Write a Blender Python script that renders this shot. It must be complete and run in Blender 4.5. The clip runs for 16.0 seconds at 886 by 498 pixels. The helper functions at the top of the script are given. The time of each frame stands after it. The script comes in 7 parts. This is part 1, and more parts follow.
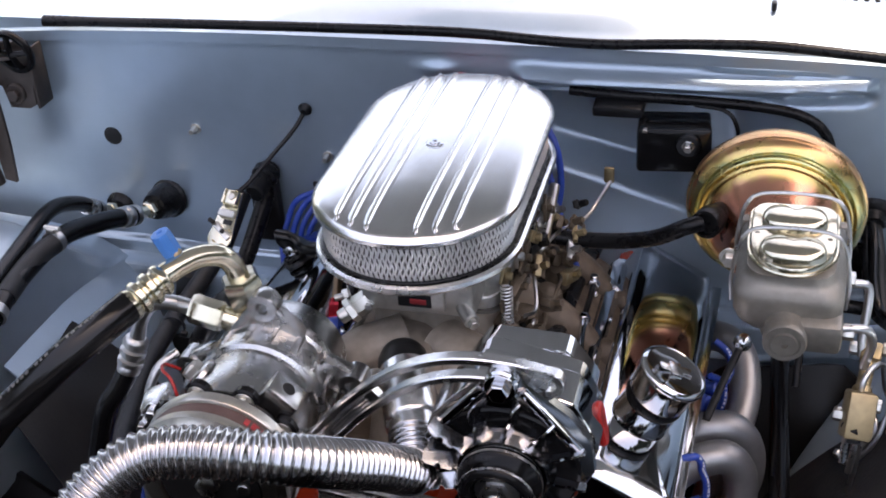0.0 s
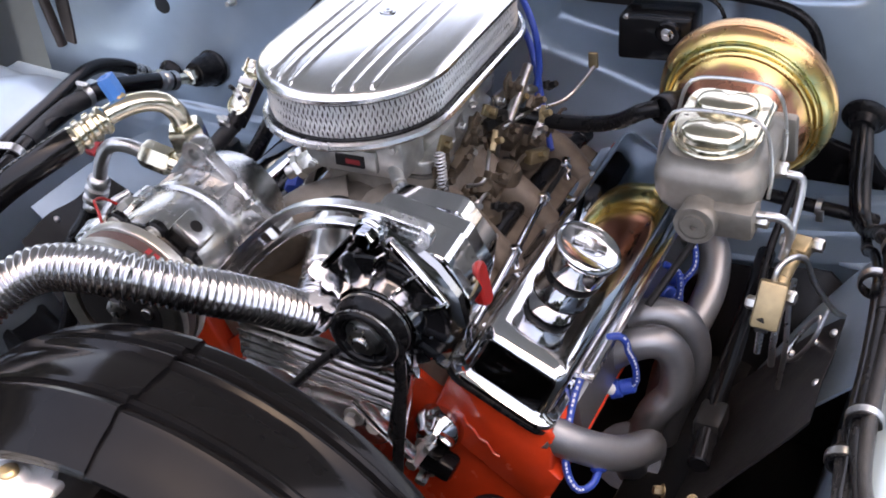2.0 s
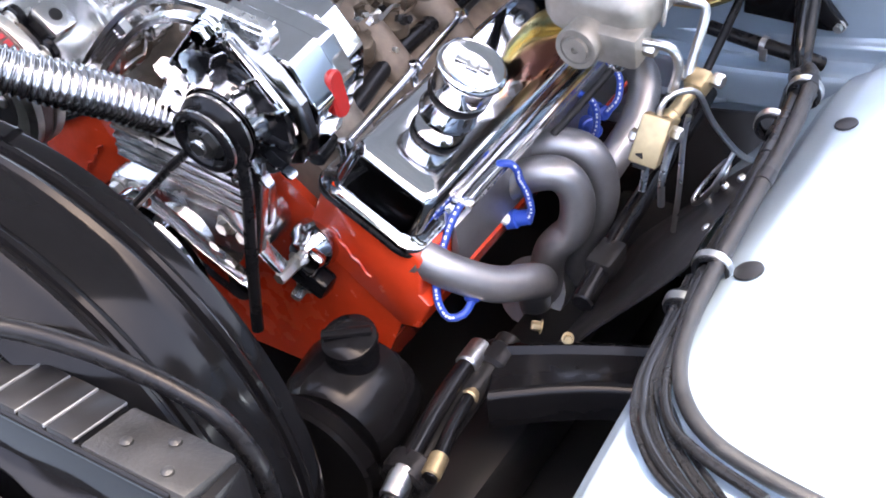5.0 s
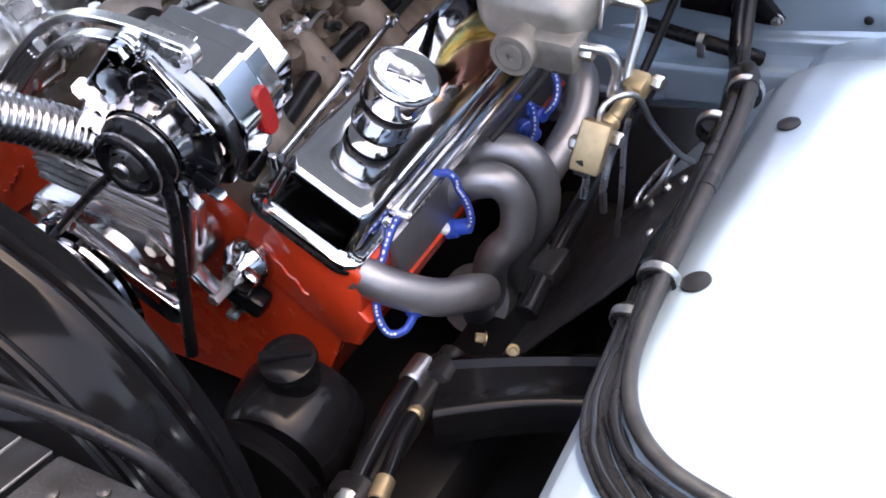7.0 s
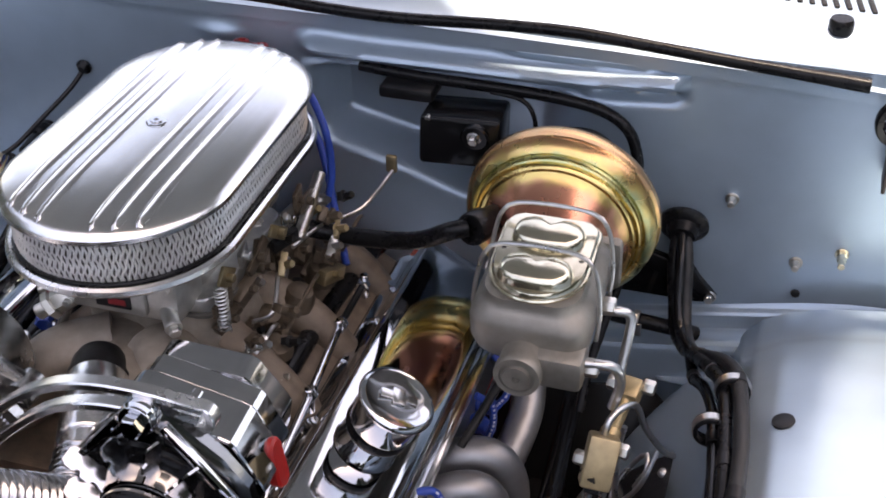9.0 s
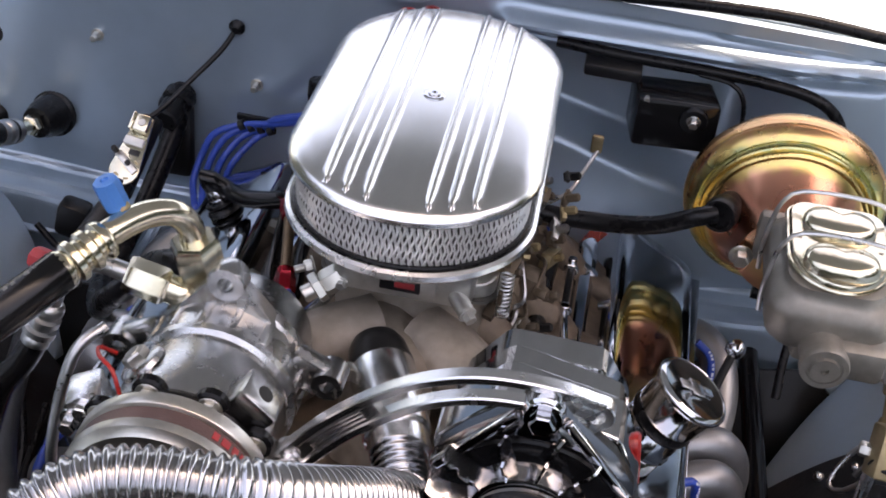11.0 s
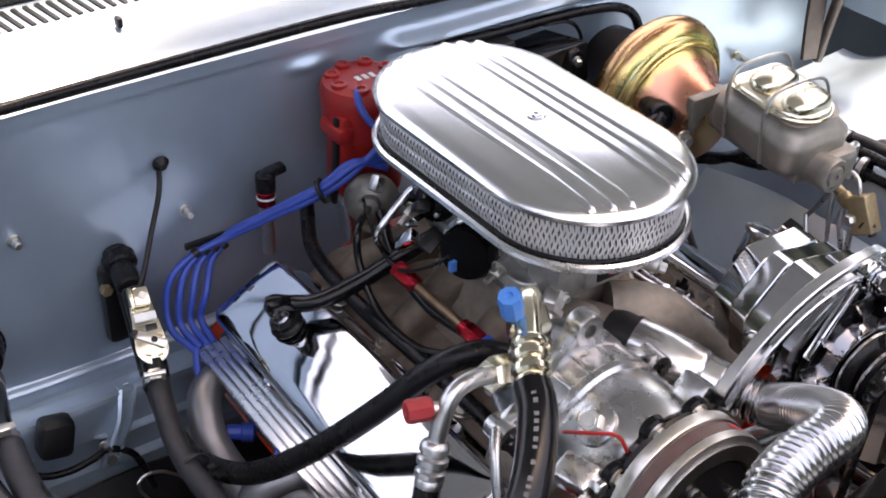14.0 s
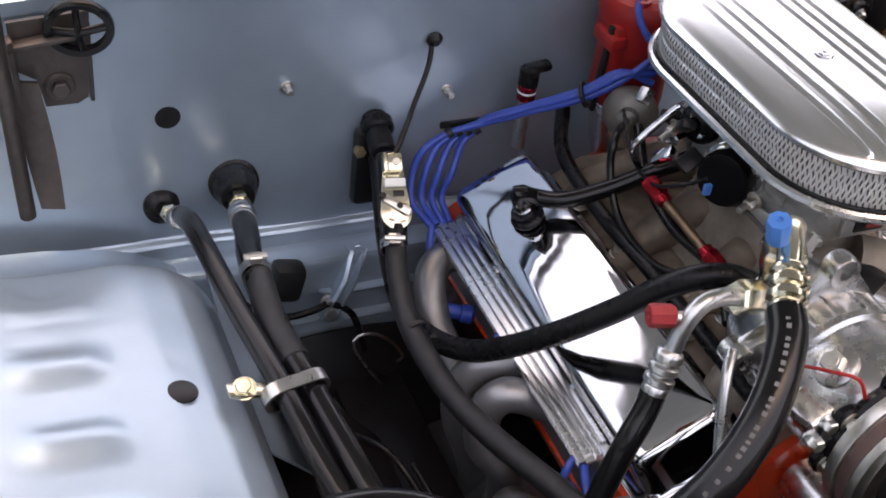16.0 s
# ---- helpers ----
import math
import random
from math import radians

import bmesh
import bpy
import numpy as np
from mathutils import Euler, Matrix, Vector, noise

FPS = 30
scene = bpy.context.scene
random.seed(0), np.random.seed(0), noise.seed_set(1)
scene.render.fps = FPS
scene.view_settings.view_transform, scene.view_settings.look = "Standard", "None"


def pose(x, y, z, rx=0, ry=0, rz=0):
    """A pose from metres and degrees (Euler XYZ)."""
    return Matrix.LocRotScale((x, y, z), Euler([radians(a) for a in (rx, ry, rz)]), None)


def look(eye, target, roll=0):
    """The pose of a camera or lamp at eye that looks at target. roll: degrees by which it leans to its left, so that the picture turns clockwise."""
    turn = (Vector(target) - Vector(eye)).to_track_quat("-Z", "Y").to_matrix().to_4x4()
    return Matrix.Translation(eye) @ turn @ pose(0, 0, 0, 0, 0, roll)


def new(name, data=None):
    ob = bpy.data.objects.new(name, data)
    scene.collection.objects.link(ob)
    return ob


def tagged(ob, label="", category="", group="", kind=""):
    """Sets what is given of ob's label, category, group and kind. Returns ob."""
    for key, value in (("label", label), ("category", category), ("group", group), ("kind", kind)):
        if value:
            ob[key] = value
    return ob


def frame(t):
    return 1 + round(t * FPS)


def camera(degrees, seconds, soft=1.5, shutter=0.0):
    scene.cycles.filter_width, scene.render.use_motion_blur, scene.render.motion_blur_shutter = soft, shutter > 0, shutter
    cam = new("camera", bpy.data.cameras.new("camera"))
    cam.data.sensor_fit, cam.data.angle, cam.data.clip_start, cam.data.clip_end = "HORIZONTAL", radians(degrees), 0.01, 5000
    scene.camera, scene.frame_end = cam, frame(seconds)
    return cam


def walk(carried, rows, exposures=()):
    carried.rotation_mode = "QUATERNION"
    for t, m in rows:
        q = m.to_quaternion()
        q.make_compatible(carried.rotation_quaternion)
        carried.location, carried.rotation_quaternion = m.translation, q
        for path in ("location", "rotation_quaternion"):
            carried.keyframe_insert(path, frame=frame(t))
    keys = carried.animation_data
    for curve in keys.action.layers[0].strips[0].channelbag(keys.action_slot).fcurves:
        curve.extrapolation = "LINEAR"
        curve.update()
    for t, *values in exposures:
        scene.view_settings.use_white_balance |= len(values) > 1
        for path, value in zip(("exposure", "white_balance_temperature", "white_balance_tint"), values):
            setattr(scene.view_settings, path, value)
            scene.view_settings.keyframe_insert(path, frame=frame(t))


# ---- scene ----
cam = camera(38.0, 16.0, 1.8)
PATH = [
    (0, (0.3626, 0.0886, 1.4925), (-0.1444, 1.7226, 0.4565), -3.99),
    (0.5, (0.3568, 0.0078, 1.4983), (-0.1117, 1.6736, 0.4951), -2.47),
    (1, (0.4188, -0.0054, 1.4758), (-0.0793, 1.6296, 0.4389), -2.19),
    (1.5, (0.5673, 0.0699, 1.4593), (-0.0957, 1.6142, 0.3749), -0.77),
    (2, (0.6585, 0.1221, 1.4436), (-0.1559, 1.5742, 0.3366), -6.12),
    (2.5, (0.6479, 0.1432, 1.4063), (-0.0336, 1.5936, 0.2099), -5.26),
    (3, (0.7008, 0.2199, 1.3991), (-0.0367, 1.5762, 0.1276), -1.91),
    (3.5, (0.7929, 0.2497, 1.3935), (-0.1290, 1.4794, 0.1136), -3.86),
    (4, (0.8203, 0.2373, 1.3874), (-0.1532, 1.4344, 0.1153), -5.80),
    (4.2, (0.8334, 0.2388, 1.3770), (-0.1152, 1.4527, 0.1015), -5.93),
    (6.3, (0.8211, 0.2742, 1.3834), (-0.0202, 1.5178, 0.0627), -4.57),
    (6.5, (0.8121, 0.2696, 1.3735), (-0.0209, 1.5309, 0.0651), -3.41),
    (7, (0.8124, 0.2948, 1.3752), (0.0004, 1.5584, 0.0555), -5.77),
    (7.5, (0.7612, 0.3494, 1.4236), (0.0457, 1.7262, 0.1610), -7.16),
    (8, (0.7199, 0.3699, 1.4527), (0.0703, 1.8472, 0.2719), -5.98),
    (8.5, (0.6477, 0.3480, 1.4549), (0.0729, 1.8961, 0.3265), -3.13),
    (9, (0.5606, 0.3077, 1.4505), (0.0683, 1.8968, 0.3410), -0.48),
    (9.5, (0.4561, 0.2842, 1.4409), (0.0273, 1.8999, 0.3428), 3.63),
    (9.7, (0.4136, 0.2895, 1.4277), (-0.0113, 1.9117, 0.3380), 5.06),
    (11.8, (-0.0255, 0.2325, 1.4104), (0.0231, 1.8395, 0.2216), 2.52),
    (12, (-0.0781, 0.2383, 1.4062), (0.0371, 1.8304, 0.2006), 0.46),
    (12.5, (-0.3136, 0.2192, 1.4243), (0.0971, 1.7323, 0.1828), 0.63),
    (13, (-0.3974, 0.2665, 1.4280), (0.1743, 1.7127, 0.1712), 3.15),
    (13.5, (-0.5892, 0.3152, 1.4775), (0.2364, 1.7161, 0.3128), -1.62),
    (14, (-0.6854, 0.3733, 1.4980), (0.2726, 1.7138, 0.3647), 1.59),
    (14.5, (-0.7373, 0.4004, 1.4996), (0.1896, 1.7865, 0.3952), 2.42),
    (15, (-0.7665, 0.4084, 1.4991), (0.0739, 1.8454, 0.3914), 5.43),
    (15.5, (-0.7703, 0.3990, 1.4909), (-0.0012, 1.8599, 0.3618), 6.63),
    (16, (-0.7686, 0.3758, 1.4688), (-0.0634, 1.7906, 0.2438), 7.44),
]
walk(cam, [(t, look(eye, target, roll)) for t, eye, target, roll in PATH], [(0, 2.26, 8800, 21), (1.0, 2.18, 9000, 22), (1.7, 2.50, 9000, 22), (3, 3.24, 8300, 20), (4.2, 3.70, 7900, 19), (6.5, 3.24, 7900, 19), (7.5, 2.72, 8300, 20), (9, 2.10, 9200, 22), (10.8, 2.25, 9300, 22), (12.5, 2.60, 9600, 23), (13.5, 2.65, 9600, 22), (14.2, 2.60, 9600, 22), (15, 2.48, 9700, 22), (15.6, 2.42, 9900, 22), (16, 2.52, 10400, 21)])

# ---- light ----
world = bpy.data.worlds.new("sky")
scene.world = world
world.use_nodes = True
wn, wl = world.node_tree.nodes, world.node_tree.links
sky = wn.new("ShaderNodeTexSky")
sky.sky_type, sky.sun_disc = "NISHITA", False
SUN_TO = Vector((0.17, 0.03, 0.98)).normalized()
sky.sun_elevation = math.asin(SUN_TO.z)
sky.sun_rotation = math.atan2(SUN_TO.x, SUN_TO.y)
sky.dust_density, sky.air_density = 3.0, 1.0
wn["Background"].inputs["Strength"].default_value = 0.15
wl.new(sky.outputs[0], wn["Background"].inputs["Color"])
sun = new("sun", bpy.data.lights.new("sun", "SUN"))
sun.data.energy, sun.data.angle, sun.data.color = 1.6, radians(3.0), (0.88, 0.95, 1.0)
sun.matrix_world = look(SUN_TO * 30, (0, 0, 0))


# ---- materials ----
def material(name, col, rough=0.5, metal=0.0, var=0.12, grain=90.0, bump=0.15, fine=500.0, coat=0.0, rvar=0.12, tint=None, aniso=0.0, stretch=(1, 1, 1), spec=0.5):
    m = bpy.data.materials.new(name)
    m.use_nodes = True
    n, k = m.node_tree.nodes, m.node_tree.links
    b = n["Principled BSDF"]
    b.inputs["Metallic"].default_value = metal
    b.inputs["Coat Weight"].default_value = coat
    b.inputs["Specular IOR Level"].default_value = spec
    b.inputs["Coat Roughness"].default_value = 0.04
    b.inputs["Anisotropic"].default_value = aniso
    co = n.new("ShaderNodeTexCoord")
    mp = n.new("ShaderNodeMapping")
    mp.inputs["Scale"].default_value = stretch
    k.new(co.outputs["Object"], mp.inputs["Vector"])
    big, small = n.new("ShaderNodeTexNoise"), n.new("ShaderNodeTexNoise")
    big.inputs["Scale"].default_value, big.inputs["Detail"].default_value = grain * 0.12, 6
    small.inputs["Scale"].default_value, small.inputs["Detail"].default_value = grain, 4
    for x in (big, small):
        k.new(mp.outputs[0], x.inputs["Vector"])
    mx = n.new("ShaderNodeMath")
    mx.operation = "MULTIPLY_ADD"
    k.new(big.outputs["Fac"], mx.inputs[0])
    mx.inputs[1].default_value = 0.65
    sc = n.new("ShaderNodeMath")
    sc.operation = "MULTIPLY"
    k.new(small.outputs["Fac"], sc.inputs[0])
    sc.inputs[1].default_value = 0.35
    k.new(sc.outputs[0], mx.inputs[2])
    ramp = n.new("ShaderNodeValToRGB")
    lo = tint or tuple(c * (1 - 2 * var) for c in col)
    hi = tuple(min(1, c * (1 + 1.4 * var)) for c in col)
    ramp.color_ramp.elements[0].position, ramp.color_ramp.elements[0].color = 0.3, (*lo, 1)
    ramp.color_ramp.elements[1].position, ramp.color_ramp.elements[1].color = 0.68, (*hi, 1)
    k.new(mx.outputs[0], ramp.inputs[0])
    k.new(ramp.outputs[0], b.inputs["Base Color"])
    mr = n.new("ShaderNodeMapRange")
    mr.inputs["From Min"].default_value, mr.inputs["From Max"].default_value = 0.3, 0.7
    mr.inputs["To Min"].default_value, mr.inputs["To Max"].default_value = max(0.01, rough * (1 - rvar)), min(1, rough * (1 + 2 * rvar))
    k.new(mx.outputs[0], mr.inputs["Value"])
    k.new(mr.outputs[0], b.inputs["Roughness"])
    if bump:
        f = n.new("ShaderNodeTexNoise")
        f.inputs["Scale"].default_value, f.inputs["Detail"].default_value = fine, 5
        k.new(mp.outputs[0], f.inputs["Vector"])
        bp = n.new("ShaderNodeBump")
        bp.inputs["Strength"].default_value, bp.inputs["Distance"].default_value = bump, 0.001
        k.new(f.outputs["Fac"], bp.inputs["Height"])
        k.new(bp.outputs[0], b.inputs["Normal"])
    return m


CHROME = material("chrome", (0.58, 0.59, 0.61), 0.055, 1.0, 0.03, bump=0.012, fine=60, rvar=0.6)
STAINLESS = material("stainless_sleeve", (0.52, 0.52, 0.53), 0.20, 1.0, 0.08, 80, 0.04, 500)
POLISHED = material("polished_aluminium", (0.82, 0.82, 0.815), 0.22, 1.0, 0.05, 60, 0.06, 700, stretch=(1, 0.12, 1), aniso=0.3)
CASTING = material("bright_cast_aluminium", (0.52, 0.52, 0.515), 0.25, 1.0, 0.12, 120, 0.1, 900)
MACHINED = material("machined_aluminium", (0.76, 0.76, 0.76), 0.24, 1.0, 0.05, 100, 0.06, 700)
DULL_CAST = material("dull_cast_metal", (0.285, 0.268, 0.238), 0.42, 0.75, 0.15, 120, 0.5, 1100)
MANIFOLD = material("warm_cast_intake", (0.29, 0.245, 0.20), 0.46, 0.25, 0.25, 90, 0.6, 900)
CARB = material("carburettor_metal", (0.58, 0.58, 0.55), 0.35, 0.9, 0.15, 120, 0.3, 900)
STEEL = material("steel", (0.55, 0.55, 0.54), 0.28, 1.0, 0.12, 150, 0.15, 900)
ZINC = material("zinc_bolt", (0.62, 0.60, 0.55), 0.3, 1.0, 0.12, 150, 0.1, 900)
BRASS = material("brass", (0.37, 0.29, 0.17), 0.42, 0.8, 0.18, 130, 0.2, 900)
GOLD = material("yellow_zinc_plate", (0.78, 0.58, 0.22), 0.26, 1.0, 0.2, 30, 0.05, 500, tint=(0.68, 0.40, 0.20))


def ringed_plating():
    """Zinc plating whose passivation colour runs in rings round the drum's axis."""
    m = GOLD
    n, k = m.node_tree.nodes, m.node_tree.links
    co = n.new("ShaderNodeTexCoord")
    off = n.new("ShaderNodeVectorMath")
    off.operation = "SUBTRACT"
    off.inputs[1].default_value = (0.352, 0, 0.755)
    k.new(co.outputs["Object"], off.inputs[0])
    flat = n.new("ShaderNodeVectorMath")
    flat.operation = "MULTIPLY"
    flat.inputs[1].default_value = (1, 0, 1)
    k.new(off.outputs[0], flat.inputs[0])
    ln = n.new("ShaderNodeVectorMath")
    ln.operation = "LENGTH"
    k.new(flat.outputs[0], ln.inputs[0])
    nz = n.new("ShaderNodeTexNoise")
    nz.inputs["Scale"].default_value = 14
    ad = n.new("ShaderNodeMath")
    ad.operation = "MULTIPLY_ADD"
    ad.inputs[1].default_value = 0.014
    k.new(nz.outputs["Fac"], ad.inputs[0])
    k.new(ln.outputs["Value"], ad.inputs[2])
    mr = n.new("ShaderNodeMapRange")
    mr.inputs["From Min"].default_value, mr.inputs["From Max"].default_value = 0.03, 0.118
    k.new(ad.outputs[0], mr.inputs["Value"])
    rp = n.new("ShaderNodeValToRGB")
    stops = [(0.0, (0.60, 0.38, 0.18)), (0.34, (0.70, 0.29, 0.20)), (0.52, (0.74, 0.34, 0.22)), (0.60, (0.78, 0.55, 0.20)), (0.70, (0.82, 0.60, 0.24)), (0.76, (0.46, 0.50, 0.26)), (0.83, (0.80, 0.58, 0.22)), (0.92, (0.70, 0.38, 0.20)), (1.0, (0.55, 0.38, 0.20))]
    e = rp.color_ramp.elements
    e[0].position, e[0].color = stops[0][0], (*stops[0][1], 1)
    e[1].position, e[1].color = stops[-1][0], (*stops[-1][1], 1)
    for pos, c in stops[1:-1]:
        e.new(pos).color = (*c, 1)
    k.new(mr.outputs[0], rp.inputs[0])
    k.new(rp.outputs[0], n["Principled BSDF"].inputs["Base Color"])


ringed_plating()
PALE_GOLD = material("pale_zinc_plate", (0.74, 0.68, 0.53), 0.17, 1.0, 0.15, 60, 0.1, 500)
HEADER = material("coated_header", (0.30, 0.30, 0.303), 0.33, 0.8, 0.12, 60, 0.25, 1300)
ORANGE = material("orange_engine_paint", (0.62, 0.047, 0.014), 0.24, 0.0, 0.14, 40, 0.3, 160, coat=0.4)
REDCAP = material("red_moulded_plastic", (0.36, 0.014, 0.012), 0.35, 0.0, 0.12, 90, 0.2, 500)
RED_ANOD = material("red_anodised_metal", (0.48, 0.02, 0.035), 0.2, 0.9, 0.1)
BLUECAP = material("blue_plastic", (0.03, 0.20, 0.55), 0.4, 0.0, 0.1)
DARKRED = material("dark_red_plastic", (0.38, 0.03, 0.035), 0.45, 0.0, 0.12)
WIRE_BLUE = material("blue_silicone", (0.016, 0.065, 0.36), 0.38, 0.0, 0.12, 90, 0.1, 700)
RUBBER = material("black_rubber", (0.008, 0.008, 0.0088), 0.26, 0.0, 0.25, 130, 0.16, 900, spec=0.20)
HOSE = material("black_hose", (0.006, 0.006, 0.0066), 0.15, 0.0, 0.25, 120, 0.12, 900, spec=0.30)
PLASTIC = material("black_plastic", (0.010, 0.010, 0.011), 0.32, 0.0, 0.2, 120, 0.1, 700, spec=0.32)
GLOSS = material("gloss_black_paint", (0.006, 0.006, 0.0066), 0.12, 0.0, 0.2, 40, 0.05, 60, spec=0.15)
SATIN = material("satin_black_paint", (0.008, 0.008, 0.0084), 0.30, 0.0, 0.3, 60, 0.3, 400, tint=(0.011, 0.011, 0.011), spec=0.22)
PAPER = material("dark_filter_paper", (0.10, 0.095, 0.085), 0.8, 0.0, 0.2)
PAINT = material("pale_blue_metallic_paint", (0.36, 0.465, 0.55), 0.36, 0.62, 0.06, 25, 0.06, 45, coat=0.6)
WHITE = material("white_plastic", (0.75, 0.75, 0.72), 0.4, 0.0, 0.08)
WHITE_INK = material("white_print", (0.72, 0.74, 0.76), 0.5, 0.0, 0.1)
# pale metallic grey for the raised seams of the radiator plates
SEAM_GREY = material("pale_grey_seam", (0.34, 0.34, 0.35), 0.30, 0.7, 0.3, 90, 0.2, 400)
DUSTY = material("dusty_black_paint", (0.020, 0.020, 0.0206), 0.33, 0.0, 0.5, 45, 0.6, 300, tint=(0.008, 0.008, 0.0085), spec=0.3)
CANVAS = material("dusty_black_panel", (0.016, 0.016, 0.0166), 0.36, 0.0, 0.5, 22, 0.5, 250, rvar=0.5, tint=(0.006, 0.006, 0.0065), spec=0.42)
ASPHALT = material("asphalt", (0.043, 0.048, 0.054), 0.85, 0.0, 0.25, 60, 0.6, 300)
BELT = material("brown_belt_band", (0.10, 0.06, 0.055), 0.4, 0.2, 0.3, 60, 0.3, 500)
BRIGHT_WIRE = material("bright_plated_wire", (0.88, 0.88, 0.87), 0.32, 0.75, 0.05, 100, 0.05, 700)
# darker copy of the chrome: dark reflections put into its base colour
DARK_CHROME = material("dark_chrome", (0.27, 0.27, 0.28), 0.13, 1.0, 0.1, 60, 0.05, 200)
FAN = material("chromed_fan_sheet", (0.56, 0.57, 0.59), 0.13, 1.0, 0.06, 60, 0.05, 200)
BRAID = material("braided_cover", (0.014, 0.014, 0.015), 0.34, 0.1, 0.4, 700, 0.7, 1100)
GLASS_DARK = material("tinted_windscreen", (0.02, 0.022, 0.025), 0.06, 0.0, 0.1, bump=0, spec=0.2)
# dark green for the added backdrop that only reflections show
BACKDROP_DARK = material("dark_backdrop", (0.028, 0.042, 0.03), 0.8, 0.0, 0.5, 3, 0.6, 8)
CAPZINC = material("bright_zinc_cap", (0.80, 0.82, 0.84), 0.42, 0.55, 0.1, 60, 0.2, 400)
LINER = material("grey_hood_lining", (0.34, 0.34, 0.335), 0.5, 0.0, 0.12, 20, 0.3, 120)
# rust brown, with the shade of the engine valley put into its dark tone
RUSTY_SHADED = material("shaded_rusty_casting", (0.19, 0.145, 0.108), 0.52, 0.2, 0.4, 60, 0.7, 700, tint=(0.075, 0.054, 0.039))
COPPER = material("dull_copper_tube", (0.30, 0.20, 0.13), 0.33, 0.9, 0.2, 90, 0.2, 700)
TARNISH = material("tarnished_linkage_metal", (0.13, 0.098, 0.070), 0.42, 0.6, 0.35, 110, 0.5, 800)
HINGE = material("worn_hinge_steel", (0.085, 0.07, 0.064), 0.42, 0.7, 0.25, 70, 0.4, 600)


# ---- building helpers ----
def thing(name, base, label, category, group="", kind=""):
    ob = new(name)
    ob.location = base
    ob.empty_display_size = 0.02
    return tagged(ob, label, category, group, kind)


def mesh_of(name, bm, mat, sharp=38):
    me = bpy.data.meshes.new(name)
    bmesh.ops.recalc_face_normals(bm, faces=bm.faces)
    bm.to_mesh(me)
    bm.free()
    me.materials.append(mat)
    for p in me.polygons:
        p.use_smooth = True
    me.set_sharp_from_angle(angle=radians(sharp))
    return me


def part(name, bm, mat, parent=None, label="", sharp=38):
    ob = new(name, mesh_of(name, bm, mat, sharp))
    if parent is not None:
        ob.parent = parent
        if parent.data is None:
            ob.matrix_parent_inverse = Matrix.Translation(-Vector(parent.location))
    if label:
        ob["label"] = label
    return ob


def single(name, bm, mat, label, category, group="", kind="", sharp=38):
    return tagged(part(name, bm, mat, None, "", sharp), label, category, group, kind)


def spline(pts, step=0.006):
    P = [Vector(p) for p in pts]
    P = [2 * P[0] - P[1]] + P + [2 * P[-1] - P[-2]]
    out = []
    for i in range(1, len(P) - 2):
        a, b, c, d = P[i - 1:i + 3]
        n = max(2, int((c - b).length / step))
        for j in range(n):
            t = j / n
            out.append(0.5 * (2 * b + (c - a) * t + (2 * a - 5 * b + 4 * c - d) * t * t + (3 * b - a - 3 * c + d) * t ** 3))
    out.append(P[-2])
    return out


def tube(bm, pts, r, n=12, smooth=True, step=0.006, cap=True, flat=1.0):
    line = spline(pts, step) if smooth and len(pts) > 2 else [Vector(p) for p in pts]
    up, rings, total = None, [], 0.0
    for i, p in enumerate(line):
        d = (line[min(i + 1, len(line) - 1)] - line[max(i - 1, 0)]).normalized()
        if up is None:
            up = d.orthogonal().normalized()
        up = (up - d * up.dot(d)).normalized()
        side = d.cross(up)
        if i:
            total += (p - line[i - 1]).length
        rad = r(total) if callable(r) else r
        rings.append([bm.verts.new(p + rad * (math.cos(2 * math.pi * k / n) * up + flat * math.sin(2 * math.pi * k / n) * side)) for k in range(n)])
    for a, b in zip(rings, rings[1:]):
        for k in range(n):
            bm.faces.new((a[k], a[(k + 1) % n], b[(k + 1) % n], b[k]))
    if cap:
        bm.faces.new(rings[0][::-1]), bm.faces.new(rings[-1])
    return bm


def axis_pose(a, b):
    """Local z runs from a to b."""
    a, b = Vector(a), Vector(b)
    return Matrix.Translation(a) @ (b - a).to_track_quat("Z", "Y").to_matrix().to_4x4()


def lathe(bm, profile, m=Matrix(), n=32, cap=True):
    rings = []
    for r, h in profile:
        rings.append([bm.verts.new(m @ Vector((r * math.cos(2 * math.pi * k / n), r * math.sin(2 * math.pi * k / n), h))) for k in range(n)])
    for a, b in zip(rings, rings[1:]):
        for k in range(n):
            bm.faces.new((a[k], a[(k + 1) % n], b[(k + 1) % n], b[k]))
    if cap:
        bm.faces.new(rings[0][::-1]), bm.faces.new(rings[-1])
    return bm


def rod(bm, a, b, r, n=14, edge=0.0):
    L = (Vector(b) - Vector(a)).length
    e = edge or min(r * 0.15, L * 0.2)
    return lathe(bm, [(r - e, 0), (r, e), (r, L - e), (r - e, L)], axis_pose(a, b), n)


def nut(bm, a, b, r):
    L = (Vector(b) - Vector(a)).length
    return lathe(bm, [(r * 0.86, 0), (r, L * 0.12), (r, L * 0.88), (r * 0.86, L)], axis_pose(a, b), 6)


def bolt(bm, a, b, r):
    """Washer, six-sided head with a shallow dome, from the seat a towards b."""
    a, b = Vector(a), Vector(b)
    d = (b - a).normalized()
    rod(bm, a, a + d * r * 0.25, r * 1.45, 16)
    nut(bm, a + d * r * 0.25, b, r)
    return bm


def box(bm, c, s, m=None, bevel=0.0):
    v = bmesh.ops.create_cube(bm, size=1)["verts"]
    bmesh.ops.scale(bm, vec=s, verts=v)
    if bevel:
        e = list({e for x in v for e in x.link_edges})
        v = list({x for f in bmesh.ops.bevel(bm, geom=e, offset=bevel, segments=2, affect="EDGES", profile=0.5)["faces"] for x in f.verts} | {x for x in v if x.is_valid})
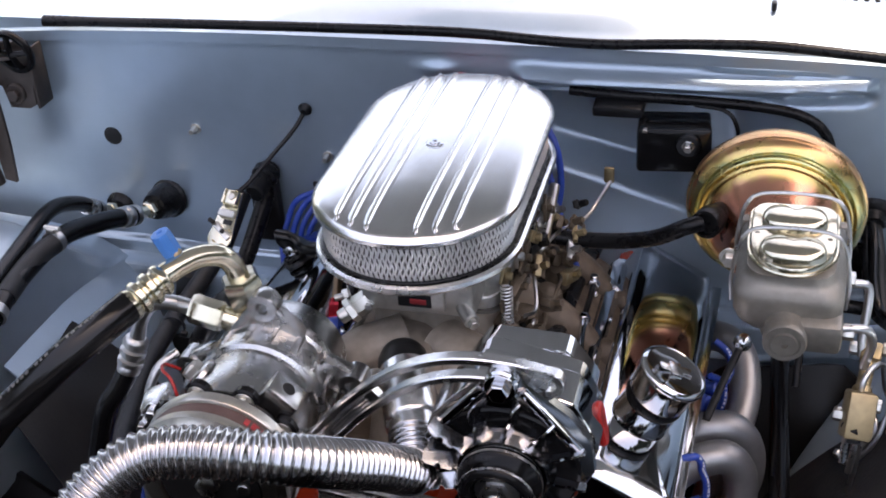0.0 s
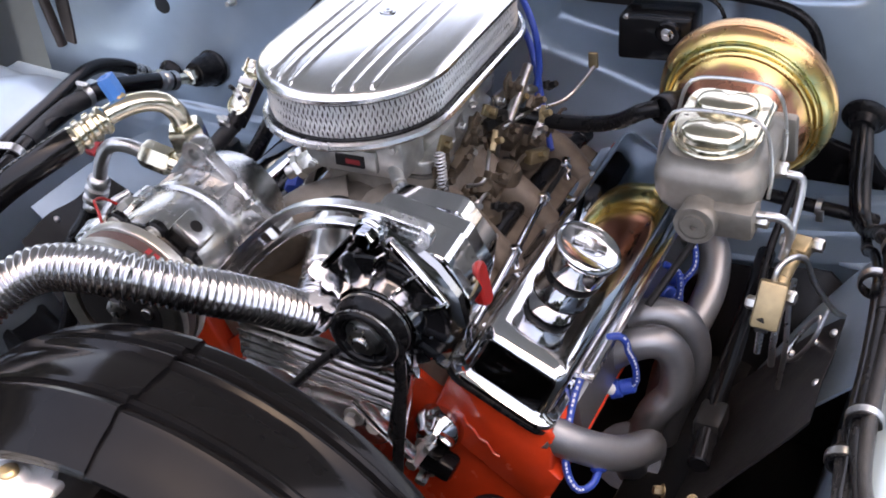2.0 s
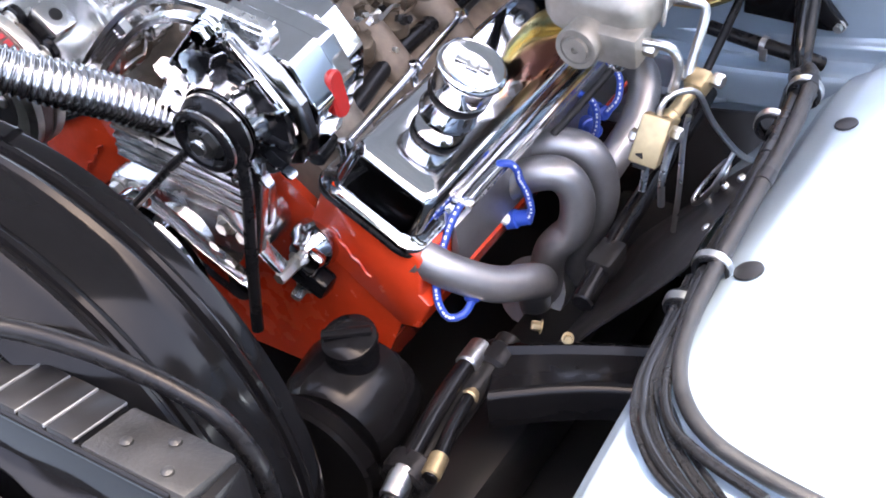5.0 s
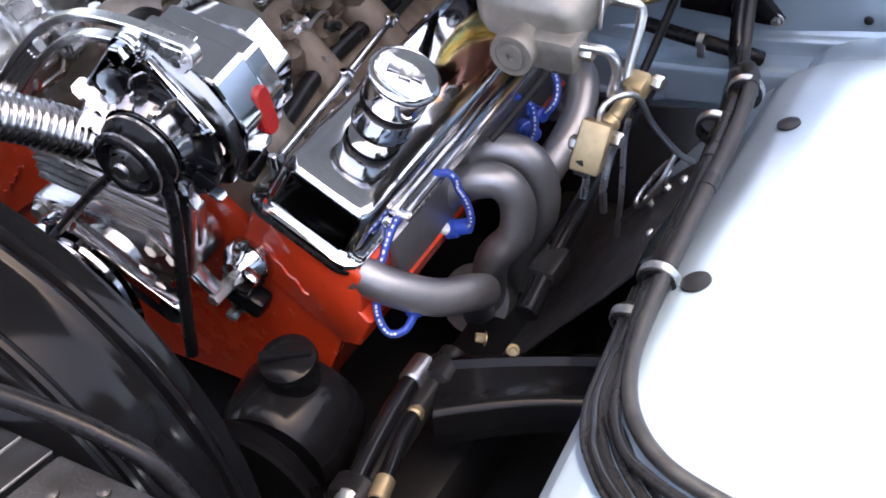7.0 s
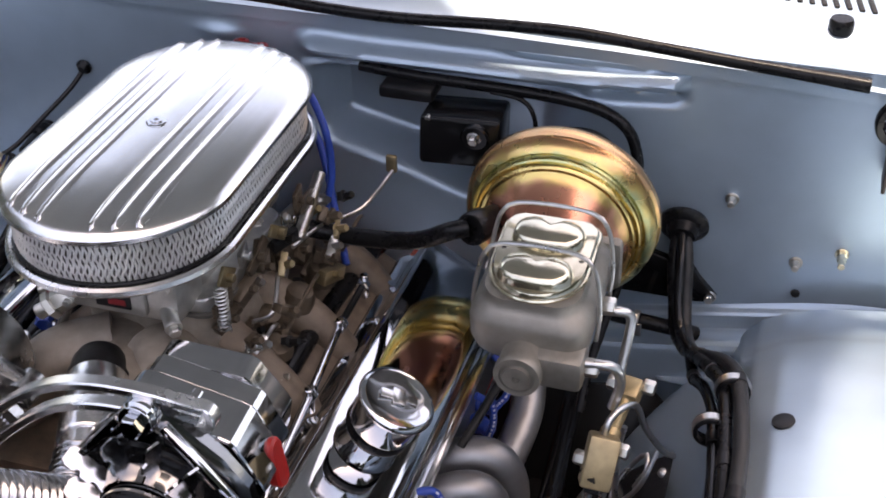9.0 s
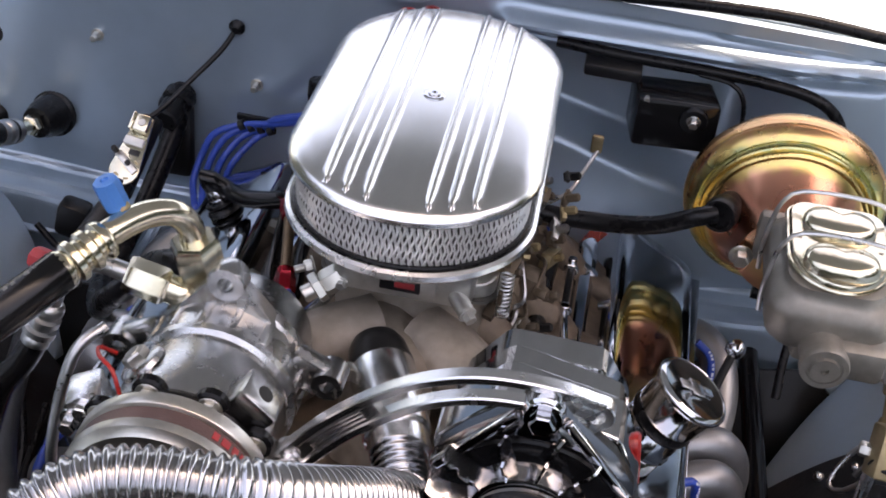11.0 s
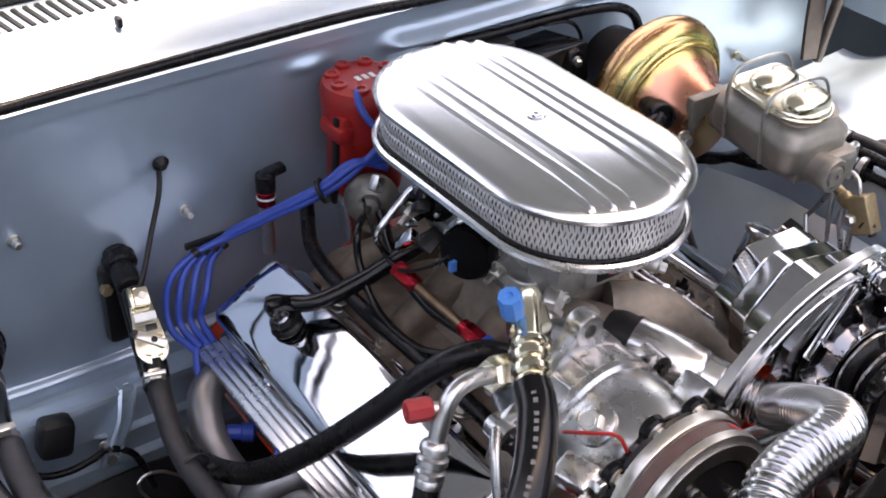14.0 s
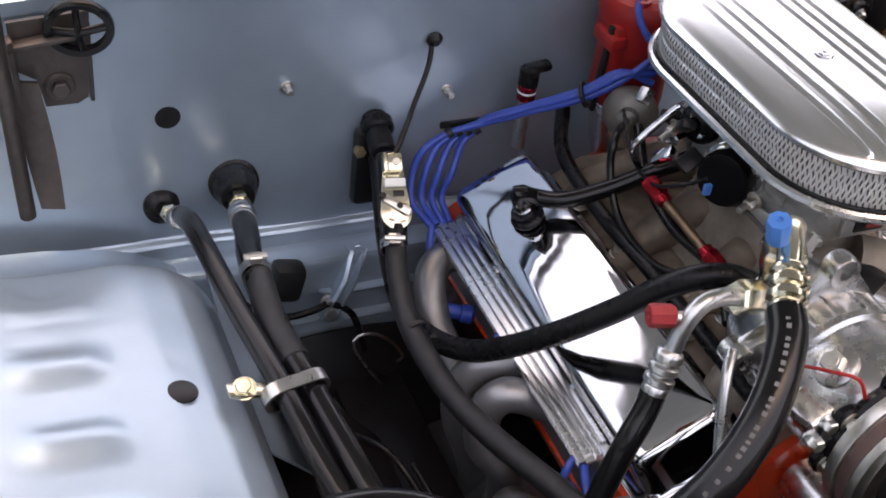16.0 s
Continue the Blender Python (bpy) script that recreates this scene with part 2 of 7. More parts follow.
    bmesh.ops.transform(bm, matrix=Matrix.Translation(c) @ (m or Matrix()), verts=v)
    return bm


def prism(bm, outline, h, m=Matrix(), bevel=0.0):
    """The outline (x, y) raised from 0 to h along z."""
    lo = [bm.verts.new(m @ Vector((x, y, 0))) for x, y in outline]
    if bevel:
        cx = sum(p[0] for p in outline) / len(outline)
        cy = sum(p[1] for p in outline) / len(outline)
        ring = [lo]
        for inset, z in ((0, h - bevel), (bevel * 0.35, h - bevel * 0.35), (bevel, h)):
            row = []
            for x, y in outline:
                d = Vector((cx - x, cy - y))
                d = d.normalized() * min(inset, d.length * 0.5)
                row.append(bm.verts.new(m @ Vector((x + d.x, y + d.y, z))))
            ring.append(row)
    else:
        ring = [lo, [bm.verts.new(m @ Vector((x, y, h))) for x, y in outline]]
    for a, b in zip(ring, ring[1:]):
        for k in range(len(a)):
            bm.faces.new((a[k], a[(k + 1) % len(a)], b[(k + 1) % len(a)], b[k]))
    bm.faces.new(ring[0][::-1]), bm.faces.new(ring[-1])
    return bm


def round_rect(w, h, r, n=5):
    out = []
    for cx, cy, a in ((w / 2 - r, h / 2 - r, 0), (-w / 2 + r, h / 2 - r, 90), (-w / 2 + r, -h / 2 + r, 180), (w / 2 - r, -h / 2 + r, 270)):
        out += [(cx + r * math.cos(radians(a + 90 * i / n)), cy + r * math.sin(radians(a + 90 * i / n))) for i in range(n + 1)]
    return out


def stadium(w, s, n=28):
    out = []
    for k in range(2 * n):
        a = 2 * math.pi * (k + 0.5) / (2 * n)
        out.append((w * math.cos(a), w * math.sin(a) + (s if math.sin(a) > 0 else -s)))
    return out


def loft(bm, rings, cap=(True, True)):
    R = [[bm.verts.new(p) for p in ring] for ring in rings]
    n = len(R[0])
    for a, b in zip(R, R[1:]):
        for k in range(n):
            bm.faces.new((a[k], a[(k + 1) % n], b[(k + 1) % n], b[k]))
    if cap[0]:
        bm.faces.new(R[0][::-1])
    if cap[1]:
        bm.faces.new(R[-1])
    return bm


def sheet(bm, nu, nv, f, thick=0.0015, out=(0, 0, 1)):
    """A grid surface f(u, v), u and v from 0 to 1, with a thickness."""
    o = Vector(out) * thick
    top = [[bm.verts.new(Vector(f(i / nu, j / nv))) for j in range(nv + 1)] for i in range(nu + 1)]
    bot = [[bm.verts.new(v.co - o) for v in row] for row in top]
    for i in range(nu):
        for j in range(nv):
            bm.faces.new((top[i][j], top[i + 1][j], top[i + 1][j + 1], top[i][j + 1]))
            bm.faces.new((bot[i][j], bot[i][j + 1], bot[i + 1][j + 1], bot[i + 1][j]))
    rim = [(i, 0) for i in range(nu)] + [(nu, j) for j in range(nv)] + [(i, nv) for i in range(nu, 0, -1)] + [(0, j) for j in range(nv, 0, -1)]
    for k, (i, j) in enumerate(rim):
        a, b = rim[(k + 1) % len(rim)]
        bm.faces.new((top[i][j], bot[i][j], bot[a][b], top[a][b]))
    return bm


def B():
    return bmesh.new()


def ring_band(bm, m, r, w, t, n=28):
    """A flat strap ring of radius r, width w along local z, thickness t."""
    P = [(r, -w / 2), (r + t, -w / 2 + t * 0.3), (r + t, w / 2 - t * 0.3), (r, w / 2)]
    rings = [[m @ Vector((a * math.cos(2 * math.pi * k / n), a * math.sin(2 * math.pi * k / n), h)) for k in range(n)] for a, h in P]
    R = [[bm.verts.new(p) for p in x] for x in rings]
    for a, b in zip(R, R[1:] + R[:1]):
        for k in range(n):
            bm.faces.new((a[k], a[(k + 1) % n], b[(k + 1) % n], b[k]))
    return bm


def hose_clamp(at, along, r, parent=None, label="worm-drive hose clamp of bright steel on the hose"):
    m = axis_pose(at, Vector(at) + Vector(along))
    c = thing("hose_clamp", at, label, "hose clamp")
    part("band", ring_band(B(), m, r, 0.011, 0.0012), STEEL, c)
    bm = B()
    box(bm, (0, r + 0.003, 0), (0.012, 0.006, 0.012), bevel=0.001)
    rod(bm, (-0.011, r + 0.005, 0), (0.011, r + 0.005, 0), 0.0032, 8)
    bmesh.ops.transform(bm, matrix=m, verts=bm.verts)
    part("screw", bm, ZINC, c)
    return c


# ---- setting ----
def sstep(a, b, x):
    t = min(1, max(0, (x - a) / (b - a)))
    return t * t * (3 - 2 * t)


def bell(x, c, w):
    return math.exp(-((x - c) / w) ** 2)


bm = B()
sheet(bm, 1, 1, lambda u, v: (-200 + 400 * u, -200 + 400 * v, 0), 0.05)
single("ground", bm, ASPHALT, "grey asphalt ground under the parked car", "ground", kind="structure")


# unseen wall, added so that chrome and black parts reflect something dark
def dark_wall(u, v):
    a = radians(148 + 244 * u)
    r = 9.5 + 0.7 * math.sin(23 * u) + 0.4 * math.sin(61 * u + 5 * v) + 0.3 * math.sin(140 * u + 17 * v)
    return (r * math.cos(a), 0.6 + r * math.sin(a), v * (3.0 + 3.2 * math.cos(a) ** 2 + 0.8 * math.sin(17 * u) + 0.6 * math.sin(47 * u) + 0.3 * math.sin(150 * u)))


bm = B()
sheet(bm, 280, 30, dark_wall, 0.3, (0, -1, 0))
single("backdrop", bm, BACKDROP_DARK, "unseen dark wall added to darken reflections in the engine", "trees", kind="structure")


def firewall_face(u, v):
    x, z = -0.80 + 1.62 * u, 0.556 + 0.344 * v
    y = 1.505
    span = sstep(0.02, 0.05, x) * (1 - sstep(0.440, 0.452, x))
    zr = 0.857 + 0.26 * max(0.0, x - 0.25) ** 2 + 0.20 * max(0.0, 0.13 - x) ** 2
    y -= 0.020 * span * bell(z, zr, 0.010)
    y += 0.012 * span * bell(z, zr - 0.020, 0.007)
    y -= 0.008 * sstep(0.25, 0.28, x) * (1 - sstep(0.40, 0.43, x)) * bell(z, 0.881, 0.006)
    y -= 0.008 * bell(x, -0.068, 0.022) * bell(z, 0.858, 0.008)
    y += 0.052 * sstep(0.03, 0.07, x) * (1 - sstep(0.29, 0.37, x)) * sstep(0.0, 0.035, z - 0.722 + 0.26 * (x - 0.1)) * (1 - sstep(0.822, 0.834, z))
    y -= 0.03 * bell(x, 0.13, 0.16) * (1 - sstep(0.60, 0.72, z))
    y += 0.0012 * math.sin(9 * x + 4 * z) + 0.0008 * math.sin(23 * x - 11 * z)
    return (x, y, z)


bm = B()
sheet(bm, 230, 110, firewall_face, 0.012, (0, -1, 0))
single("wall_firewall", bm, PAINT, "pale metallic blue painted steel firewall with pressed ridges", "firewall", kind="structure")


def shelf_z(x):
    return 0.571 + 0.055 * sstep(0.30, 0.75, abs(x)) if x > 0.25 else 0.566 + 0.006 * sstep(0.40, 0.55, abs(x))


SHELF = [(1.507, 0.008), (1.503, 0.002), (1.498, -0.001), (1.4955, -0.004), (1.4945, -0.015), (1.493, -0.0195), (1.488, -0.0215), (1.470, -0.0215), (1.464, -0.0235), (1.4615, -0.029), (1.459, -0.060), (1.4585, -0.066), (1.468, -0.072), (1.468, -0.104), (1.456, -0.110), (1.453, -0.125), (1.449, -0.33)]


def shelf_face(u, v):
    x = -0.80 + 1.62 * u
    k = v * (len(SHELF) - 1)
    i = min(int(k), len(SHELF) - 2)
    (ya, za), (yb, zb) = SHELF[i], SHELF[i + 1]
    y = ya + (yb - ya) * (k - i)
    pocket = sstep(0.365, 0.385, abs(x)) * (1 - sstep(0.455, 0.475, abs(x)))
    if 10 < i < 14:
        y -= 0.010 * (1 - pocket)
    return (x, y, shelf_z(x) + za + (zb - za) * (k - i))


bm = B()
sheet(bm, 120, 64, shelf_face, 0.006, (0, -0.5, 0.8))
single("wall_toe_board", bm, PAINT, "pale blue painted lip and lower firewall panel", "firewall", kind="structure")
lower = B()


# added black sheet: the deep shade under the lip, put into colour
def dark_sheet_face(u, v):
    x = -0.79 + 1.60 * u
    top = shelf_z(x) - 0.125 + 0.055 * sstep(0.25, 0.32, x) * (1 - sstep(0.44, 0.50, x)) + 0.003 * math.sin(31 * x)
    return (x, 1.444 - 0.05 * min(1, 3 * v), top - 0.24 * v)


sheet(lower, 80, 6, dark_sheet_face, 0.004, (0, -1, 0))
single("wall_lower_dark_sheet", lower, SATIN, "black sheet standing in for the shade below the firewall panel", "insulation", kind="structure")


def cowl_face(u, v):
    x, y = -0.86 + 1.74 * u, 1.497 + 0.62 * v
    z = 0.897 + 0.028 * sstep(0, 0.12, v) + 0.045 * v - 0.05 * abs(x) ** 3
    return (x, y, z)


bm = B()
sheet(bm, 60, 40, cowl_face, 0.014)
cowl = single("cowl_panel", bm, PAINT, "sunlit pale blue cowl panel below the windscreen", "cowl", kind="structure")
bm = B()
for i in range(100):
    x = -0.62 + 0.0125 * i
    if abs(x) < 0.05:
        continue
    v = (1.622 - 1.497) / 0.62
    box(bm, (x, 1.622, cowl_face((x + 0.86) / 1.74, v)[2] + 0.0005), (0.0055, 0.042, 0.004), Euler((radians(5), 0, radians(12))).to_matrix().to_4x4(), 0.001)
part("louvre_slots", bm, SATIN, cowl, "row of dark slanted vent slots")
bm = B()
sheet(bm, 20, 12, lambda u, v: (-0.80 + 1.62 * u, 1.672 + 0.55 * v, 0.945 + 0.20 * v - 0.03 * (2 * u - 1) ** 2), 0.006, (0, -0.6, 0.8))
single("window_windscreen", bm, GLASS_DARK, "dark tinted windscreen glass above the cowl", "windscreen", kind="structure")
bm = B()
tube(bm, [(-0.80, 1.69, 0.935), (-0.3, 1.665, 0.942), (0.3, 1.665, 0.942), (0.82, 1.69, 0.935)], 0.014, 8)
wiper = B()
tube(wiper, [(-0.74, 1.735, 0.972), (-0.45, 1.712, 0.978), (-0.12, 1.700, 0.978), (0.10, 1.690, 0.966)], 0.0085, 8, flat=0.6)
single("windscreen_wiper", wiper, SATIN, "black wiper resting at the windscreen's foot", "wiper")
single("windscreen_seal", bm, RUBBER, "black rubber seal along the windscreen's foot", "seal", kind="structure")
bm = B()
tube(bm, [(-0.60, 1.492, 0.902), (-0.42, 1.490, 0.907), (-0.2, 1.488, 0.912), (-0.03, 1.487, 0.914), (0.07, 1.489, 0.908), (0.15, 1.491, 0.906), (0.25, 1.489, 0.912), (0.335, 1.487, 0.9145), (0.42, 1.489, 0.908), (0.5, 1.491, 0.901), (0.625, 1.493, 0.892)], lambda s: 0.0065 + 0.0012 * bell(s, 0.0, 0.05) + 0.0012 * bell(s, 1.22, 0.05), 10)
single("hood_seal", bm, RUBBER, "black rubber weather strip along the cowl's edge", "weather strip", kind="structure")


def fender(side):
    prof = [(0.470, 0.24), (0.500, 0.42), (0.522, 0.54), (0.535, 0.61), (0.545, 0.650), (0.560, 0.676), (0.585, 0.694), (0.62, 0.706), (0.68, 0.716), (0.76, 0.722), (0.84, 0.73)]

    def face(u, v):
        y = 0.42 + 1.06 * u
        k = v * (len(prof) - 1)
        i = min(int(k), len(prof) - 2)
        a, b, f = Vector(prof[i]), Vector(prof[i + 1]), k - i
        x, z = a + (b - a) * f
        top = sstep(0.5, 0.70, z)
        z -= top * (0.072 if side > 0 else 0.115) * sstep(1.26, 1.46, y) ** 1.5
        z -= top * 0.035 * (1 - sstep(0.42, 0.80, y))
        x += 0.02 * sstep(1.0, 0.6, y) * (1 - 0.5 * v)
        if side < 0:
            z += 0.006 * max(0, math.sin((y - 0.9) * 2 * math.pi / 0.085)) * sstep(0.655, 0.68, x) * (1 - sstep(0.73, 0.75, x)) * sstep(0.85, 0.9, y) * (1 - sstep(1.24, 1.27, y))
            z -= 0.03 * bell(x, 0.70, 0.04) * bell(y, 1.32, 0.05)
        return (side * x, y, z)
    b = B()
    sheet(b, 110, 60, face, 0.003)
    return b


for side, label in ((1, "pale blue wheelhouse panel in full sun, driver's side"), (-1, "pale blue wheelhouse panel with pressed ribs, passenger side")):
    single("inner_fender", fender(side), PAINT, label, "inner fender", kind="structure")
    bm = B()
    sheet(bm, 8, 30, lambda u, v: (side * (0.835 + 0.14 * u), 0.3 + 1.35 * v, 0.726 + 0.16 * sstep(0, 0.35, u) + 0.01 * u), 0.003)
    single("fender_top", bm, PAINT, "pale blue outer fender beside the engine bay", "fender", kind="structure")
bm = B()
for s in (1, -1):
    box(bm, (s * 0.33, 0.95, 0.34), (0.09, 1.35, 0.10), bevel=0.012)
box(bm, (0, 0.80, 0.33), (0.7, 0.16, 0.08), bevel=0.012)
box(bm, (0, 0.50, 0.42), (1.1, 0.05, 0.3), bevel=0.01)
single("chassis_frame", bm, SATIN, "black painted chassis rails and crossmember", "frame", kind="structure")
for s in (1, -1):
    bm = B()
    sheet(bm, 16, 24, lambda u, v: (s * (0.365 + 0.134 * u), 1.04 + 0.05 * u + (0.240 - 0.075 * u + 0.02 * math.sin(3.1 * u)) * v, 0.428 + 0.163 * u + 0.004 * math.sin(9 * v + 5 * u)), 0.004)
    panel = single("splash_panel", bm, CANVAS, "dusty black splash panel riveted to the wheelhouse", "splash panel", kind="structure")
    for x, y in ((0.492, 1.238), (0.470, 1.252), (0.443, 1.265), (0.493, 1.150)):
        bm = B()
        a = Vector((s * x, y, 0.428 + 0.189 * (x - 0.365) / 0.155))
        lathe(bm, [(0.0052, -0.002), (0.0050, 0.002), (0.0036, 0.0042), (0.0015, 0.005)], axis_pose(a, a + Vector((-s * 0.77, 0, 0.63))), 16)
        part("rivet", bm, STEEL, panel, "bright rivet head")
    bm = B()
    sheet(bm, 20, 24, lambda u, v: (s * (0.405 + 0.118 * u + 0.010 * u * u - 0.012 * bell(v, 1, 0.3)), 1.15 + (0.165 + 0.115 * math.sin(1.57 * u)) * v, 0.462 + 0.135 * u - 0.02 * v ** 3), 0.004)
    single("wheelhouse_apron", bm, PAINT, "pale blue painted inner apron of the wheelhouse", "inner fender", kind="structure")

def hood_face(u, v):
    x = -0.75 + 1.5 * u
    v = v + 0.088 * sstep(0.10, 0.37, abs(x)) * (1 - v)  # the rear edge sweeps forward to the corners
    return (x, 1.580 - 0.935 * v, 1.110 + 0.970 * v + 0.02 * math.sin(math.pi * u))


bm = B()
sheet(bm, 40, 30, hood_face, 0.012, (0, 0.72, 0.69))
single("hood", bm, LINER, "open hood with a grey lining over the engine bay", "hood", kind="structure")

for side in (1, -1):
    bm = B()
    sheet(bm, 12, 30, lambda u, v: (side * (0.975 + 0.03 * math.sin(math.pi * u)), 0.1 + 2.3 * v, 0.24 + 0.652 * u), 0.003, (side, 0, 0))
    single("fender_skin", bm, PAINT, "pale blue outer body side of the car", "body side", kind="structure")
bm = B()
sheet(bm, 6, 6, lambda u, v: (-0.97 + 1.94 * u, 1.395 + 1.0 * v, 0.24), 0.01)
box(bm, (0, 2.4, 0.6), (1.94, 0.02, 0.74))
# added undertray: black where the depths of the bay are only in shade
box(bm, (0, 0.93, 0.27), (1.0, 1.0, 0.012))
single("floor_pan", bm, SATIN, "black floor pan with an added undertray that keeps the bay dark", "floor pan", kind="structure")

bm = B()
sheet(bm, 24, 8, lambda u, v: (-0.86 + 1.72 * u, 0.10 + 0.442 * v, 0.662 + 0.030 * v + 0.01 * math.sin(math.pi * v)), 0.004)
single("front_panel", bm, PAINT, "pale blue front panel before the radiator", "front panel", kind="structure")

# added panel that keeps light from the front out of the bay
bm = B()
box(bm, (0, 0.550, 0.45), (1.92, 0.012, 0.42), bevel=0.003)
single("wall_front_light_block", bm, SATIN, "black panel added at the radiator to block light from the front", "radiator support", kind="structure")

X0 = 0.02  # the engine's middle line


# ---- air cleaner ----
def air_cleaner():
    W, S, Z = 0.105, 0.085, 0.842
    m = Matrix.Translation((0.015, 1.219, Z)) @ Matrix.Rotation(radians(1.0), 4, "Z")
    t = thing("air_cleaner", m.translation, "polished oval air cleaner with ribbed lid and wire mesh side", "air cleaner")

    def rings(spec):
        return [[m @ Vector((x, y, z)) for x, y in stadium(w, S)] for w, z in spec]
    b = B()
    loft(b, rings([(0.035, 0.000), (0.07, -0.004), (W - 0.012, -0.004), (W - 0.003, -0.0035), (W, 0.0), (W - 0.001, 0.004), (W - 0.004, 0.006), (W - 0.009, 0.004), (0.07, 0.003)]))
    part("base_pan", b, MACHINED, t, "polished rim of the base")
    b = B()
    st = stadium(W - 0.016, S, 150)
    loft(b, [[m @ Vector((x * (1 if k % 2 else 0.97), y, z)) for k, (x, y) in enumerate(st)] for z in (0.004, 0.046)])
    part("filter_element", b, PAPER, t, "dark pleated filter paper")
    # woven wire screen: strands that lean to and fro
    b = B()
    line = stadium(W - 0.0105, S, 400)
    pts = [Vector((x, y, 0)) for x, y in line]
    acc = [0.0]
    for i in range(len(pts)):
        acc.append(acc[-1] + (pts[(i + 1) % len(pts)] - pts[i]).length)
    total = acc[-1]

    def on(s):
        s %= total
        i = int(np.searchsorted(acc, s) - 1)
        i = max(0, min(i, len(pts) - 1))
        f = (s - acc[i]) / max(1e-9, acc[i + 1] - acc[i])
        p = pts[i].lerp(pts[(i + 1) % len(pts)], f)
        d = (pts[(i + 1) % len(pts)] - pts[i]).normalized()
        return p, Vector((d.y, -d.x, 0)), d
    pitch, rows = 0.0027, 12
    cols = int(total / pitch)
    pitch = total / cols
    rng = random.Random(4)
    for c in range(cols):
        prev = None
        ph = (c % 2) * 1.9 + rng.uniform(-0.5, 0.5)
        for r in range(rows + 1):
            off = 0.34 * pitch * math.sin(1.5 * r + ph) + rng.uniform(-0.0002, 0.0002)
            p, o, d = on(c * pitch + off)
            lift = 0.0010 * math.cos(1.5 * r + ph)
            q = p + o * lift + Vector((0, 0, 0.0045 + 0.042 * r / rows))
            ring = [b.verts.new(m @ (q + o * a + d * e)) for a, e in ((0.0010, 0.0), (0, 0.00118), (-0.0010, 0), (0, -0.00118))]
            if prev:
                for k in range(4):
                    b.faces.new((prev[k], prev[(k + 1) % 4], ring[(k + 1) % 4], ring[k]))
            prev = ring
    part("wire_screen", b, BRIGHT_WIRE, t, "bright expanded wire mesh")["kind"] = "stuff"
    for zr in (0.0065, 0.0455):
        b = B()
        rg = [m @ Vector((x, y, zr)) for x, y in stadium(W - 0.0088, S)]
        tube(b, rg + rg[:1], 0.0022, 8, smooth=False)
        part("rubber_ring", b, RUBBER, t, "black rubber sealing ring")
    b = B()
    top = 0.0475
    loft(b, rings([(W - 0.012, top - 0.001), (W - 0.004, top - 0.001), (W - 0.0015, top + 0.001), (W - 0.0015, top + 0.005), (W - 0.004, top + 0.009), (W - 0.010, top + 0.0125), (W - 0.02, top + 0.0145), (0.06, top + 0.0175), (0.03, top + 0.019), (0.006, top + 0.0195)]))
    lid = part("lid", b, POLISHED, t, "brushed polished lid", 30)

    def crown(x, y):
        e = abs(y) - S
        r = math.hypot(x, max(0, e))
        for (ra, za), (rb, zb) in zip(prof, prof[1:]):
            if ra >= r >= rb:
                return za + (zb - za) * (ra - r) / max(1e-9, ra - rb)
        return prof[-1][1] if r < prof[-1][0] else prof[0][1]
    prof = [(W - 0.0015, top + 0.005), (W - 0.004, top + 0.009), (W - 0.010, top + 0.0125), (W - 0.02, top + 0.0145), (0.06, top + 0.0175), (0.03, top + 0.019), (0.0, top + 0.0195)]
    for g in (-1, 1):
        for i in (-1, 0, 1):
            x = g * 0.040 + i * 0.0166
            end = S + math.sqrt((W - 0.006) ** 2 - x * x)
            ys = [-end, -end + 0.006, -end + 0.016, -end + 0.04] + [-0.1 + 0.05 * j for j in range(5)] + [end - 0.04, end - 0.016, end - 0.006, end]
            line = spline([Vector((x, y, crown(x, y) - (0.0035 if abs(abs(y) - end) < 0.001 else 0))) for y in ys], 0.005)
            fade = [min(1, 0.45 + 0.14 * min(n, len(line) - 1 - n)) for n in range(len(line))]
            b = B()
            loft(b, [[m @ (q + Vector((0.80 * dx * f, 0, 0.60 * dz * f))) for dx, dz in ((-0.0083, -0.003), (-0.0083, -0.0008), (-0.0060, 0.0000), (-0.0036, 0.0013), (-0.0017, 0.0036), (-0.0007, 0.0058), (0.0007, 0.0058), (0.0017, 0.0036), (0.0036, 0.0013), (0.0060, 0.0000), (0.0083, -0.0008), (0.0083, -0.003))] for q, f in zip(line, fade)])
            part("rib", b, POLISHED, lid)
    b = B()
    lathe(b, [(0.0095, 0), (0.0095, 0.0012), (0.0085, 0.002), (0.0055, 0.002), (0.0052, 0.0032), (0.0025, 0.0032), (0.002, 0.0015)], m @ Matrix.Translation((0, -0.012, top + 0.0190)), 24)
    part("lid_nut", b, CHROME, t, "small chrome centre screw")
    return t


air_cleaner()


# ---- engine ----
def engine():
    e = thing("engine_block", (X0, 1.2, 0.30), "orange-painted V8 engine block with two cylinder heads", "engine")
    side = Matrix.Translation((X0, 1.455, 0)) @ Matrix.Rotation(radians(90), 4, "X")
    b = B()
    prism(b, [(-0.16, 0.36), (0.16, 0.36), (0.20, 0.44), (0.225, 0.50), (0.13, 0.60), (0.06, 0.655), (-0.06, 0.655), (-0.13, 0.60), (-0.225, 0.50), (-0.20, 0.44)], 0.465, side)
    part("block", b, ORANGE, e)
    for s in (1, -1):
        b = B()
        o = [(0.118, 0.570), (0.150, 0.642), (0.162, 0.648), (0.246, 0.598), (0.256, 0.585), (0.252, 0.54), (0.262, 0.53), (0.245, 0.493), (0.225, 0.488)]
        prism(b, [(s * x, z) for x, z in o], 0.475, Matrix.Translation((0, 0.002, 0)) @ side, 0.004)
        hd = part("cylinder_head", b, ORANGE, e)
        b = B()
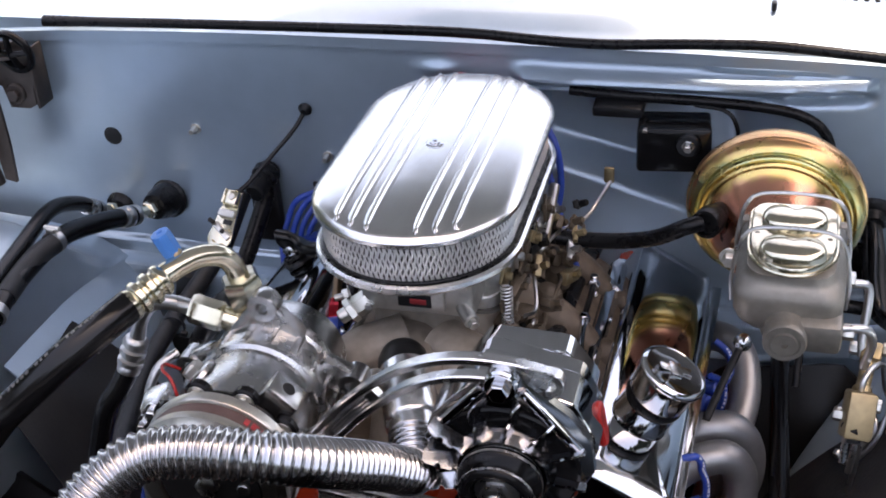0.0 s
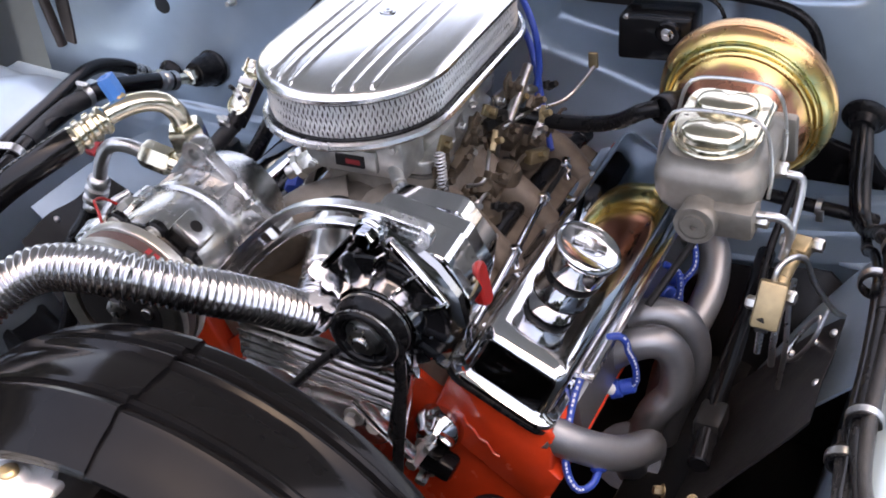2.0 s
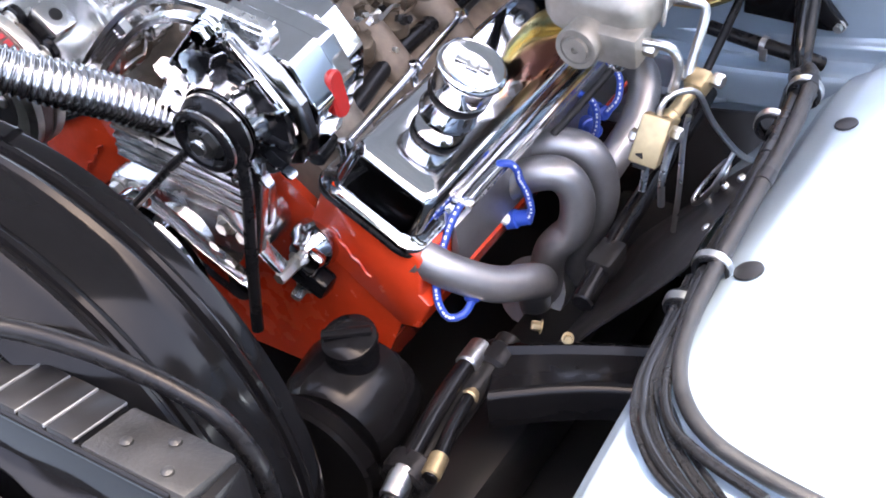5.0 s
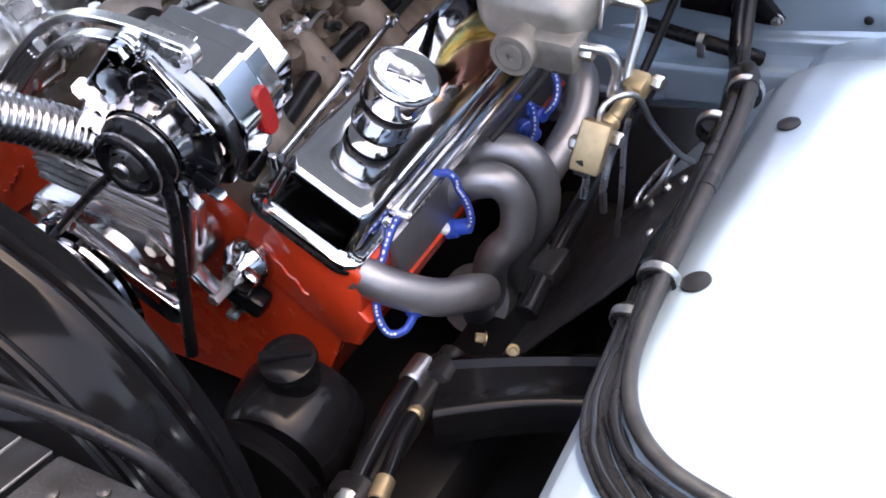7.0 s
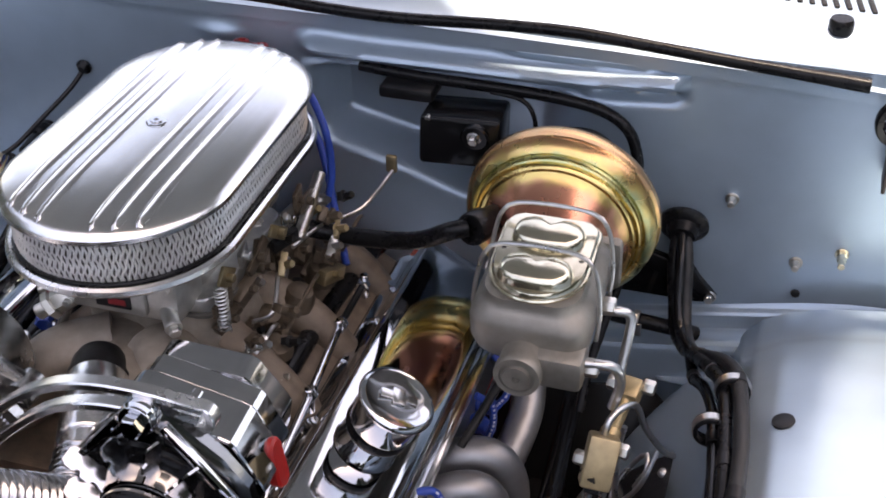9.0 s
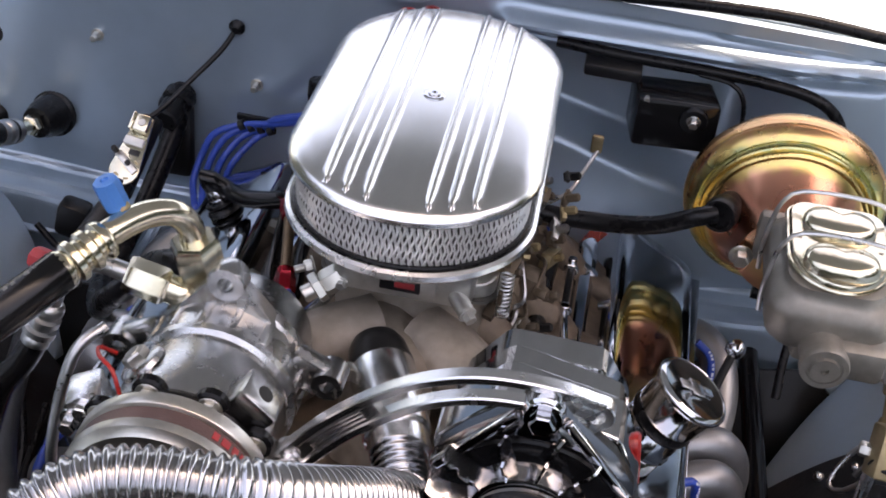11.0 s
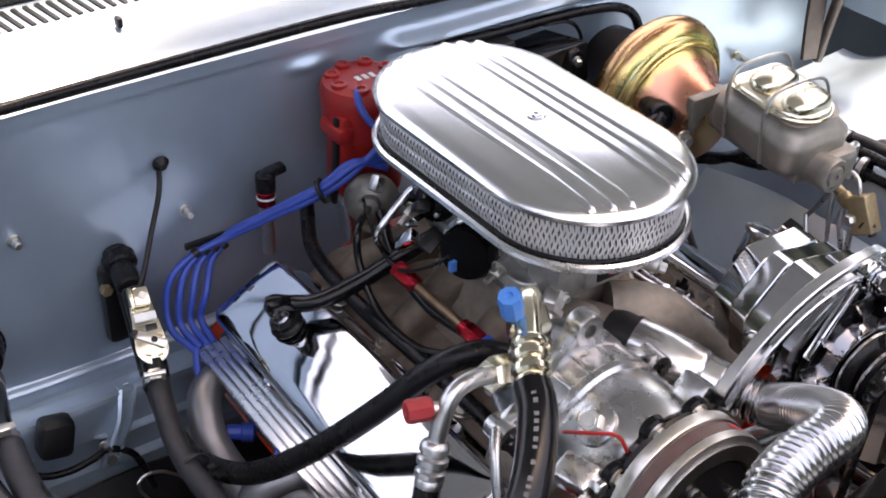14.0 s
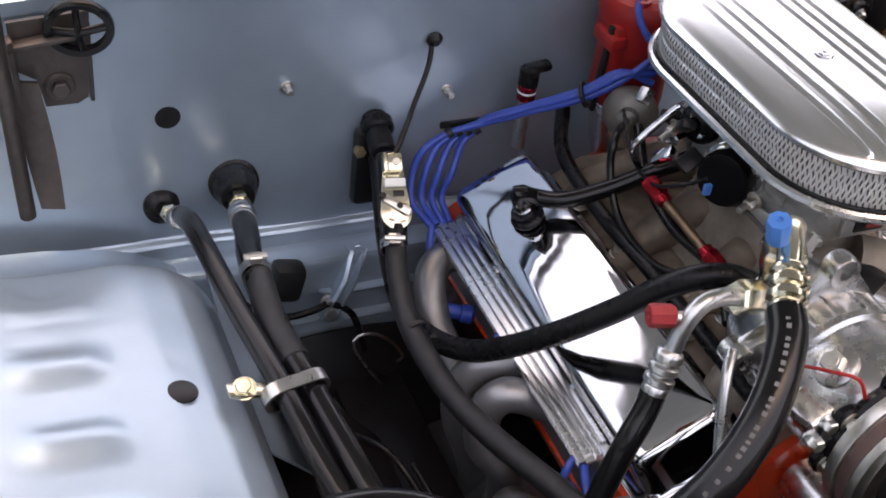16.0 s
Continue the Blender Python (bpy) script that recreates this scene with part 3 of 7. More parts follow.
        tube(b, [(X0 + s * x, 0.9795, z) for x, z in ((0.152, 0.592), (0.160, 0.588), (0.163, 0.579), (0.170, 0.574), (0.176, 0.563), (0.184, 0.560), (0.190, 0.548), (0.197, 0.545))], 0.0016, 6)
        part("cast_mark", b, ORANGE, hd)
    return e


engine()


def intake():
    t = thing("intake_manifold", (X0, 1.2, 0.64), "warm grey cast intake manifold under the carburettor", "intake manifold")
    b = B()
    side = Matrix.Translation((X0, 1.42, 0)) @ Matrix.Rotation(radians(90), 4, "X")
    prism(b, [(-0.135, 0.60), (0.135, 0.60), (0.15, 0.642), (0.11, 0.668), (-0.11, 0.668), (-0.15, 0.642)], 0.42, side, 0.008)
    part("valley_casting", b, RUSTY_SHADED, t, "rusty brown valley floor, darkened for the shade between the covers")
    b = B()
    loft(b, [[Vector((X0 + x, 1.205 + y, z)) for x, y in round_rect(w, h, r)] for w, h, r, z in ((0.20, 0.24, 0.05, 0.650), (0.165, 0.20, 0.05, 0.69), (0.135, 0.165, 0.035, 0.722), (0.135, 0.160, 0.03, 0.765), (0.13, 0.155, 0.028, 0.769))])
    part("plenum", b, MANIFOLD, t)
    for s in (1, -1):
        # rear runners take the rusty, shade-darkened tone, front ones the plain casting
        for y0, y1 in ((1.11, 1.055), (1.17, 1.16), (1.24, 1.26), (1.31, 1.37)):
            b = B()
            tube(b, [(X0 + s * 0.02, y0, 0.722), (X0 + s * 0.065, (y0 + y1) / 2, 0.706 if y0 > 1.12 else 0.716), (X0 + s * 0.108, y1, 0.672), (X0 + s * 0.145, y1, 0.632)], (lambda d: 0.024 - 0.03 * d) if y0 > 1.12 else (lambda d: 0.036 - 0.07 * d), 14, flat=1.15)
            part("runner", b, RUSTY_SHADED if y0 > 1.12 else MANIFOLD, t)
    for k in range(9):
        b = B()
        q = Vector((0.098 + 0.022 * (k % 2), 1.10 + 0.030 * k, 0.690 + 0.010 * (k % 3)))
        lathe(b, [(0.017, -0.012), (0.0165, 0.0), (0.013, 0.007), (0.006, 0.010)], axis_pose(q, q + Vector((0.3, -0.2 + 0.1 * (k % 3), 1))), 18)
        part("casting_boss", b, TARNISH, t)
    b = B()
    tube(b, [(X0 - 0.02, 1.12, 0.71), (X0, 1.07, 0.715), (X0 + 0.005, 1.03, 0.70), (X0 + 0.005, 1.01, 0.67)], 0.038, 16)
    part("water_neck_boss", b, MANIFOLD, t)
    return t


intake()


def carburettor():
    t = thing("carburettor", (X0, 1.2, 0.77), "four-barrel carburettor of grey metal with brass linkage", "carburettor")
    b = B()
    prism(b, round_rect(0.15, 0.165, 0.02), 0.014, Matrix.Translation((X0, 1.205, 0.770)), 0.002)
    box(b, (X0, 1.205, 0.800), (0.115, 0.125, 0.034), bevel=0.006)
    lathe(b, [(0.072, 0), (0.072, 0.012), (0.064, 0.018), (0.063, 0.027)], Matrix.Translation((X0, 1.21, 0.815)), 32)
    part("throttle_body", b, CARB, t)
    for y, n in ((1.118, "front_bowl"), (1.292, "rear_bowl")):
        b = B()
        box(b, (X0, y, 0.799), (0.118, 0.05, 0.046), bevel=0.007)
        box(b, (X0, y - 0.027 if y < 1.2 else y + 0.027, 0.797), (0.06, 0.008, 0.026), bevel=0.003)
        for sx in (-0.05, 0.05):
            for sz in (0.782, 0.815):
                bolt(b, (X0 + sx, y - 0.025, sz), (X0 + sx, y - 0.031, sz), 0.004)
        bowl = part(n, b, CARB, t)
        b = B()
        box(b, (X0, y - 0.0312, 0.797), (0.034, 0.003, 0.014), None, 0.001)
        win = part("window_surround", b, PLASTIC, bowl, "black surround of the sight window")
        b = B()
        box(b, (X0 + 0.004, y - 0.0325, 0.797), (0.017, 0.002, 0.006), None, 0.0006)
        part("sight_gasket", b, DARKRED, win, "red sight window")
        b = B()
        rod(b, (X0 + 0.045, y - 0.02, 0.789), (X0 + 0.058, y - 0.036, 0.783), 0.0075, 14)
        bolt(b, (X0 + 0.058, y - 0.036, 0.783), (X0 + 0.063, y - 0.042, 0.781), 0.0055)
        part("adjuster", b, CARB, bowl)
        b = B()
        box(b, (X0 - 0.02, y - 0.010, 0.827), (0.05, 0.022, 0.008), None, 0.002)
        rod(b, (X0 + 0.025, y - 0.012, 0.820), (X0 + 0.025, y - 0.012, 0.832), 0.008, 16)
        part("bowl_top", b, CARB, bowl)
    b = B()
    prism(b, round_rect(0.155, 0.172, 0.018), 0.003, Matrix.Translation((X0, 1.205, 0.7665)))
    part("base_gasket", b, PAPER, t, "dark base gasket")
    rng = random.Random(7)
    for k in range(9):
        b = B()
        x = X0 + 0.075 + rng.uniform(0, 0.02)
        y = 1.13 + 0.022 * k
        z = 0.775 + rng.uniform(0, 0.035)
        box(b, (x, y, z), (0.004, rng.uniform(0.02, 0.04), rng.uniform(0.012, 0.028)), Euler((rng.uniform(-0.7, 0.7), 0, rng.uniform(-0.2, 0.2))).to_matrix().to_4x4(), 0.001)
        rod(b, (x - 0.004, y, z), (x + 0.008, y, z), 0.0045, 10)
        part("linkage_lever", b, (TARNISH, BRASS, STEEL, TARNISH)[k % 4], t)
    for k in range(40):
        b = B()
        x, y, z = 0.082 + rng.uniform(0, 0.058), 1.13 + rng.uniform(0, 0.21), 0.692 + rng.uniform(0, 0.088)
        if k % 6 == 0:
            tube(b, [(x, y, z), (x + 0.006, y + 0.03, z + rng.uniform(-0.01, 0.02)), (x - 0.004, y + 0.07, z + rng.uniform(-0.02, 0.03))], 0.0022, 8)
            part("link_rod", b, TARNISH if k % 4 else STEEL, t)
        else:
            box(b, (x, y, z), (rng.uniform(0.003, 0.012), rng.uniform(0.012, 0.034), rng.uniform(0.006, 0.02)), Euler((rng.uniform(-0.9, 0.9), rng.uniform(-0.5, 0.5), rng.uniform(-0.4, 0.4))).to_matrix().to_4x4(), 0.001)
            bolt(b, (x, y, z), (x + 0.012, y - 0.004, z + 0.006), 0.0042)
            part("linkage_lever", b, (TARNISH, TARNISH, SATIN, STEEL, TARNISH, TARNISH, BRASS)[k % 7], t)
    b = B()
    coil = [(0.104 + 0.0055 * math.cos(a), 1.124 + 0.0055 * math.sin(a), 0.755 + 0.045 * a / (2 * math.pi * 11)) for a in np.linspace(0, 2 * math.pi * 11, 132)]
    tube(b, coil, 0.0011, 6, smooth=False)
    part("return_spring", b, STEEL, t)
    return t


carburettor()


def valve_cover(s):
    m = Matrix.Translation((X0 + s * 0.198, 1.208, 0.618)) @ Matrix.Rotation(radians(28 * s), 4, "Y")
    t = thing("valve_cover", m.translation, "mirror-chromed valve cover with a sloping front", "valve cover", "valve covers")
    b = B()
    L = 0.462
    spec = [(0.122, L, 0.022, 0), (0.124, L + 0.002, 0.022, 0.003), (0.122, L, 0.022, 0.0065), (0.112, L - 0.012, 0.018, 0.0085), (0.104, L - 0.020, 0.016, 0.012), (0.098, L - 0.034, 0.014, 0.045), (0.096, L - 0.038, 0.014, 0.0515), (0.091, L - 0.044, 0.013, 0.0562), (0.084, L - 0.052, 0.012, 0.0582), (0.060, L - 0.09, 0.012, 0.0592), (0.03, L - 0.16, 0.01, 0.0600)]
    loft(b, [[m @ Vector((x, y, z)) for x, y in round_rect(w, l, r, 6)] for w, l, r, z in spec])
    part("cover_shell", b, CHROME, t)
    for sx in (-1, 1):
        for y in (-0.16, 0.16):
            b = B()
            bolt(b, m @ Vector((sx * 0.056, y, 0.0065)), m @ Vector((sx * 0.056, y, 0.013)), 0.0055)
            part("cover_bolt", b, CHROME, t)
    b = B()
    prism(b, round_rect(0.126, L + 0.004, 0.022), 0.004, m @ Matrix.Translation((0, 0, -0.0045)))
    part("gasket", b, RUBBER, t, "dark gasket edge")
    # finned lead holder on the outer side
    h = thing("spark_lead_holder", m @ Vector((s * 0.083, 0, 0.01)), "finned polished aluminium spark lead holder beside the valve cover", "lead holder", "lead holders")
    b = B()
    hm = Matrix.Translation((0.281, 1.236, 0.613)) @ Matrix.Rotation(radians(-1), 4, "Z") @ Matrix.Rotation(radians(2.2), 4, "X") @ Matrix.Rotation(radians(4), 4, "Y") if s > 0 else Matrix.Translation((-0.250, 1.228, 0.603)) @ Matrix.Rotation(radians(-15), 4, "Y")
    wide = 0.026 if s > 0 else 0.036
    box(b, (0, 0, 0), (wide, 0.365, 0.005), None, 0.0015)
    bmesh.ops.transform(b, matrix=hm, verts=b.verts)
    bar = part("holder_bar", b, MACHINED, h)
    fins = 2 if s > 0 else 4
    for k in range(fins):
        b = B()
        box(b, ((k + 0.5 - fins / 2) * wide / fins, 0.006 * (k % 2), 0.0045), (wide / fins - 0.0011, 0.365 - 0.012 * (k == 3), 0.005), None, 0.0008)
        bmesh.ops.transform(b, matrix=hm, verts=b.verts)
        part("fin", b, FAN if s > 0 else MACHINED, bar)
    for y in (-0.10, 0.09):
        b = B()
        box(b, hm @ Vector((-s * (wide / 2 + 0.008), y, 0.004)), (0.022, 0.014, 0.004), hm.to_3x3().to_4x4(), 0.001)
        bolt(b, hm @ Vector((-s * (wide / 2 + 0.010), y, 0.006)), hm @ Vector((-s * (wide / 2 + 0.010), y, 0.013)), 0.006)
        part("tab", b, CHROME, h)
    return m


COVER_R = valve_cover(1)
COVER_L = valve_cover(-1)


# ---- alternator ----
def alternator():
    c = Vector((0.152, 0, 0.770))
    t = thing("alternator", (c.x, 0.93, c.z), "chromed alternator with notched fan blades and black belt pulley", "alternator")
    A = Matrix.Translation((c.x, 0.95, c.z)) @ Matrix.Rotation(radians(-84), 4, "X") @ Matrix.Translation((0, 0, -0.95))  # local z runs rearwards, slightly up

    def facets(angles, r, cut=0.11):
        """A polygon with clipped corners, angles counter-clockwise from the driver's side."""
        v = [Vector((r * math.cos(radians(a)), -r * math.sin(radians(a)))) for a in angles]
        out = []
        for k, p in enumerate(v):
            out += [p.lerp(v[k - 1], cut), p.lerp(v[k - 1], cut * 0.45).lerp(p.lerp(v[(k + 1) % len(v)], cut * 0.45), 0.5), p.lerp(v[(k + 1) % len(v)], cut)]
        return out

    def tier(name, outline, z0, z1, mat, e=0.0022):
        b = B()
        loft(b, [[A @ Vector((x * f, y * f, z)) for x, y in outline] for f, z in ((0.90, z0), (0.965, z0), (0.99, z0 + e * 0.4), (1, z0 + e), (1, z1 - e), (0.985, z1 - e * 0.4), (0.955, z1), (0.5, z1 + 0.0015))])
        return part(name, b, mat, t, sharp=16)
    plate = [Vector((x, -z)) for x, z in ((0.013, 0.091), (0.019, 0.082), (0.054, 0.050), (0.071, 0.022), (0.074, -0.012), (0.056, -0.047), (0.02, -0.066), (-0.02, -0.066), (-0.056, -0.047), (-0.074, -0.012), (-0.071, 0.022), (-0.050, 0.048), (-0.019, 0.078), (-0.013, 0.091), (0, 0.094))]
    b = B()
    loft(b, [[A @ Vector((x * f, y * f, z)) for x, y in plate] for f, z in ((0.60, 0.9040), (0.84, 0.9085), (0.96, 0.9150), (1, 0.9185), (1, 0.927), (0.985, 0.9285), (0.955, 0.929), (0.5, 0.9305))])
    frame_part = part("front_frame", b, DARK_CHROME, t, sharp=24)
    b = B()
    lathe(b, [(0.02, 0.9030), (0.0625, 0.9030), (0.0645, 0.9046), (0.0645, 0.910), (0.02, 0.910)], A, 40)
    part("vented_face", b, GLOSS, frame_part, "dark vented front face")
    for k in range(6):
        a0 = radians(20 + 60 * k)
        o = [A @ Vector((r * math.cos(a0 + d), -r * math.sin(a0 + d), 0.9030)) for r, d in ((0.036, -0.06), (0.066, -0.05), (0.067, 0), (0.066, 0.05), (0.036, 0.06))]
        b = B()
        loft(b, [o, [p + A.to_3x3() @ Vector((0, 0, 0.0015)) for p in o]])
        part("spoke", b, DARK_CHROME, frame_part)
    tier("stator_ring", facets((43, 3, 322, 270, 220, 168, 112)[::-1], 0.0765), 0.931, 0.972, CHROME)
    tier("middle_housing", facets((114, 168, 222, 275, 324, 2, 40), 0.0700), 0.974, 0.996, CHROME)
    tier("rear_housing", facets((54, 122, 172, 225, 280, 325, 10), 0.0640), 0.996, 1.022, CHROME)
    for a, z in ((76, 0.951), (145, 0.951)):
        b = B()
        q = A @ Vector((0.0600 * math.cos(radians(a)), -0.0600 * math.sin(radians(a)), z - 0.014))
        w = A.to_3x3() @ Vector((0, 0, 1))
        rod(b, q, q + w * 0.030, 0.0052, 14)
        part("through_bolt", b, CHROME, t)
    b = B()
    loft(b, [[Vector((c.x + 0.0695 + dx - 0.15 * zz, 0.962 + yy, c.z + 0.004 + zz)) for yy, zz in stadium(0.0095 * k, 0.013, 10)] for k, dx in ((1, -0.004), (1, 0.0045), (0.8, 0.0065))])
    part("red_plug", b, REDCAP, t, "red plastic plug")
    n = 12
    for k in range(n):
        a = 2 * math.pi * (k + 0.35 + 0.12 * math.sin(5 * k)) / n
        er = Vector((math.cos(a), math.sin(a), 0))
        et = Vector((-math.sin(a), math.cos(a), 0))
        q = Vector((0, 0, -1)) * math.cos(radians(22)) - et * math.sin(radians(22))
        nr = er.cross(q)
        tip = 0.076 if k % 2 else 0.071
        o = [(0.034, 0.0), (tip - 0.003, 0.0), (tip, 0.003), (tip, 0.013), (tip - 0.004, 0.0155), (tip - 0.011, 0.0160), (tip - 0.013, 0.0130), (tip - 0.016, 0.0130), (tip - 0.018, 0.0165), (tip - 0.026, 0.0170), (tip - 0.028, 0.0140), (tip - 0.031, 0.0140), (0.038, 0.0165), (0.034, 0.010)]
        f = B()
        loft(f, [[A @ (Vector((0, 0, 0.9045)) + er * r + q * d + nr * h) for r, d in o] for h in (-0.0010, 0.0010)])
        part("fan_blade", f, FAN, t)
    b = B()
    lathe(b, [(0.02, 0.8885), (0.037, 0.8885), (0.0395, 0.890), (0.0405, 0.896), (0.044, 0.902), (0.044, 0.904), (0.02, 0.9048)], A, 36)
    part("fan_hub", b, DARK_CHROME, t)
    b = B()
    lathe(b, [(0.012, 0.871), (0.0205, 0.871), (0.0235, 0.8645), (0.0255, 0.8625), (0.0275, 0.8620), (0.0305, 0.8635), (0.0322, 0.8655), (0.0330, 0.8685), (0.027, 0.8755), (0.0345, 0.882), (0.0358, 0.8838), (0.0358, 0.8865), (0.033, 0.888), (0.012, 0.888)], A, 44)
    p = part("pulley", b, GLOSS, t, "black grooved pulley")
    for r, z in ((0.0327, 0.8672), (0.0360, 0.8850)):
        b = B()
        lathe(b, [(r - 0.001, z - 0.0014), (r + 0.0004, z - 0.0012), (r + 0.0006, z), (r + 0.0004, z + 0.0012), (r - 0.001, z + 0.0014)], A, 44, cap=False)
        part("bright_edge", b, STEEL, p, "bright worn flange edge")
    b = B()
    lathe(b, [(0.008, 0.8680), (0.0180, 0.8682), (0.0193, 0.8692), (0.0193, 0.8712), (0.012, 0.8712)], A, 32)
    part("washer", b, STEEL, p)
    b = B()
    nut(b, A @ Vector((0, 0, 0.869)), A @ Vector((0, 0, 0.860)), 0.0150)
    rod(b, A @ Vector((0, 0, 0.861)), A @ Vector((0, 0, 0.857)), 0.0078)
    part("pulley_nut", b, STEEL, p)
    b = B()
    rod(b, (c.x, 0.910, 0.852), (c.x, 0.898, 0.852), 0.0145, 24)
    part("mounting_ear", b, CHROME, t)
    b = B()
    bolt(b, (c.x, 0.897, 0.852), (c.x, 0.886, 0.852), 0.0092)
    part("ear_bolt", b, CHROME, t)
    for sx in (1, -1):
        a0, a1 = Vector((c.x + sx * 0.017, 0.903, 0.846)), Vector((c.x + sx * 0.068, 0.900, 0.789))
        b = B()
        box(b, (a0 + a1) / 2, (0.008, 0.007, (a1 - a0).length), axis_pose(a0, a1).to_3x3().to_4x4(), 0.0018)
        part("frame_rib", b, CHROME, t)
    # arched adjusting bracket with a slot
    k = thing("alternator_bracket", (0.08, 0.905, 0.85), "arched polished aluminium adjusting bracket with a slot", "bracket")
    arch = spline([(-0.022, 0.908, 0.756), (0.012, 0.912, 0.795), (0.048, 0.911, 0.828), (0.08, 0.909, 0.849), (0.115, 0.908, 0.860), (0.155, 0.912, 0.858), (0.188, 0.925, 0.842)], 0.004)
    b = B()
    N = len(arch)

    def bar(lo, hi, a, z, y0=-0.006, y1=0.006):
        rings = []
        for i in range(a, z):
            p = arch[i]
            d = (arch[min(i + 1, N - 1)] - arch[max(i - 1, 0)]).normalized()
            nrm = Vector((-d.z, 0, d.x)).normalized()
            e = 0.0012
            rings.append([p + nrm * h + Vector((0, w, 0)) for h, w in ((lo, y0 + e), (lo + e, y0), (hi - e, y0), (hi, y0 + e), (hi, y1 - e), (hi - e, y1), (lo + e, y1), (lo, y1 - e))])
        loft(b, rings)
    bar(0.0055, 0.0125, 0, N), bar(-0.0125, -0.0055, 0, N)
    bar(-0.0056, 0.0056, 0, int(N * 0.36), -0.0035, 0.0055), bar(-0.0056, 0.0056, N - 5, N)
    part("slotted_arm", b, MACHINED, k)
    for h in (-0.0032, 0.0, 0.0032):
        b = B()
        bar(h - 0.001, h + 0.001, int(N * 0.10), int(N * 0.32), -0.0052, -0.003)
        part("raised_line", b, MACHINED, k)
    e = arch[-1]
    b = B()
    lathe(b, [(0.006, -0.006), (0.0115, -0.006), (0.0125, -0.005), (0.0125, 0.005), (0.0115, 0.006), (0.006, 0.006), (0.006, -0.006)], Matrix.Translation(e) @ Matrix.Rotation(radians(90), 4, "X"), 24, cap=False)
    part("end_eye", b, MACHINED, k)
    b = B()
    rod(b, (-0.022, 0.921, 0.756), (-0.022, 0.90, 0.756), 0.0125, 20)
    bolt(b, (-0.022, 0.900, 0.756), (-0.022, 0.890, 0.756), 0.008)
    part("lower_lug", b, MACHINED, k)


alternator()


# ---- air conditioning compressor ----
def compressor():
    c = Vector((-0.095, 0, 0.758))
    t = thing("ac_compressor", (c.x, 0.95, c.z), "cast aluminium air conditioning compressor with belt clutch", "compressor")
    A = Matrix.Translation(c) @ Matrix.Rotation(radians(-90), 4, "X")
    b = B()
    lathe(b, [(0.05, 0.884), (0.058, 0.886), (0.0605, 0.892), (0.0618, 0.905), (0.0622, 0.945), (0.0605, 0.949), (0.0605, 0.953), (0.0640, 0.956), (0.0645, 0.962), (0.0620, 0.965), (0.0618, 0.991), (0.0640, 0.994), (0.0645, 1.002), (0.060, 1.006), (0.0585, 1.03), (0.054, 1.045), (0.03, 1.052)], A, 56)
    part("body", b, CASTING, t, sharp=30)
    for k in range(16):
        b = B()
        box(b, (0.0618, 0, 0.978), (0.0050, 0.0085 if k % 2 else 0.0055, 0.030), None, 0.0020)
        bmesh.ops.transform(b, matrix=A @ Matrix.Rotation(2 * math.pi * (k + 0.5) / 16, 4, "Z"), verts=b.verts)
        part("casting_rib", b, CASTING, t)
    # mounting block with a bolt hole beside the front plate
    o = A @ Matrix.Rotation(radians(-47), 4, "Z")
    b = B()
    box(b, o @ Vector((0.070, 0.0, 0.903)), (0.026, 0.034, 0.030), o.to_3x3().to_4x4(), 0.004)
    block = part("front_block", b, CASTING, t)
    b = B()
    rod(b, o @ Vector((0.080, 0, 0.903)), o @ Vector((0.0837, 0, 0.903)), 0.0065, 18)
    part("bolt_hole", b, SATIN, block, "dark bolt hole")
    b = B()
    lathe(b, [(0.019, 0), (0.018, 0.004), (0.0145, 0.006)], axis_pose(A @ (Matrix.Rotation(radians(-132), 4, "Z") @ Vector((0.0605, 0, 0.925))), A @ (Matrix.Rotation(radians(-132), 4, "Z") @ Vector((0.07, 0, 0.925)))), 28)
    part("plug_seat", b, CASTING, t)
    for y, nm in ((0.995, "rear_lug"),):
        b = B()
        lathe(b, [(0.0065, -0.009), (0.014, -0.009), (0.015, -0.007), (0.015, 0.007), (0.014, 0.009), (0.0065, 0.009), (0.0065, -0.009)], Matrix.Translation((c.x, y, 0.840)) @ Matrix.Rotation(radians(90), 4, "X"), 22, cap=False)
        part(nm, b, CASTING, t)
        b = B()
        prism(b, [(-0.045, 0.035), (0.045, 0.035), (0.034, 0.058), (0.0145, 0.080), (0.008, 0.072), (-0.008, 0.072), (-0.0145, 0.080), (-0.034, 0.058)], 0.014, Matrix.Translation((c.x, y + 0.006, c.z)) @ Matrix.Rotation(radians(90), 4, "X"), 0.001)
        part("gusset", b, CASTING, t)
    for s in (-1, 1):
        b = B()
        box(b, (c.x + s * 0.066, 0.99, 0.772), (0.034, 0.018, 0.03), Euler((0, radians(25 * s), 0)).to_matrix().to_4x4(), 0.005)
        lathe(b, [(0.006, -0.012), (0.0125, -0.012), (0.0125, 0.012), (0.006, 0.012), (0.006, -0.012)], Matrix.Translation((c.x + s * 0.083, 0.99, 0.768)) @ Matrix.Rotation(radians(90), 4, "X"), 18, cap=False)
        part("side_lug", b, CASTING, t)
    b = B()
    lathe(b, [(0.035, 0.876), (0.066, 0.876), (0.068, 0.88), (0.062, 0.889), (0.05, 0.889)], A, 40)
    part("front_plate", b, GLOSS, t, "black clutch plate")
    for a in (68, 108, 150, 190, 30, -10):
        b = B()
        p = A @ Vector((0.064 * math.cos(radians(a)), -0.064 * math.sin(radians(a)), 0.88))
        bolt(b, p, p + Vector((0, -0.010, 0)), 0.0065)
        part("head_bolt", b, ZINC, t)
        b = B()
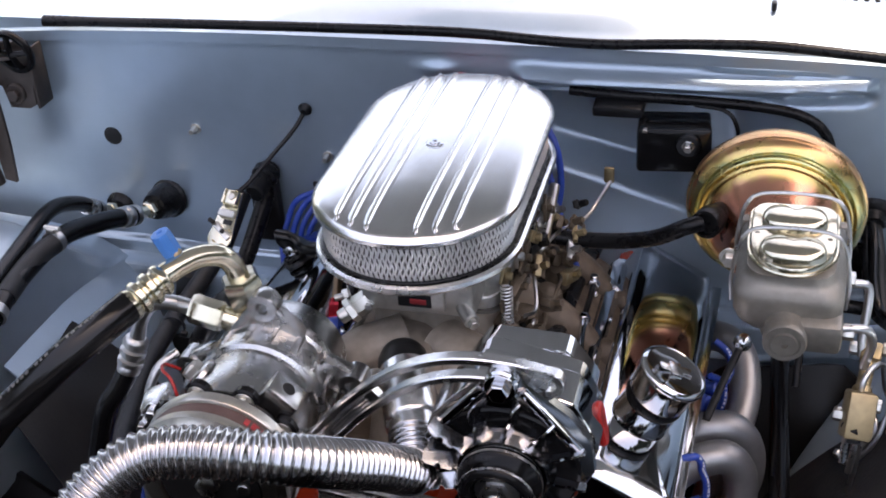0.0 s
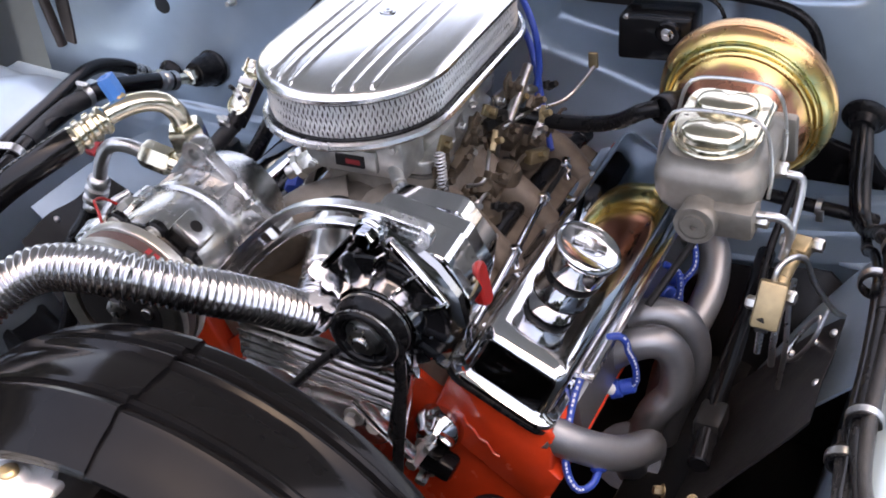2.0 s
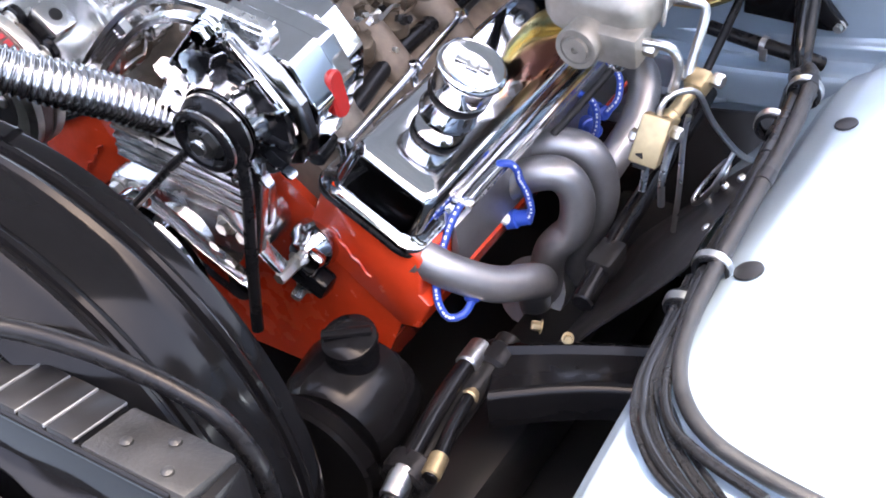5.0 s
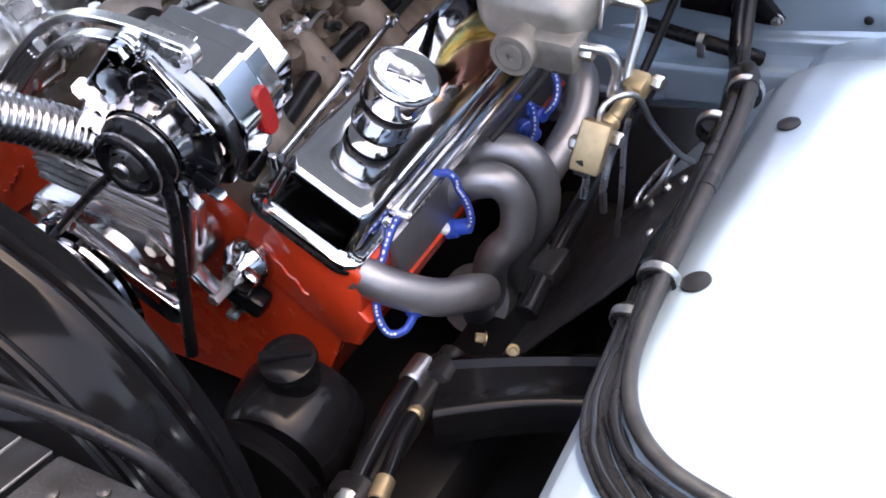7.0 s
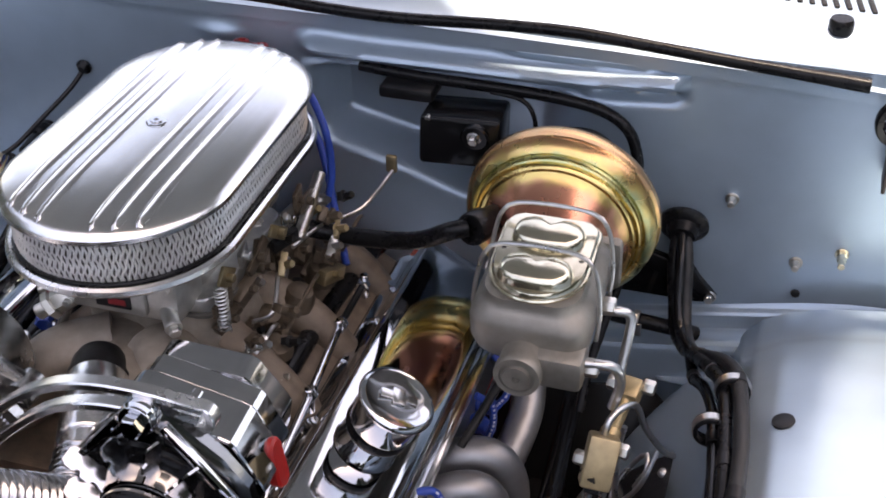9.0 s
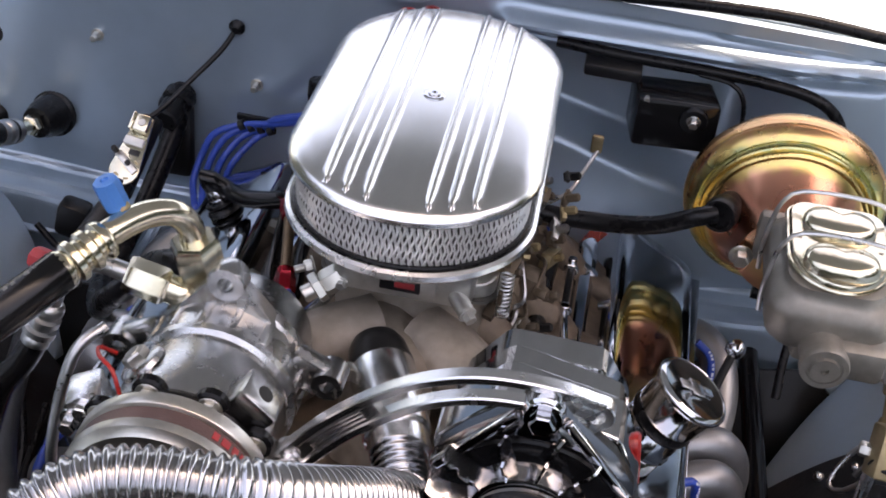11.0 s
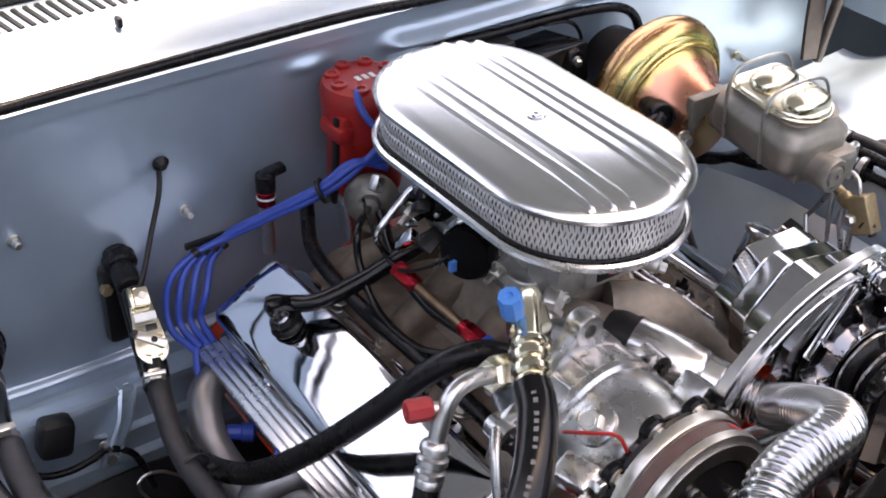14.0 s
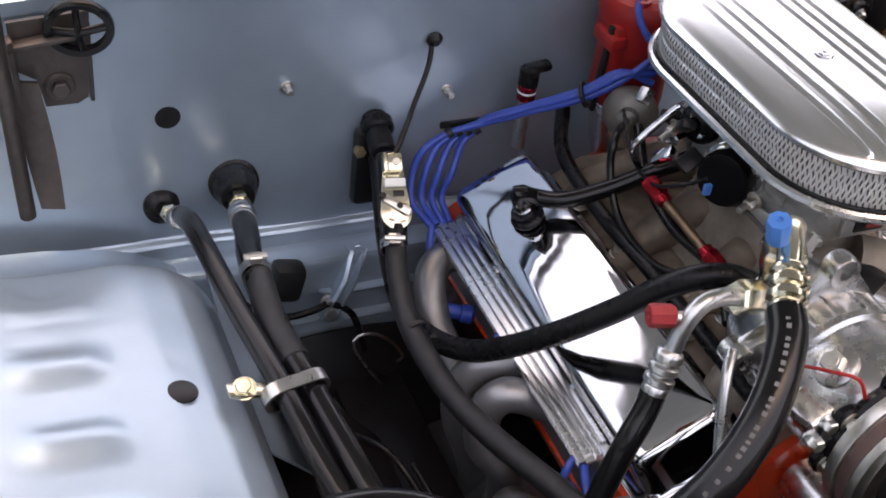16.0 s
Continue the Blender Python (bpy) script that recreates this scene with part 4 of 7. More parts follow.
        rod(b, p + Vector((0, 0.009, 0)), p + Vector((0, -0.0005, 0)), 0.0125, 20)
        part("plate_lobe", b, GLOSS, t)
    b = B()
    lathe(b, [(0.05, 0.836), (0.064, 0.836), (0.066, 0.838), (0.0705, 0.840), (0.071, 0.842), (0.071, 0.8475), (0.0685, 0.8485), (0.0685, 0.8615), (0.071, 0.8625), (0.0718, 0.864), (0.0718, 0.873), (0.066, 0.875), (0.05, 0.875), (0.05, 0.836)], A, 64, cap=False)
    p = part("clutch_pulley", b, ZINC, t, "zinc plated belt pulley")
    b = B()
    lathe(b, [(0.0684, 0.8488), (0.0693, 0.8492), (0.0693, 0.8608), (0.0684, 0.8612)], A, 64)
    band = part("printed_band", b, BELT, p, "dark brown label band")
    for k in range(6):
        a = radians(-118 + 7 * k + (9 if k > 3 else 0))
        b = B()
        box(b, (0.0694, 0, 0.8550), (0.0010, 0.005 + 0.002 * (k % 2), 0.0065), None, 0.0003)
        bmesh.ops.transform(b, matrix=A @ Matrix.Rotation(a + radians(60), 4, "Z"), verts=b.verts)
        part("printed_bar", b, BLUECAP if k > 3 else DARKRED, band)
    b = B()
    lathe(b, [(0.010, 0.838), (0.047, 0.838), (0.048, 0.842), (0.048, 0.846), (0.01, 0.848)], A, 40)
    part("clutch_face", b, SATIN, p)
    for a in (0, 120, 240):
        b = B()
        q = A @ Vector((0.033 * math.cos(radians(a)), 0.033 * math.sin(radians(a)), 0.838))
        rod(b, q, q + Vector((0, -0.004, 0)), 0.006)
        part("rivet", b, STEEL, p)
    b = B()
    nut(b, A @ Vector((0, 0, 0.838)), A @ Vector((0, 0, 0.83)), 0.011)
    part("centre_nut", b, STEEL, p)
    b = B()
    pm = A @ Matrix.Rotation(radians(-132), 4, "Z")
    nut(b, pm @ Vector((0.0625, 0, 0.925)), pm @ Vector((0.0735, 0, 0.925)), 0.0105)
    rod(b, pm @ Vector((0.073, 0, 0.925)), pm @ Vector((0.0745, 0, 0.925)), 0.0062, 16)
    part("filler_plug", b, ZINC, t)


compressor()


# ---- brake booster and master cylinder ----
def brakes():
    c = Vector((0.352, 1.385, 0.764))
    ax = Vector((0.0, -1, -0.10)).normalized()
    m = axis_pose(c, c + ax)
    t = thing("brake_booster", c, "yellow zinc plated brake booster drum on the firewall", "brake booster")
    b = B()
    lathe(b, [(0.03, -0.098), (0.042, -0.095), (0.050, -0.06), (0.056, -0.036), (0.066, -0.026), (0.087, -0.021)], m, 48)
    part("rear_shell", b, SATIN, t, "black rear shell")
    b = B()
    lathe(b, [(0.06, -0.018), (0.086, -0.020), (0.0955, -0.014), (0.0985, -0.008), (0.0992, -0.003), (0.0985, 0.001), (0.0960, 0.003), (0.0950, 0.005), (0.0965, 0.007), (0.0970, 0.009), (0.0958, 0.013), (0.0905, 0.0195), (0.0875, 0.0215), (0.0852, 0.0205), (0.0838, 0.0228), (0.0836, 0.0262), (0.0822, 0.0275), (0.0803, 0.0264), (0.0793, 0.0280), (0.0788, 0.0315), (0.0772, 0.0328), (0.0740, 0.0325), (0.0715, 0.0342), (0.066, 0.042), (0.056, 0.058), (0.049, 0.074), (0.045, 0.090), (0.02, 0.096)], m, 72)
    part("drum", b, GOLD, t, sharp=24)
    b = B()
    va, vb = Vector((0.295, 1.335, 0.781)), Vector((0.2815, 1.296, 0.787))
    vm, vl = axis_pose(va, vb), (vb - va).length
    lathe(b, [(0.010, -0.01), (0.0125, 0.0), (0.013, vl * 0.4), (0.0155, vl * 0.45), (0.0165, vl * 0.6), (0.0165, vl - 0.002), (0.0155, vl), (0.0125, vl), (0.0115, vl - 0.006), (0.003, vl - 0.006)], vm, 28)
    part("check_valve", b, RUBBER, t, "black vacuum check valve")
    for sx in (-1, 1):
        b = B()
        bolt(b, m @ Vector((sx * 0.042, 0, 0.096)), m @ Vector((sx * 0.042, 0, 0.108)), 0.008)
        part("stud_nut", b, ZINC, t)
    k = thing("master_cylinder", (0.373, 1.19, 0.78), "grey cast brake master cylinder with gold lid and wire bails", "master cylinder")
    f = Matrix.Translation((0.373, 1.203, 0.812)) @ Matrix.Rotation(radians(6), 4, "X")
    b = B()
    spec = [(0.060, 0.095, 0.014, -0.052), (0.080, 0.112, 0.018, -0.047), (0.096, 0.124, 0.020, -0.038), (0.1035, 0.129, 0.020, -0.027), (0.1045, 0.130, 0.020, -0.008), (0.102, 0.128, 0.020, -0.001), (0.089, 0.115, 0.022, 0.006), (0.083, 0.109, 0.022, 0.010), (0.083, 0.109, 0.022, 0.018)]
    loft(b, [[f @ Vector((x, y, z)) for x, y in round_rect(w, l, r, 7)] for w, l, r, z in spec])
    part("reservoir", b, DULL_CAST, k, sharp=55)
    b = B()
    end = Vector((0.373, 1.113, 0.770))
    back = f @ Vector((-0.002, 0.10, -0.048))
    bl = (end - back).length
    lathe(b, [(0.012, 0.0), (0.026, 0.0), (0.028, 0.01), (0.022, 0.02), (0.0215, bl - 0.05), (0.0195, bl - 0.045), (0.0195, bl - 0.012), (0.0205, bl - 0.011), (0.0205, bl - 0.004), (0.0195, bl - 0.002), (0.0150, bl - 0.002), (0.0145, bl - 0.0035), (0.012, bl - 0.0035), (0.0115, bl), (0.0035, bl), (0.003, bl - 0.004), (0.001, bl - 0.004)], axis_pose(back, end), 36)
    part("cylinder_bore", b, DULL_CAST, k)
    for nm, q, z, bev in (("outlet_boss", (0.027, -0.060, -0.037), (0.050, 0.036, 0.034), 0.006), ("web", (0.0, 0.0, -0.045), (0.048, 0.12, 0.03), 0.008), ("mounting_flange", (0.0, 0.088, -0.045), (0.11, 0.014, 0.055), 0.005)):
        b = B()
        box(b, f @ Vector(q), z, f.to_3x3().to_4x4(), bev)
        part(nm, b, DULL_CAST, k)
    for y in (-0.052, 0.02):
        b = B()
        yy, zz = (-0.060, -0.037) if y < 0 else (0.012, -0.030)
        nut(b, f @ Vector((0.051, yy, zz)), f @ Vector((0.063, yy, zz)), 0.0082)
        part("outlet_nut", b, ZINC, k)
    b = B()
    spec = [(0.082, 0.108, 0.026, 0.018), (0.0865, 0.112, 0.028, 0.019), (0.0875, 0.113, 0.028, 0.021), (0.0855, 0.111, 0.028, 0.0225), (0.083, 0.109, 0.026, 0.0225), (0.0815, 0.1075, 0.026, 0.0250), (0.079, 0.105, 0.025, 0.0268), (0.071, 0.096, 0.022, 0.0274)]

    def lid_shape(w, l, r):
        """Round towards the front, square with small corners towards the booster."""
        out = [(w / 2 * math.cos(a), -l / 2 + 0.046 + 0.046 * math.sin(a)) for a in np.linspace(math.pi, 2 * math.pi, 17)]
        for cx, a0 in ((w / 2 - r * 0.6, 0), (-w / 2 + r * 0.6, 90)):
            out += [(cx + r * 0.6 * math.cos(radians(a0 + 15 * q)), l / 2 - r * 0.6 + r * 0.6 * math.sin(radians(a0 + 15 * q))) for q in range(7)]
        return out
    loft(b, [[f @ Vector((x, y, z)) for x, y in lid_shape(w, l, r)] for w, l, r, z in spec])
    lid = part("lid", b, PALE_GOLD, k, "gold coloured pressed lid", 24)
    for sy in (-1, 1):
        b = B()
        rings = []
        for w, l, z in ((0.0325, 0.0210, 0.0268), (0.031, 0.0195, 0.032), (0.0285, 0.0175, 0.0355), (0.0250, 0.0150, 0.0370), (0.019, 0.0110, 0.0382), (0.010, 0.0055, 0.0388)):
            row = []
            for q in range(40):
                a = 2 * math.pi * q / 40
                ca, sa = math.cos(a), math.sin(a)
                dent = 0.55 * math.exp(-((a - math.pi / 2) / 0.22) ** 2)
                x, y = w * abs(ca) ** 0.8 * (1 if ca > 0 else -1), l * abs(sa) ** 0.8 * (1 if sa > 0 else -1) * (1 - dent)
                row.append(f @ Vector((x, y + sy * 0.025 - 0.002, z)))
            rings.append(row)
        loft(b, rings)
        part("pressed_dome", b, PALE_GOLD, lid)
    for sx, sy in ((-0.034, 0.0), (0.034, -0.002)):
        b = B()
        rod(b, f @ Vector((sx, sy, 0.0262)), f @ Vector((sx, sy, 0.0274)), 0.0026, 12)
        part("vent_dot", b, PLASTIC, lid, "small dark vent hole")
    for sy in (-0.028, 0.028):
        b = B()
        c = 0.014 if sy < 0 else 0.016
        pts = [(-0.054, sy, -0.036), (-0.0555, sy + c * 0.3, -0.012), (-0.052, sy + c * 0.8, 0.016), (-0.046, sy + c, 0.033), (-0.034, sy + c * 1.2, 0.041), (0, sy + c * 1.3, 0.043), (0.034, sy + c * 1.2, 0.041), (0.046, sy + c, 0.033), (0.052, sy + c * 0.8, 0.016), (0.0555, sy + c * 0.3, -0.012), (0.054, sy, -0.036)]
        tube(b, [f @ Vector(p) for p in pts], 0.0021, 8)
        part("wire_bail", b, STEEL, k)
    # brass valve block, pipes
    v = thing("proportioning_valve", (0.45, 1.15, 0.70), "brass brake proportioning valve block with steel fittings", "brake valve")
    vm = axis_pose((0.4435, 1.109, 0.686), (0.459, 1.206, 0.716))
    b = B()
    lathe(b, [(0.007, 0.03), (0.0095, 0.034), (0.0095, 0.046), (0.007, 0.049), (0.007, 0.078), (0.009, 0.080)], Matrix(), 14)
    box(b, (-0.001, 0, 0.090), (0.020, 0.020, 0.022), None, 0.003)
    bmesh.ops.transform(b, matrix=vm, verts=b.verts)
    box(b, (0.447, 1.118, 0.694), (0.027, 0.026, 0.046), Euler((radians(-30), radians(10), radians(8))).to_matrix().to_4x4(), 0.003)
    part("brass_body", b, BRASS, v)
    for z, sx in ((0.012, 1), (0.03, -1), (0.095, 1), (0.10, -1)):
        b = B()
        nut(b, vm @ Vector((sx * 0.010, 0, z)), vm @ Vector((sx * 0.021, 0, z)), 0.007)
        part("fitting", b, ZINC, v)
    b = B()
    bolt(b, vm @ Vector((0, 0.0, 0.0)), vm @ Vector((0, 0.0, -0.010)), 0.008)
    part("end_plug", b, SATIN, v)
    b = B()
    box(b, (0.4455, 1.1045, 0.686), (0.013, 0.004, 0.026), Euler((radians(-30), radians(10), radians(8))).to_matrix().to_4x4(), 0.001)
    part("switch_body", b, PLASTIC, v, "black pressure switch body")
    b = B()
    rod(b, (0.445, 1.1065, 0.680), (0.445, 1.1005, 0.683), 0.0045, 14)
    part("switch_terminal", b, STEEL, v)
    lines = [
        [(0.424, 1.145, 0.774), (0.438, 1.147, 0.774), (0.449, 1.151, 0.770), (0.454, 1.155, 0.752), (0.449, 1.155, 0.724)],
        [(0.420, 1.214, 0.780), (0.440, 1.218, 0.7795), (0.449, 1.221, 0.775), (0.4505, 1.216, 0.762), (0.448, 1.200, 0.730), (0.449, 1.190, 0.712)],
        [(0.448, 1.130, 0.711), (0.449, 1.133, 0.722), (0.454, 1.143, 0.729), (0.467, 1.168, 0.720), (0.476, 1.190, 0.676), (0.490, 1.220, 0.628), (0.500, 1.235, 0.61)],
        [(0.486, 1.225, 0.622), (0.474, 1.210, 0.588), (0.455, 1.218, 0.553), (0.445, 1.230, 0.545), (0.450, 1.242, 0.558), (0.464, 1.250, 0.581), (0.474, 1.247, 0.594), (0.476, 1.235, 0.585), (0.466, 1.235, 0.56)],
        [(0.440, 1.124, 0.672), (0.439, 1.125, 0.655), (0.438, 1.120, 0.632)],
        [(0.456, 1.152, 0.680), (0.451, 1.150, 0.662), (0.449, 1.140, 0.634), (0.447, 1.145, 0.60)],
        [(0.459, 1.172, 0.690), (0.456, 1.170, 0.664), (0.456, 1.165, 0.605), (0.45, 1.17, 0.55)],
    ]
    for p, r in zip(lines, (0.0046, 0.0046, 0.0030, 0.0026, 0.0036, 0.0036, 0.0028)):
        b = B()
        tube(b, p, r, 10)
        single("brake_pipe", b, STEEL, "thin bent steel brake pipe", "brake pipe", "brake pipes")


brakes()


# ---- fan shroud and radiator ----
def shroud():
    cx, cz = 0.045, 0.545
    t = thing("fan_shroud", (cx, 0.7, cz), "gloss black moulded fan shroud with stepped rim", "fan shroud")
    A = Matrix.Translation((cx, 0, cz)) @ Matrix.Rotation(radians(-90), 4, "X")
    b = B()
    prof = [(0.262, 0.756), (0.272, 0.757), (0.277, 0.754), (0.279, 0.748), (0.2785, 0.738), (0.283, 0.735), (0.286, 0.731), (0.2855, 0.727), (0.282, 0.725), (0.2835, 0.7225), (0.287, 0.720), (0.2885, 0.716), (0.287, 0.712), (0.2855, 0.708), (0.287, 0.700), (0.2885, 0.680), (0.2875, 0.668), (0.291, 0.665), (0.294, 0.661), (0.2935, 0.657), (0.290, 0.655), (0.2905, 0.652), (0.2935, 0.650), (0.2945, 0.646), (0.292, 0.641), (0.288, 0.636), (0.280, 0.618), (0.268, 0.600)]
    back = [(r - 0.005, y) for r, y in prof[::-1]]
    n = 120
    R = [[b.verts.new(A @ Vector((r * math.cos(2 * math.pi * k / n), r * math.sin(2 * math.pi * k / n), y))) for k in range(n)] for r, y in prof + back]
    for p, q in zip(R, R[1:] + R[:1]):
        for k in range(n):
            b.faces.new((p[k], p[(k + 1) % n], q[(k + 1) % n], q[k]))
    part("stepped_rim", b, GLOSS, t)
    b = B()
    R = [[b.verts.new(A @ Vector(((r + 0.004) * math.cos(a), (r + 0.004) * math.sin(a), y))) for a in np.linspace(radians(-84), radians(-196), 60)] for r, y in prof[1:] + [(r - 0.0045, y) for r, y in prof[:0:-1]]]
    for p, q in zip(R, R[1:] + R[:1]):
        for k in range(59):
            b.faces.new((p[k], p[k + 1], q[k + 1], q[k]))
    b.faces.new([p[0] for p in R]), b.faces.new([p[-1] for p in R][::-1])
    part("overlapping_half", b, GLOSS, t)
    b = B()
    tube(b, [(0.016, 0.598, 0.767), (0.055, 0.588, 0.781), (0.105, 0.583, 0.795), (0.152, 0.587, 0.800), (0.190, 0.599, 0.796), (0.222, 0.612, 0.790), (0.262, 0.622, 0.784), (0.301, 0.630, 0.774), (0.330, 0.636, 0.762), (0.355, 0.640, 0.747), (0.380, 0.641, 0.710), (0.385, 0.641, 0.66)], 0.0074, 14)
    single("overflow_hose", b, RUBBER, "black rubber hose lying along the shroud", "hose")
    r = thing("radiator", (0.03, 0.58, 0.4), "black painted radiator top tank with ribbed panel and cap", "radiator")
    b = B()
    box(b, (0.04, 0.592, 0.588), (0.72, 0.048, 0.33), None, 0.008)
    part("tank", b, GLOSS, r)
    tilt = Euler((radians(-12), 0, 0)).to_matrix().to_4x4()
    for k in range(24):
        x = -0.332 + 0.0268 * k
        b = B()
        box(b, (x, 0.590, 0.757), (0.0256, 0.050, 0.012), tilt, 0.002)
        plate = part("ribbed_plate", b, PLASTIC, r)
        b = B()
        box(b, Vector((x + 0.0134, 0.590, 0.7625)), (0.0011 if k % 2 else 0.0017, 0.049, 0.0020 if k % 2 else 0.0028), tilt, 0.0004)
        part("raised_seam", b, SEAM_GREY, plate)
    b = B()
    box(b, (0.347, 0.590, 0.7555), (0.090, 0.050, 0.012), tilt, 0.003)
    plate = part("dusty_end_plate", b, DUSTY, r, "dusty stained end plate")
    for x, y in ((0.326, 0.585), (0.352, 0.602), (0.368, 0.578)):
        b = B()
        lathe(b, [(0.0048, 0.0), (0.0044, 0.0022), (0.002, 0.0032)], Matrix.Translation((x, y, 0.7615 + 0.21 * (0.590 - y))), 14)
        part("rivet", b, DUSTY, plate)
    b = B()
    tube(b, [(-0.34, 0.5665, 0.760), (0.02, 0.5665, 0.760), (0.38, 0.5665, 0.760)], 0.004, 10)
    part("front_lip", b, GLOSS, r)
    b = B()
    sheet(b, 60, 2, lambda u, v: (-0.33 + 0.74 * u, 0.552 + 0.016 * v + 0.004 * math.sin(45 * u) * (1 - v), 0.704 + 0.004 * v), 0.003)
    part("wavy_flange", b, GLOSS, r)
    b = B()
    tube(b, [(0.0, 0.60, 0.75), (-0.005, 0.60, 0.775)], 0.022, 20)
    part("filler_neck", b, POLISHED, r)
    b = B()
    lathe(b, [(0.033, 0), (0.035, 0.002), (0.036, 0.006), (0.034, 0.009), (0.027, 0.010), (0.025, 0.006), (0.015, 0.0065), (0.012, 0.012), (0.008, 0.0125)], Matrix.Translation((-0.008, 0.60, 0.776)), 36)
    for s in (-1, 1):
        box(b, (-0.008 + s * 0.036, 0.60, 0.781), (0.016, 0.024, 0.008), None, 0.003)
    cap = part("pressure_cap", b, CAPZINC, r, "bright pressed radiator cap")
    b = B()
    lathe(b, [(0.0085, 0), (0.0085, 0.004), (0.006, 0.006)], Matrix.Translation((-0.008, 0.60, 0.787)), 16)
    part("cap_rivet", b, BRASS, cap)


shroud()


WORN_INK = material("worn_print", (0.10, 0.10, 0.10), 0.6, 0.0, 0.4)


# ---- hoses, pipes and small parts ----
def hose(name, pts, r, mat, label, category, group="", n=14, cap=True):
    b = B()
    tube(b, pts, r, n, cap=cap)
    return single(name, b, mat, label, category, group)


def cuffs(h, pts, r, mat):
    """Thicker moulded ends of a hose."""
    for a, c in ((pts[0], pts[1]), (pts[-1], pts[-2])):
        b = B()
        d = (Vector(c) - Vector(a)).normalized()
        rod(b, Vector(a) - d * 0.001, Vector(a) + d * 0.022, r * 1.08, 18)
        part("end_cuff", b, mat, h)
    return h


def mirror(pts):
    return [(2 * X0 - x, y, z) for x, y, z in pts]


def corrugated():
    t = thing("radiator_hose", (-0.05, 0.8, 0.83), "bright corrugated stainless radiator hose with polished ends", "radiator hose")
    path = [(0.050, 0.958, 0.735), (0.060, 0.930, 0.733), (0.066, 0.911, 0.736), (0.059, 0.894, 0.751), (0.046, 0.870, 0.774), (0.018, 0.820, 0.816), (-0.018, 0.790, 0.841), (-0.065, 0.783, 0.844), (-0.105, 0.773, 0.842), (-0.133, 0.755, 0.830), (-0.151, 0.728, 0.812), (-0.161, 0.705, 0.789)]
    b = B()
    tube(b, path, lambda s: 0.0184 + 0.0032 * abs(math.cos(math.pi * s / 0.0072)) ** 1.4, 28, step=0.00062)
    part("corrugated_sleeve", b, STAINLESS, t, sharp=40)
    b = B()
    lathe(b, [(0.020, 0), (0.0235, 0.002), (0.0235, 0.03), (0.0225, 0.034), (0.0225, 0.05), (0.0245, 0.054), (0.0245, 0.09), (0.021, 0.095)], axis_pose((-0.1595, 0.7085, 0.793), (-0.172, 0.672, 0.700)), 32)
    part("end_sleeve", b, POLISHED, t)
    w = thing("thermostat_neck", (0.03, 1.0, 0.72), "polished round water neck with a black band", "water neck")
    m = axis_pose((0.018, 1.046, 0.739), (0.056, 0.956, 0.727))
    b = B()
    lathe(b, [(0.022, 0.0), (0.0268, 0.001), (0.0275, 0.003), (0.0275, 0.070), (0.0265, 0.073), (0.0245, 0.075), (0.0245, 0.096), (0.021, 0.099)], m, 44)
    part("neck_tube", b, POLISHED, w)
    b = B()
    lathe(b, [(0.014, -0.030), (0.021, -0.028), (0.0245, -0.020), (0.0258, -0.010), (0.0258, -0.002), (0.0275, -0.002), (0.0275, 0.0015), (0.02, 0.0015)], m, 36)
    part("rear_collar", b, SATIN, w, "dark rubber covered collar")
    b = B()
    box(b, m @ Vector((-0.0285, 0.004, 0.004)), (0.010, 0.014, 0.010), m.to_3x3().to_4x4(), 0.002)
    bolt(b, m @ Vector((-0.033, 0.004, 0.004)), m @ Vector((-0.041, 0.004, 0.004)), 0.005)
    part("band_screw", b, ZINC, w)


corrugated()


def oil_cap():
    m = COVER_R @ Matrix.Translation((-0.006, -0.107, 0.0605))
    t = thing("oil_filler_cap", m.translation, "chromed push-in oil filler cap on the valve cover", "oil cap")
    b = B()
    lathe(b, [(0.030, 0), (0.0285, 0.003), (0.0280, 0.022), (0.024, 0.025)], m, 32)
    part("filler_neck", b, CHROME, t)
    b = B()
    lathe(b, [(0.020, 0.024), (0.0295, 0.0245), (0.0308, 0.029), (0.0295, 0.0335), (0.02, 0.034)], m, 32)
    part("grommet", b, RUBBER, t, "black rubber grommet")
    b = B()
    lathe(b, [(0.026, 0.0335), (0.0300, 0.0350), (0.0308, 0.037), (0.0308, 0.0615), (0.0318, 0.0625), (0.0345, 0.0635), (0.0352, 0.0655), (0.0352, 0.0672), (0.034, 0.069), (0.031, 0.0705), (0.0295, 0.0695), (0.005, 0.0712)], m, 44)
    cap = part("cap", b, CHROME, t)
    b = B()
    box(b, (0, 0, 0.0722), (0.034, 0.009, 0.0016), None, 0.0005)
    box(b, (0, 0, 0.0724), (0.012, 0.017, 0.0018), None, 0.0005)
    bmesh.ops.transform(b, matrix=m @ Matrix.Rotation(radians(20), 4, "Z"), verts=b.verts)
    part("raised_emblem", b, MACHINED, cap)


oil_cap()


def pcv():
    m = COVER_L @ Matrix.Translation((0.004, 0.112, 0.0605))
    t = thing("pcv_valve", m.translation, "chrome breather valve in a black grommet", "breather valve")
    b = B()
    lathe(b, [(0.012, 0), (0.0175, 0.001), (0.0185, 0.004), (0.0165, 0.0075), (0.013, 0.009), (0.016, 0.011), (0.015, 0.014), (0.009, 0.015)], m, 28)
    part("grommet", b, RUBBER, t)
    b = B()
    lathe(b, [(0.009, 0.012), (0.0105, 0.014), (0.0105, 0.024), (0.008, 0.028), (0.006, 0.034)], m, 24)
    part("valve_body", b, CHROME, t)
    a = m @ Vector((0, 0, 0.03))
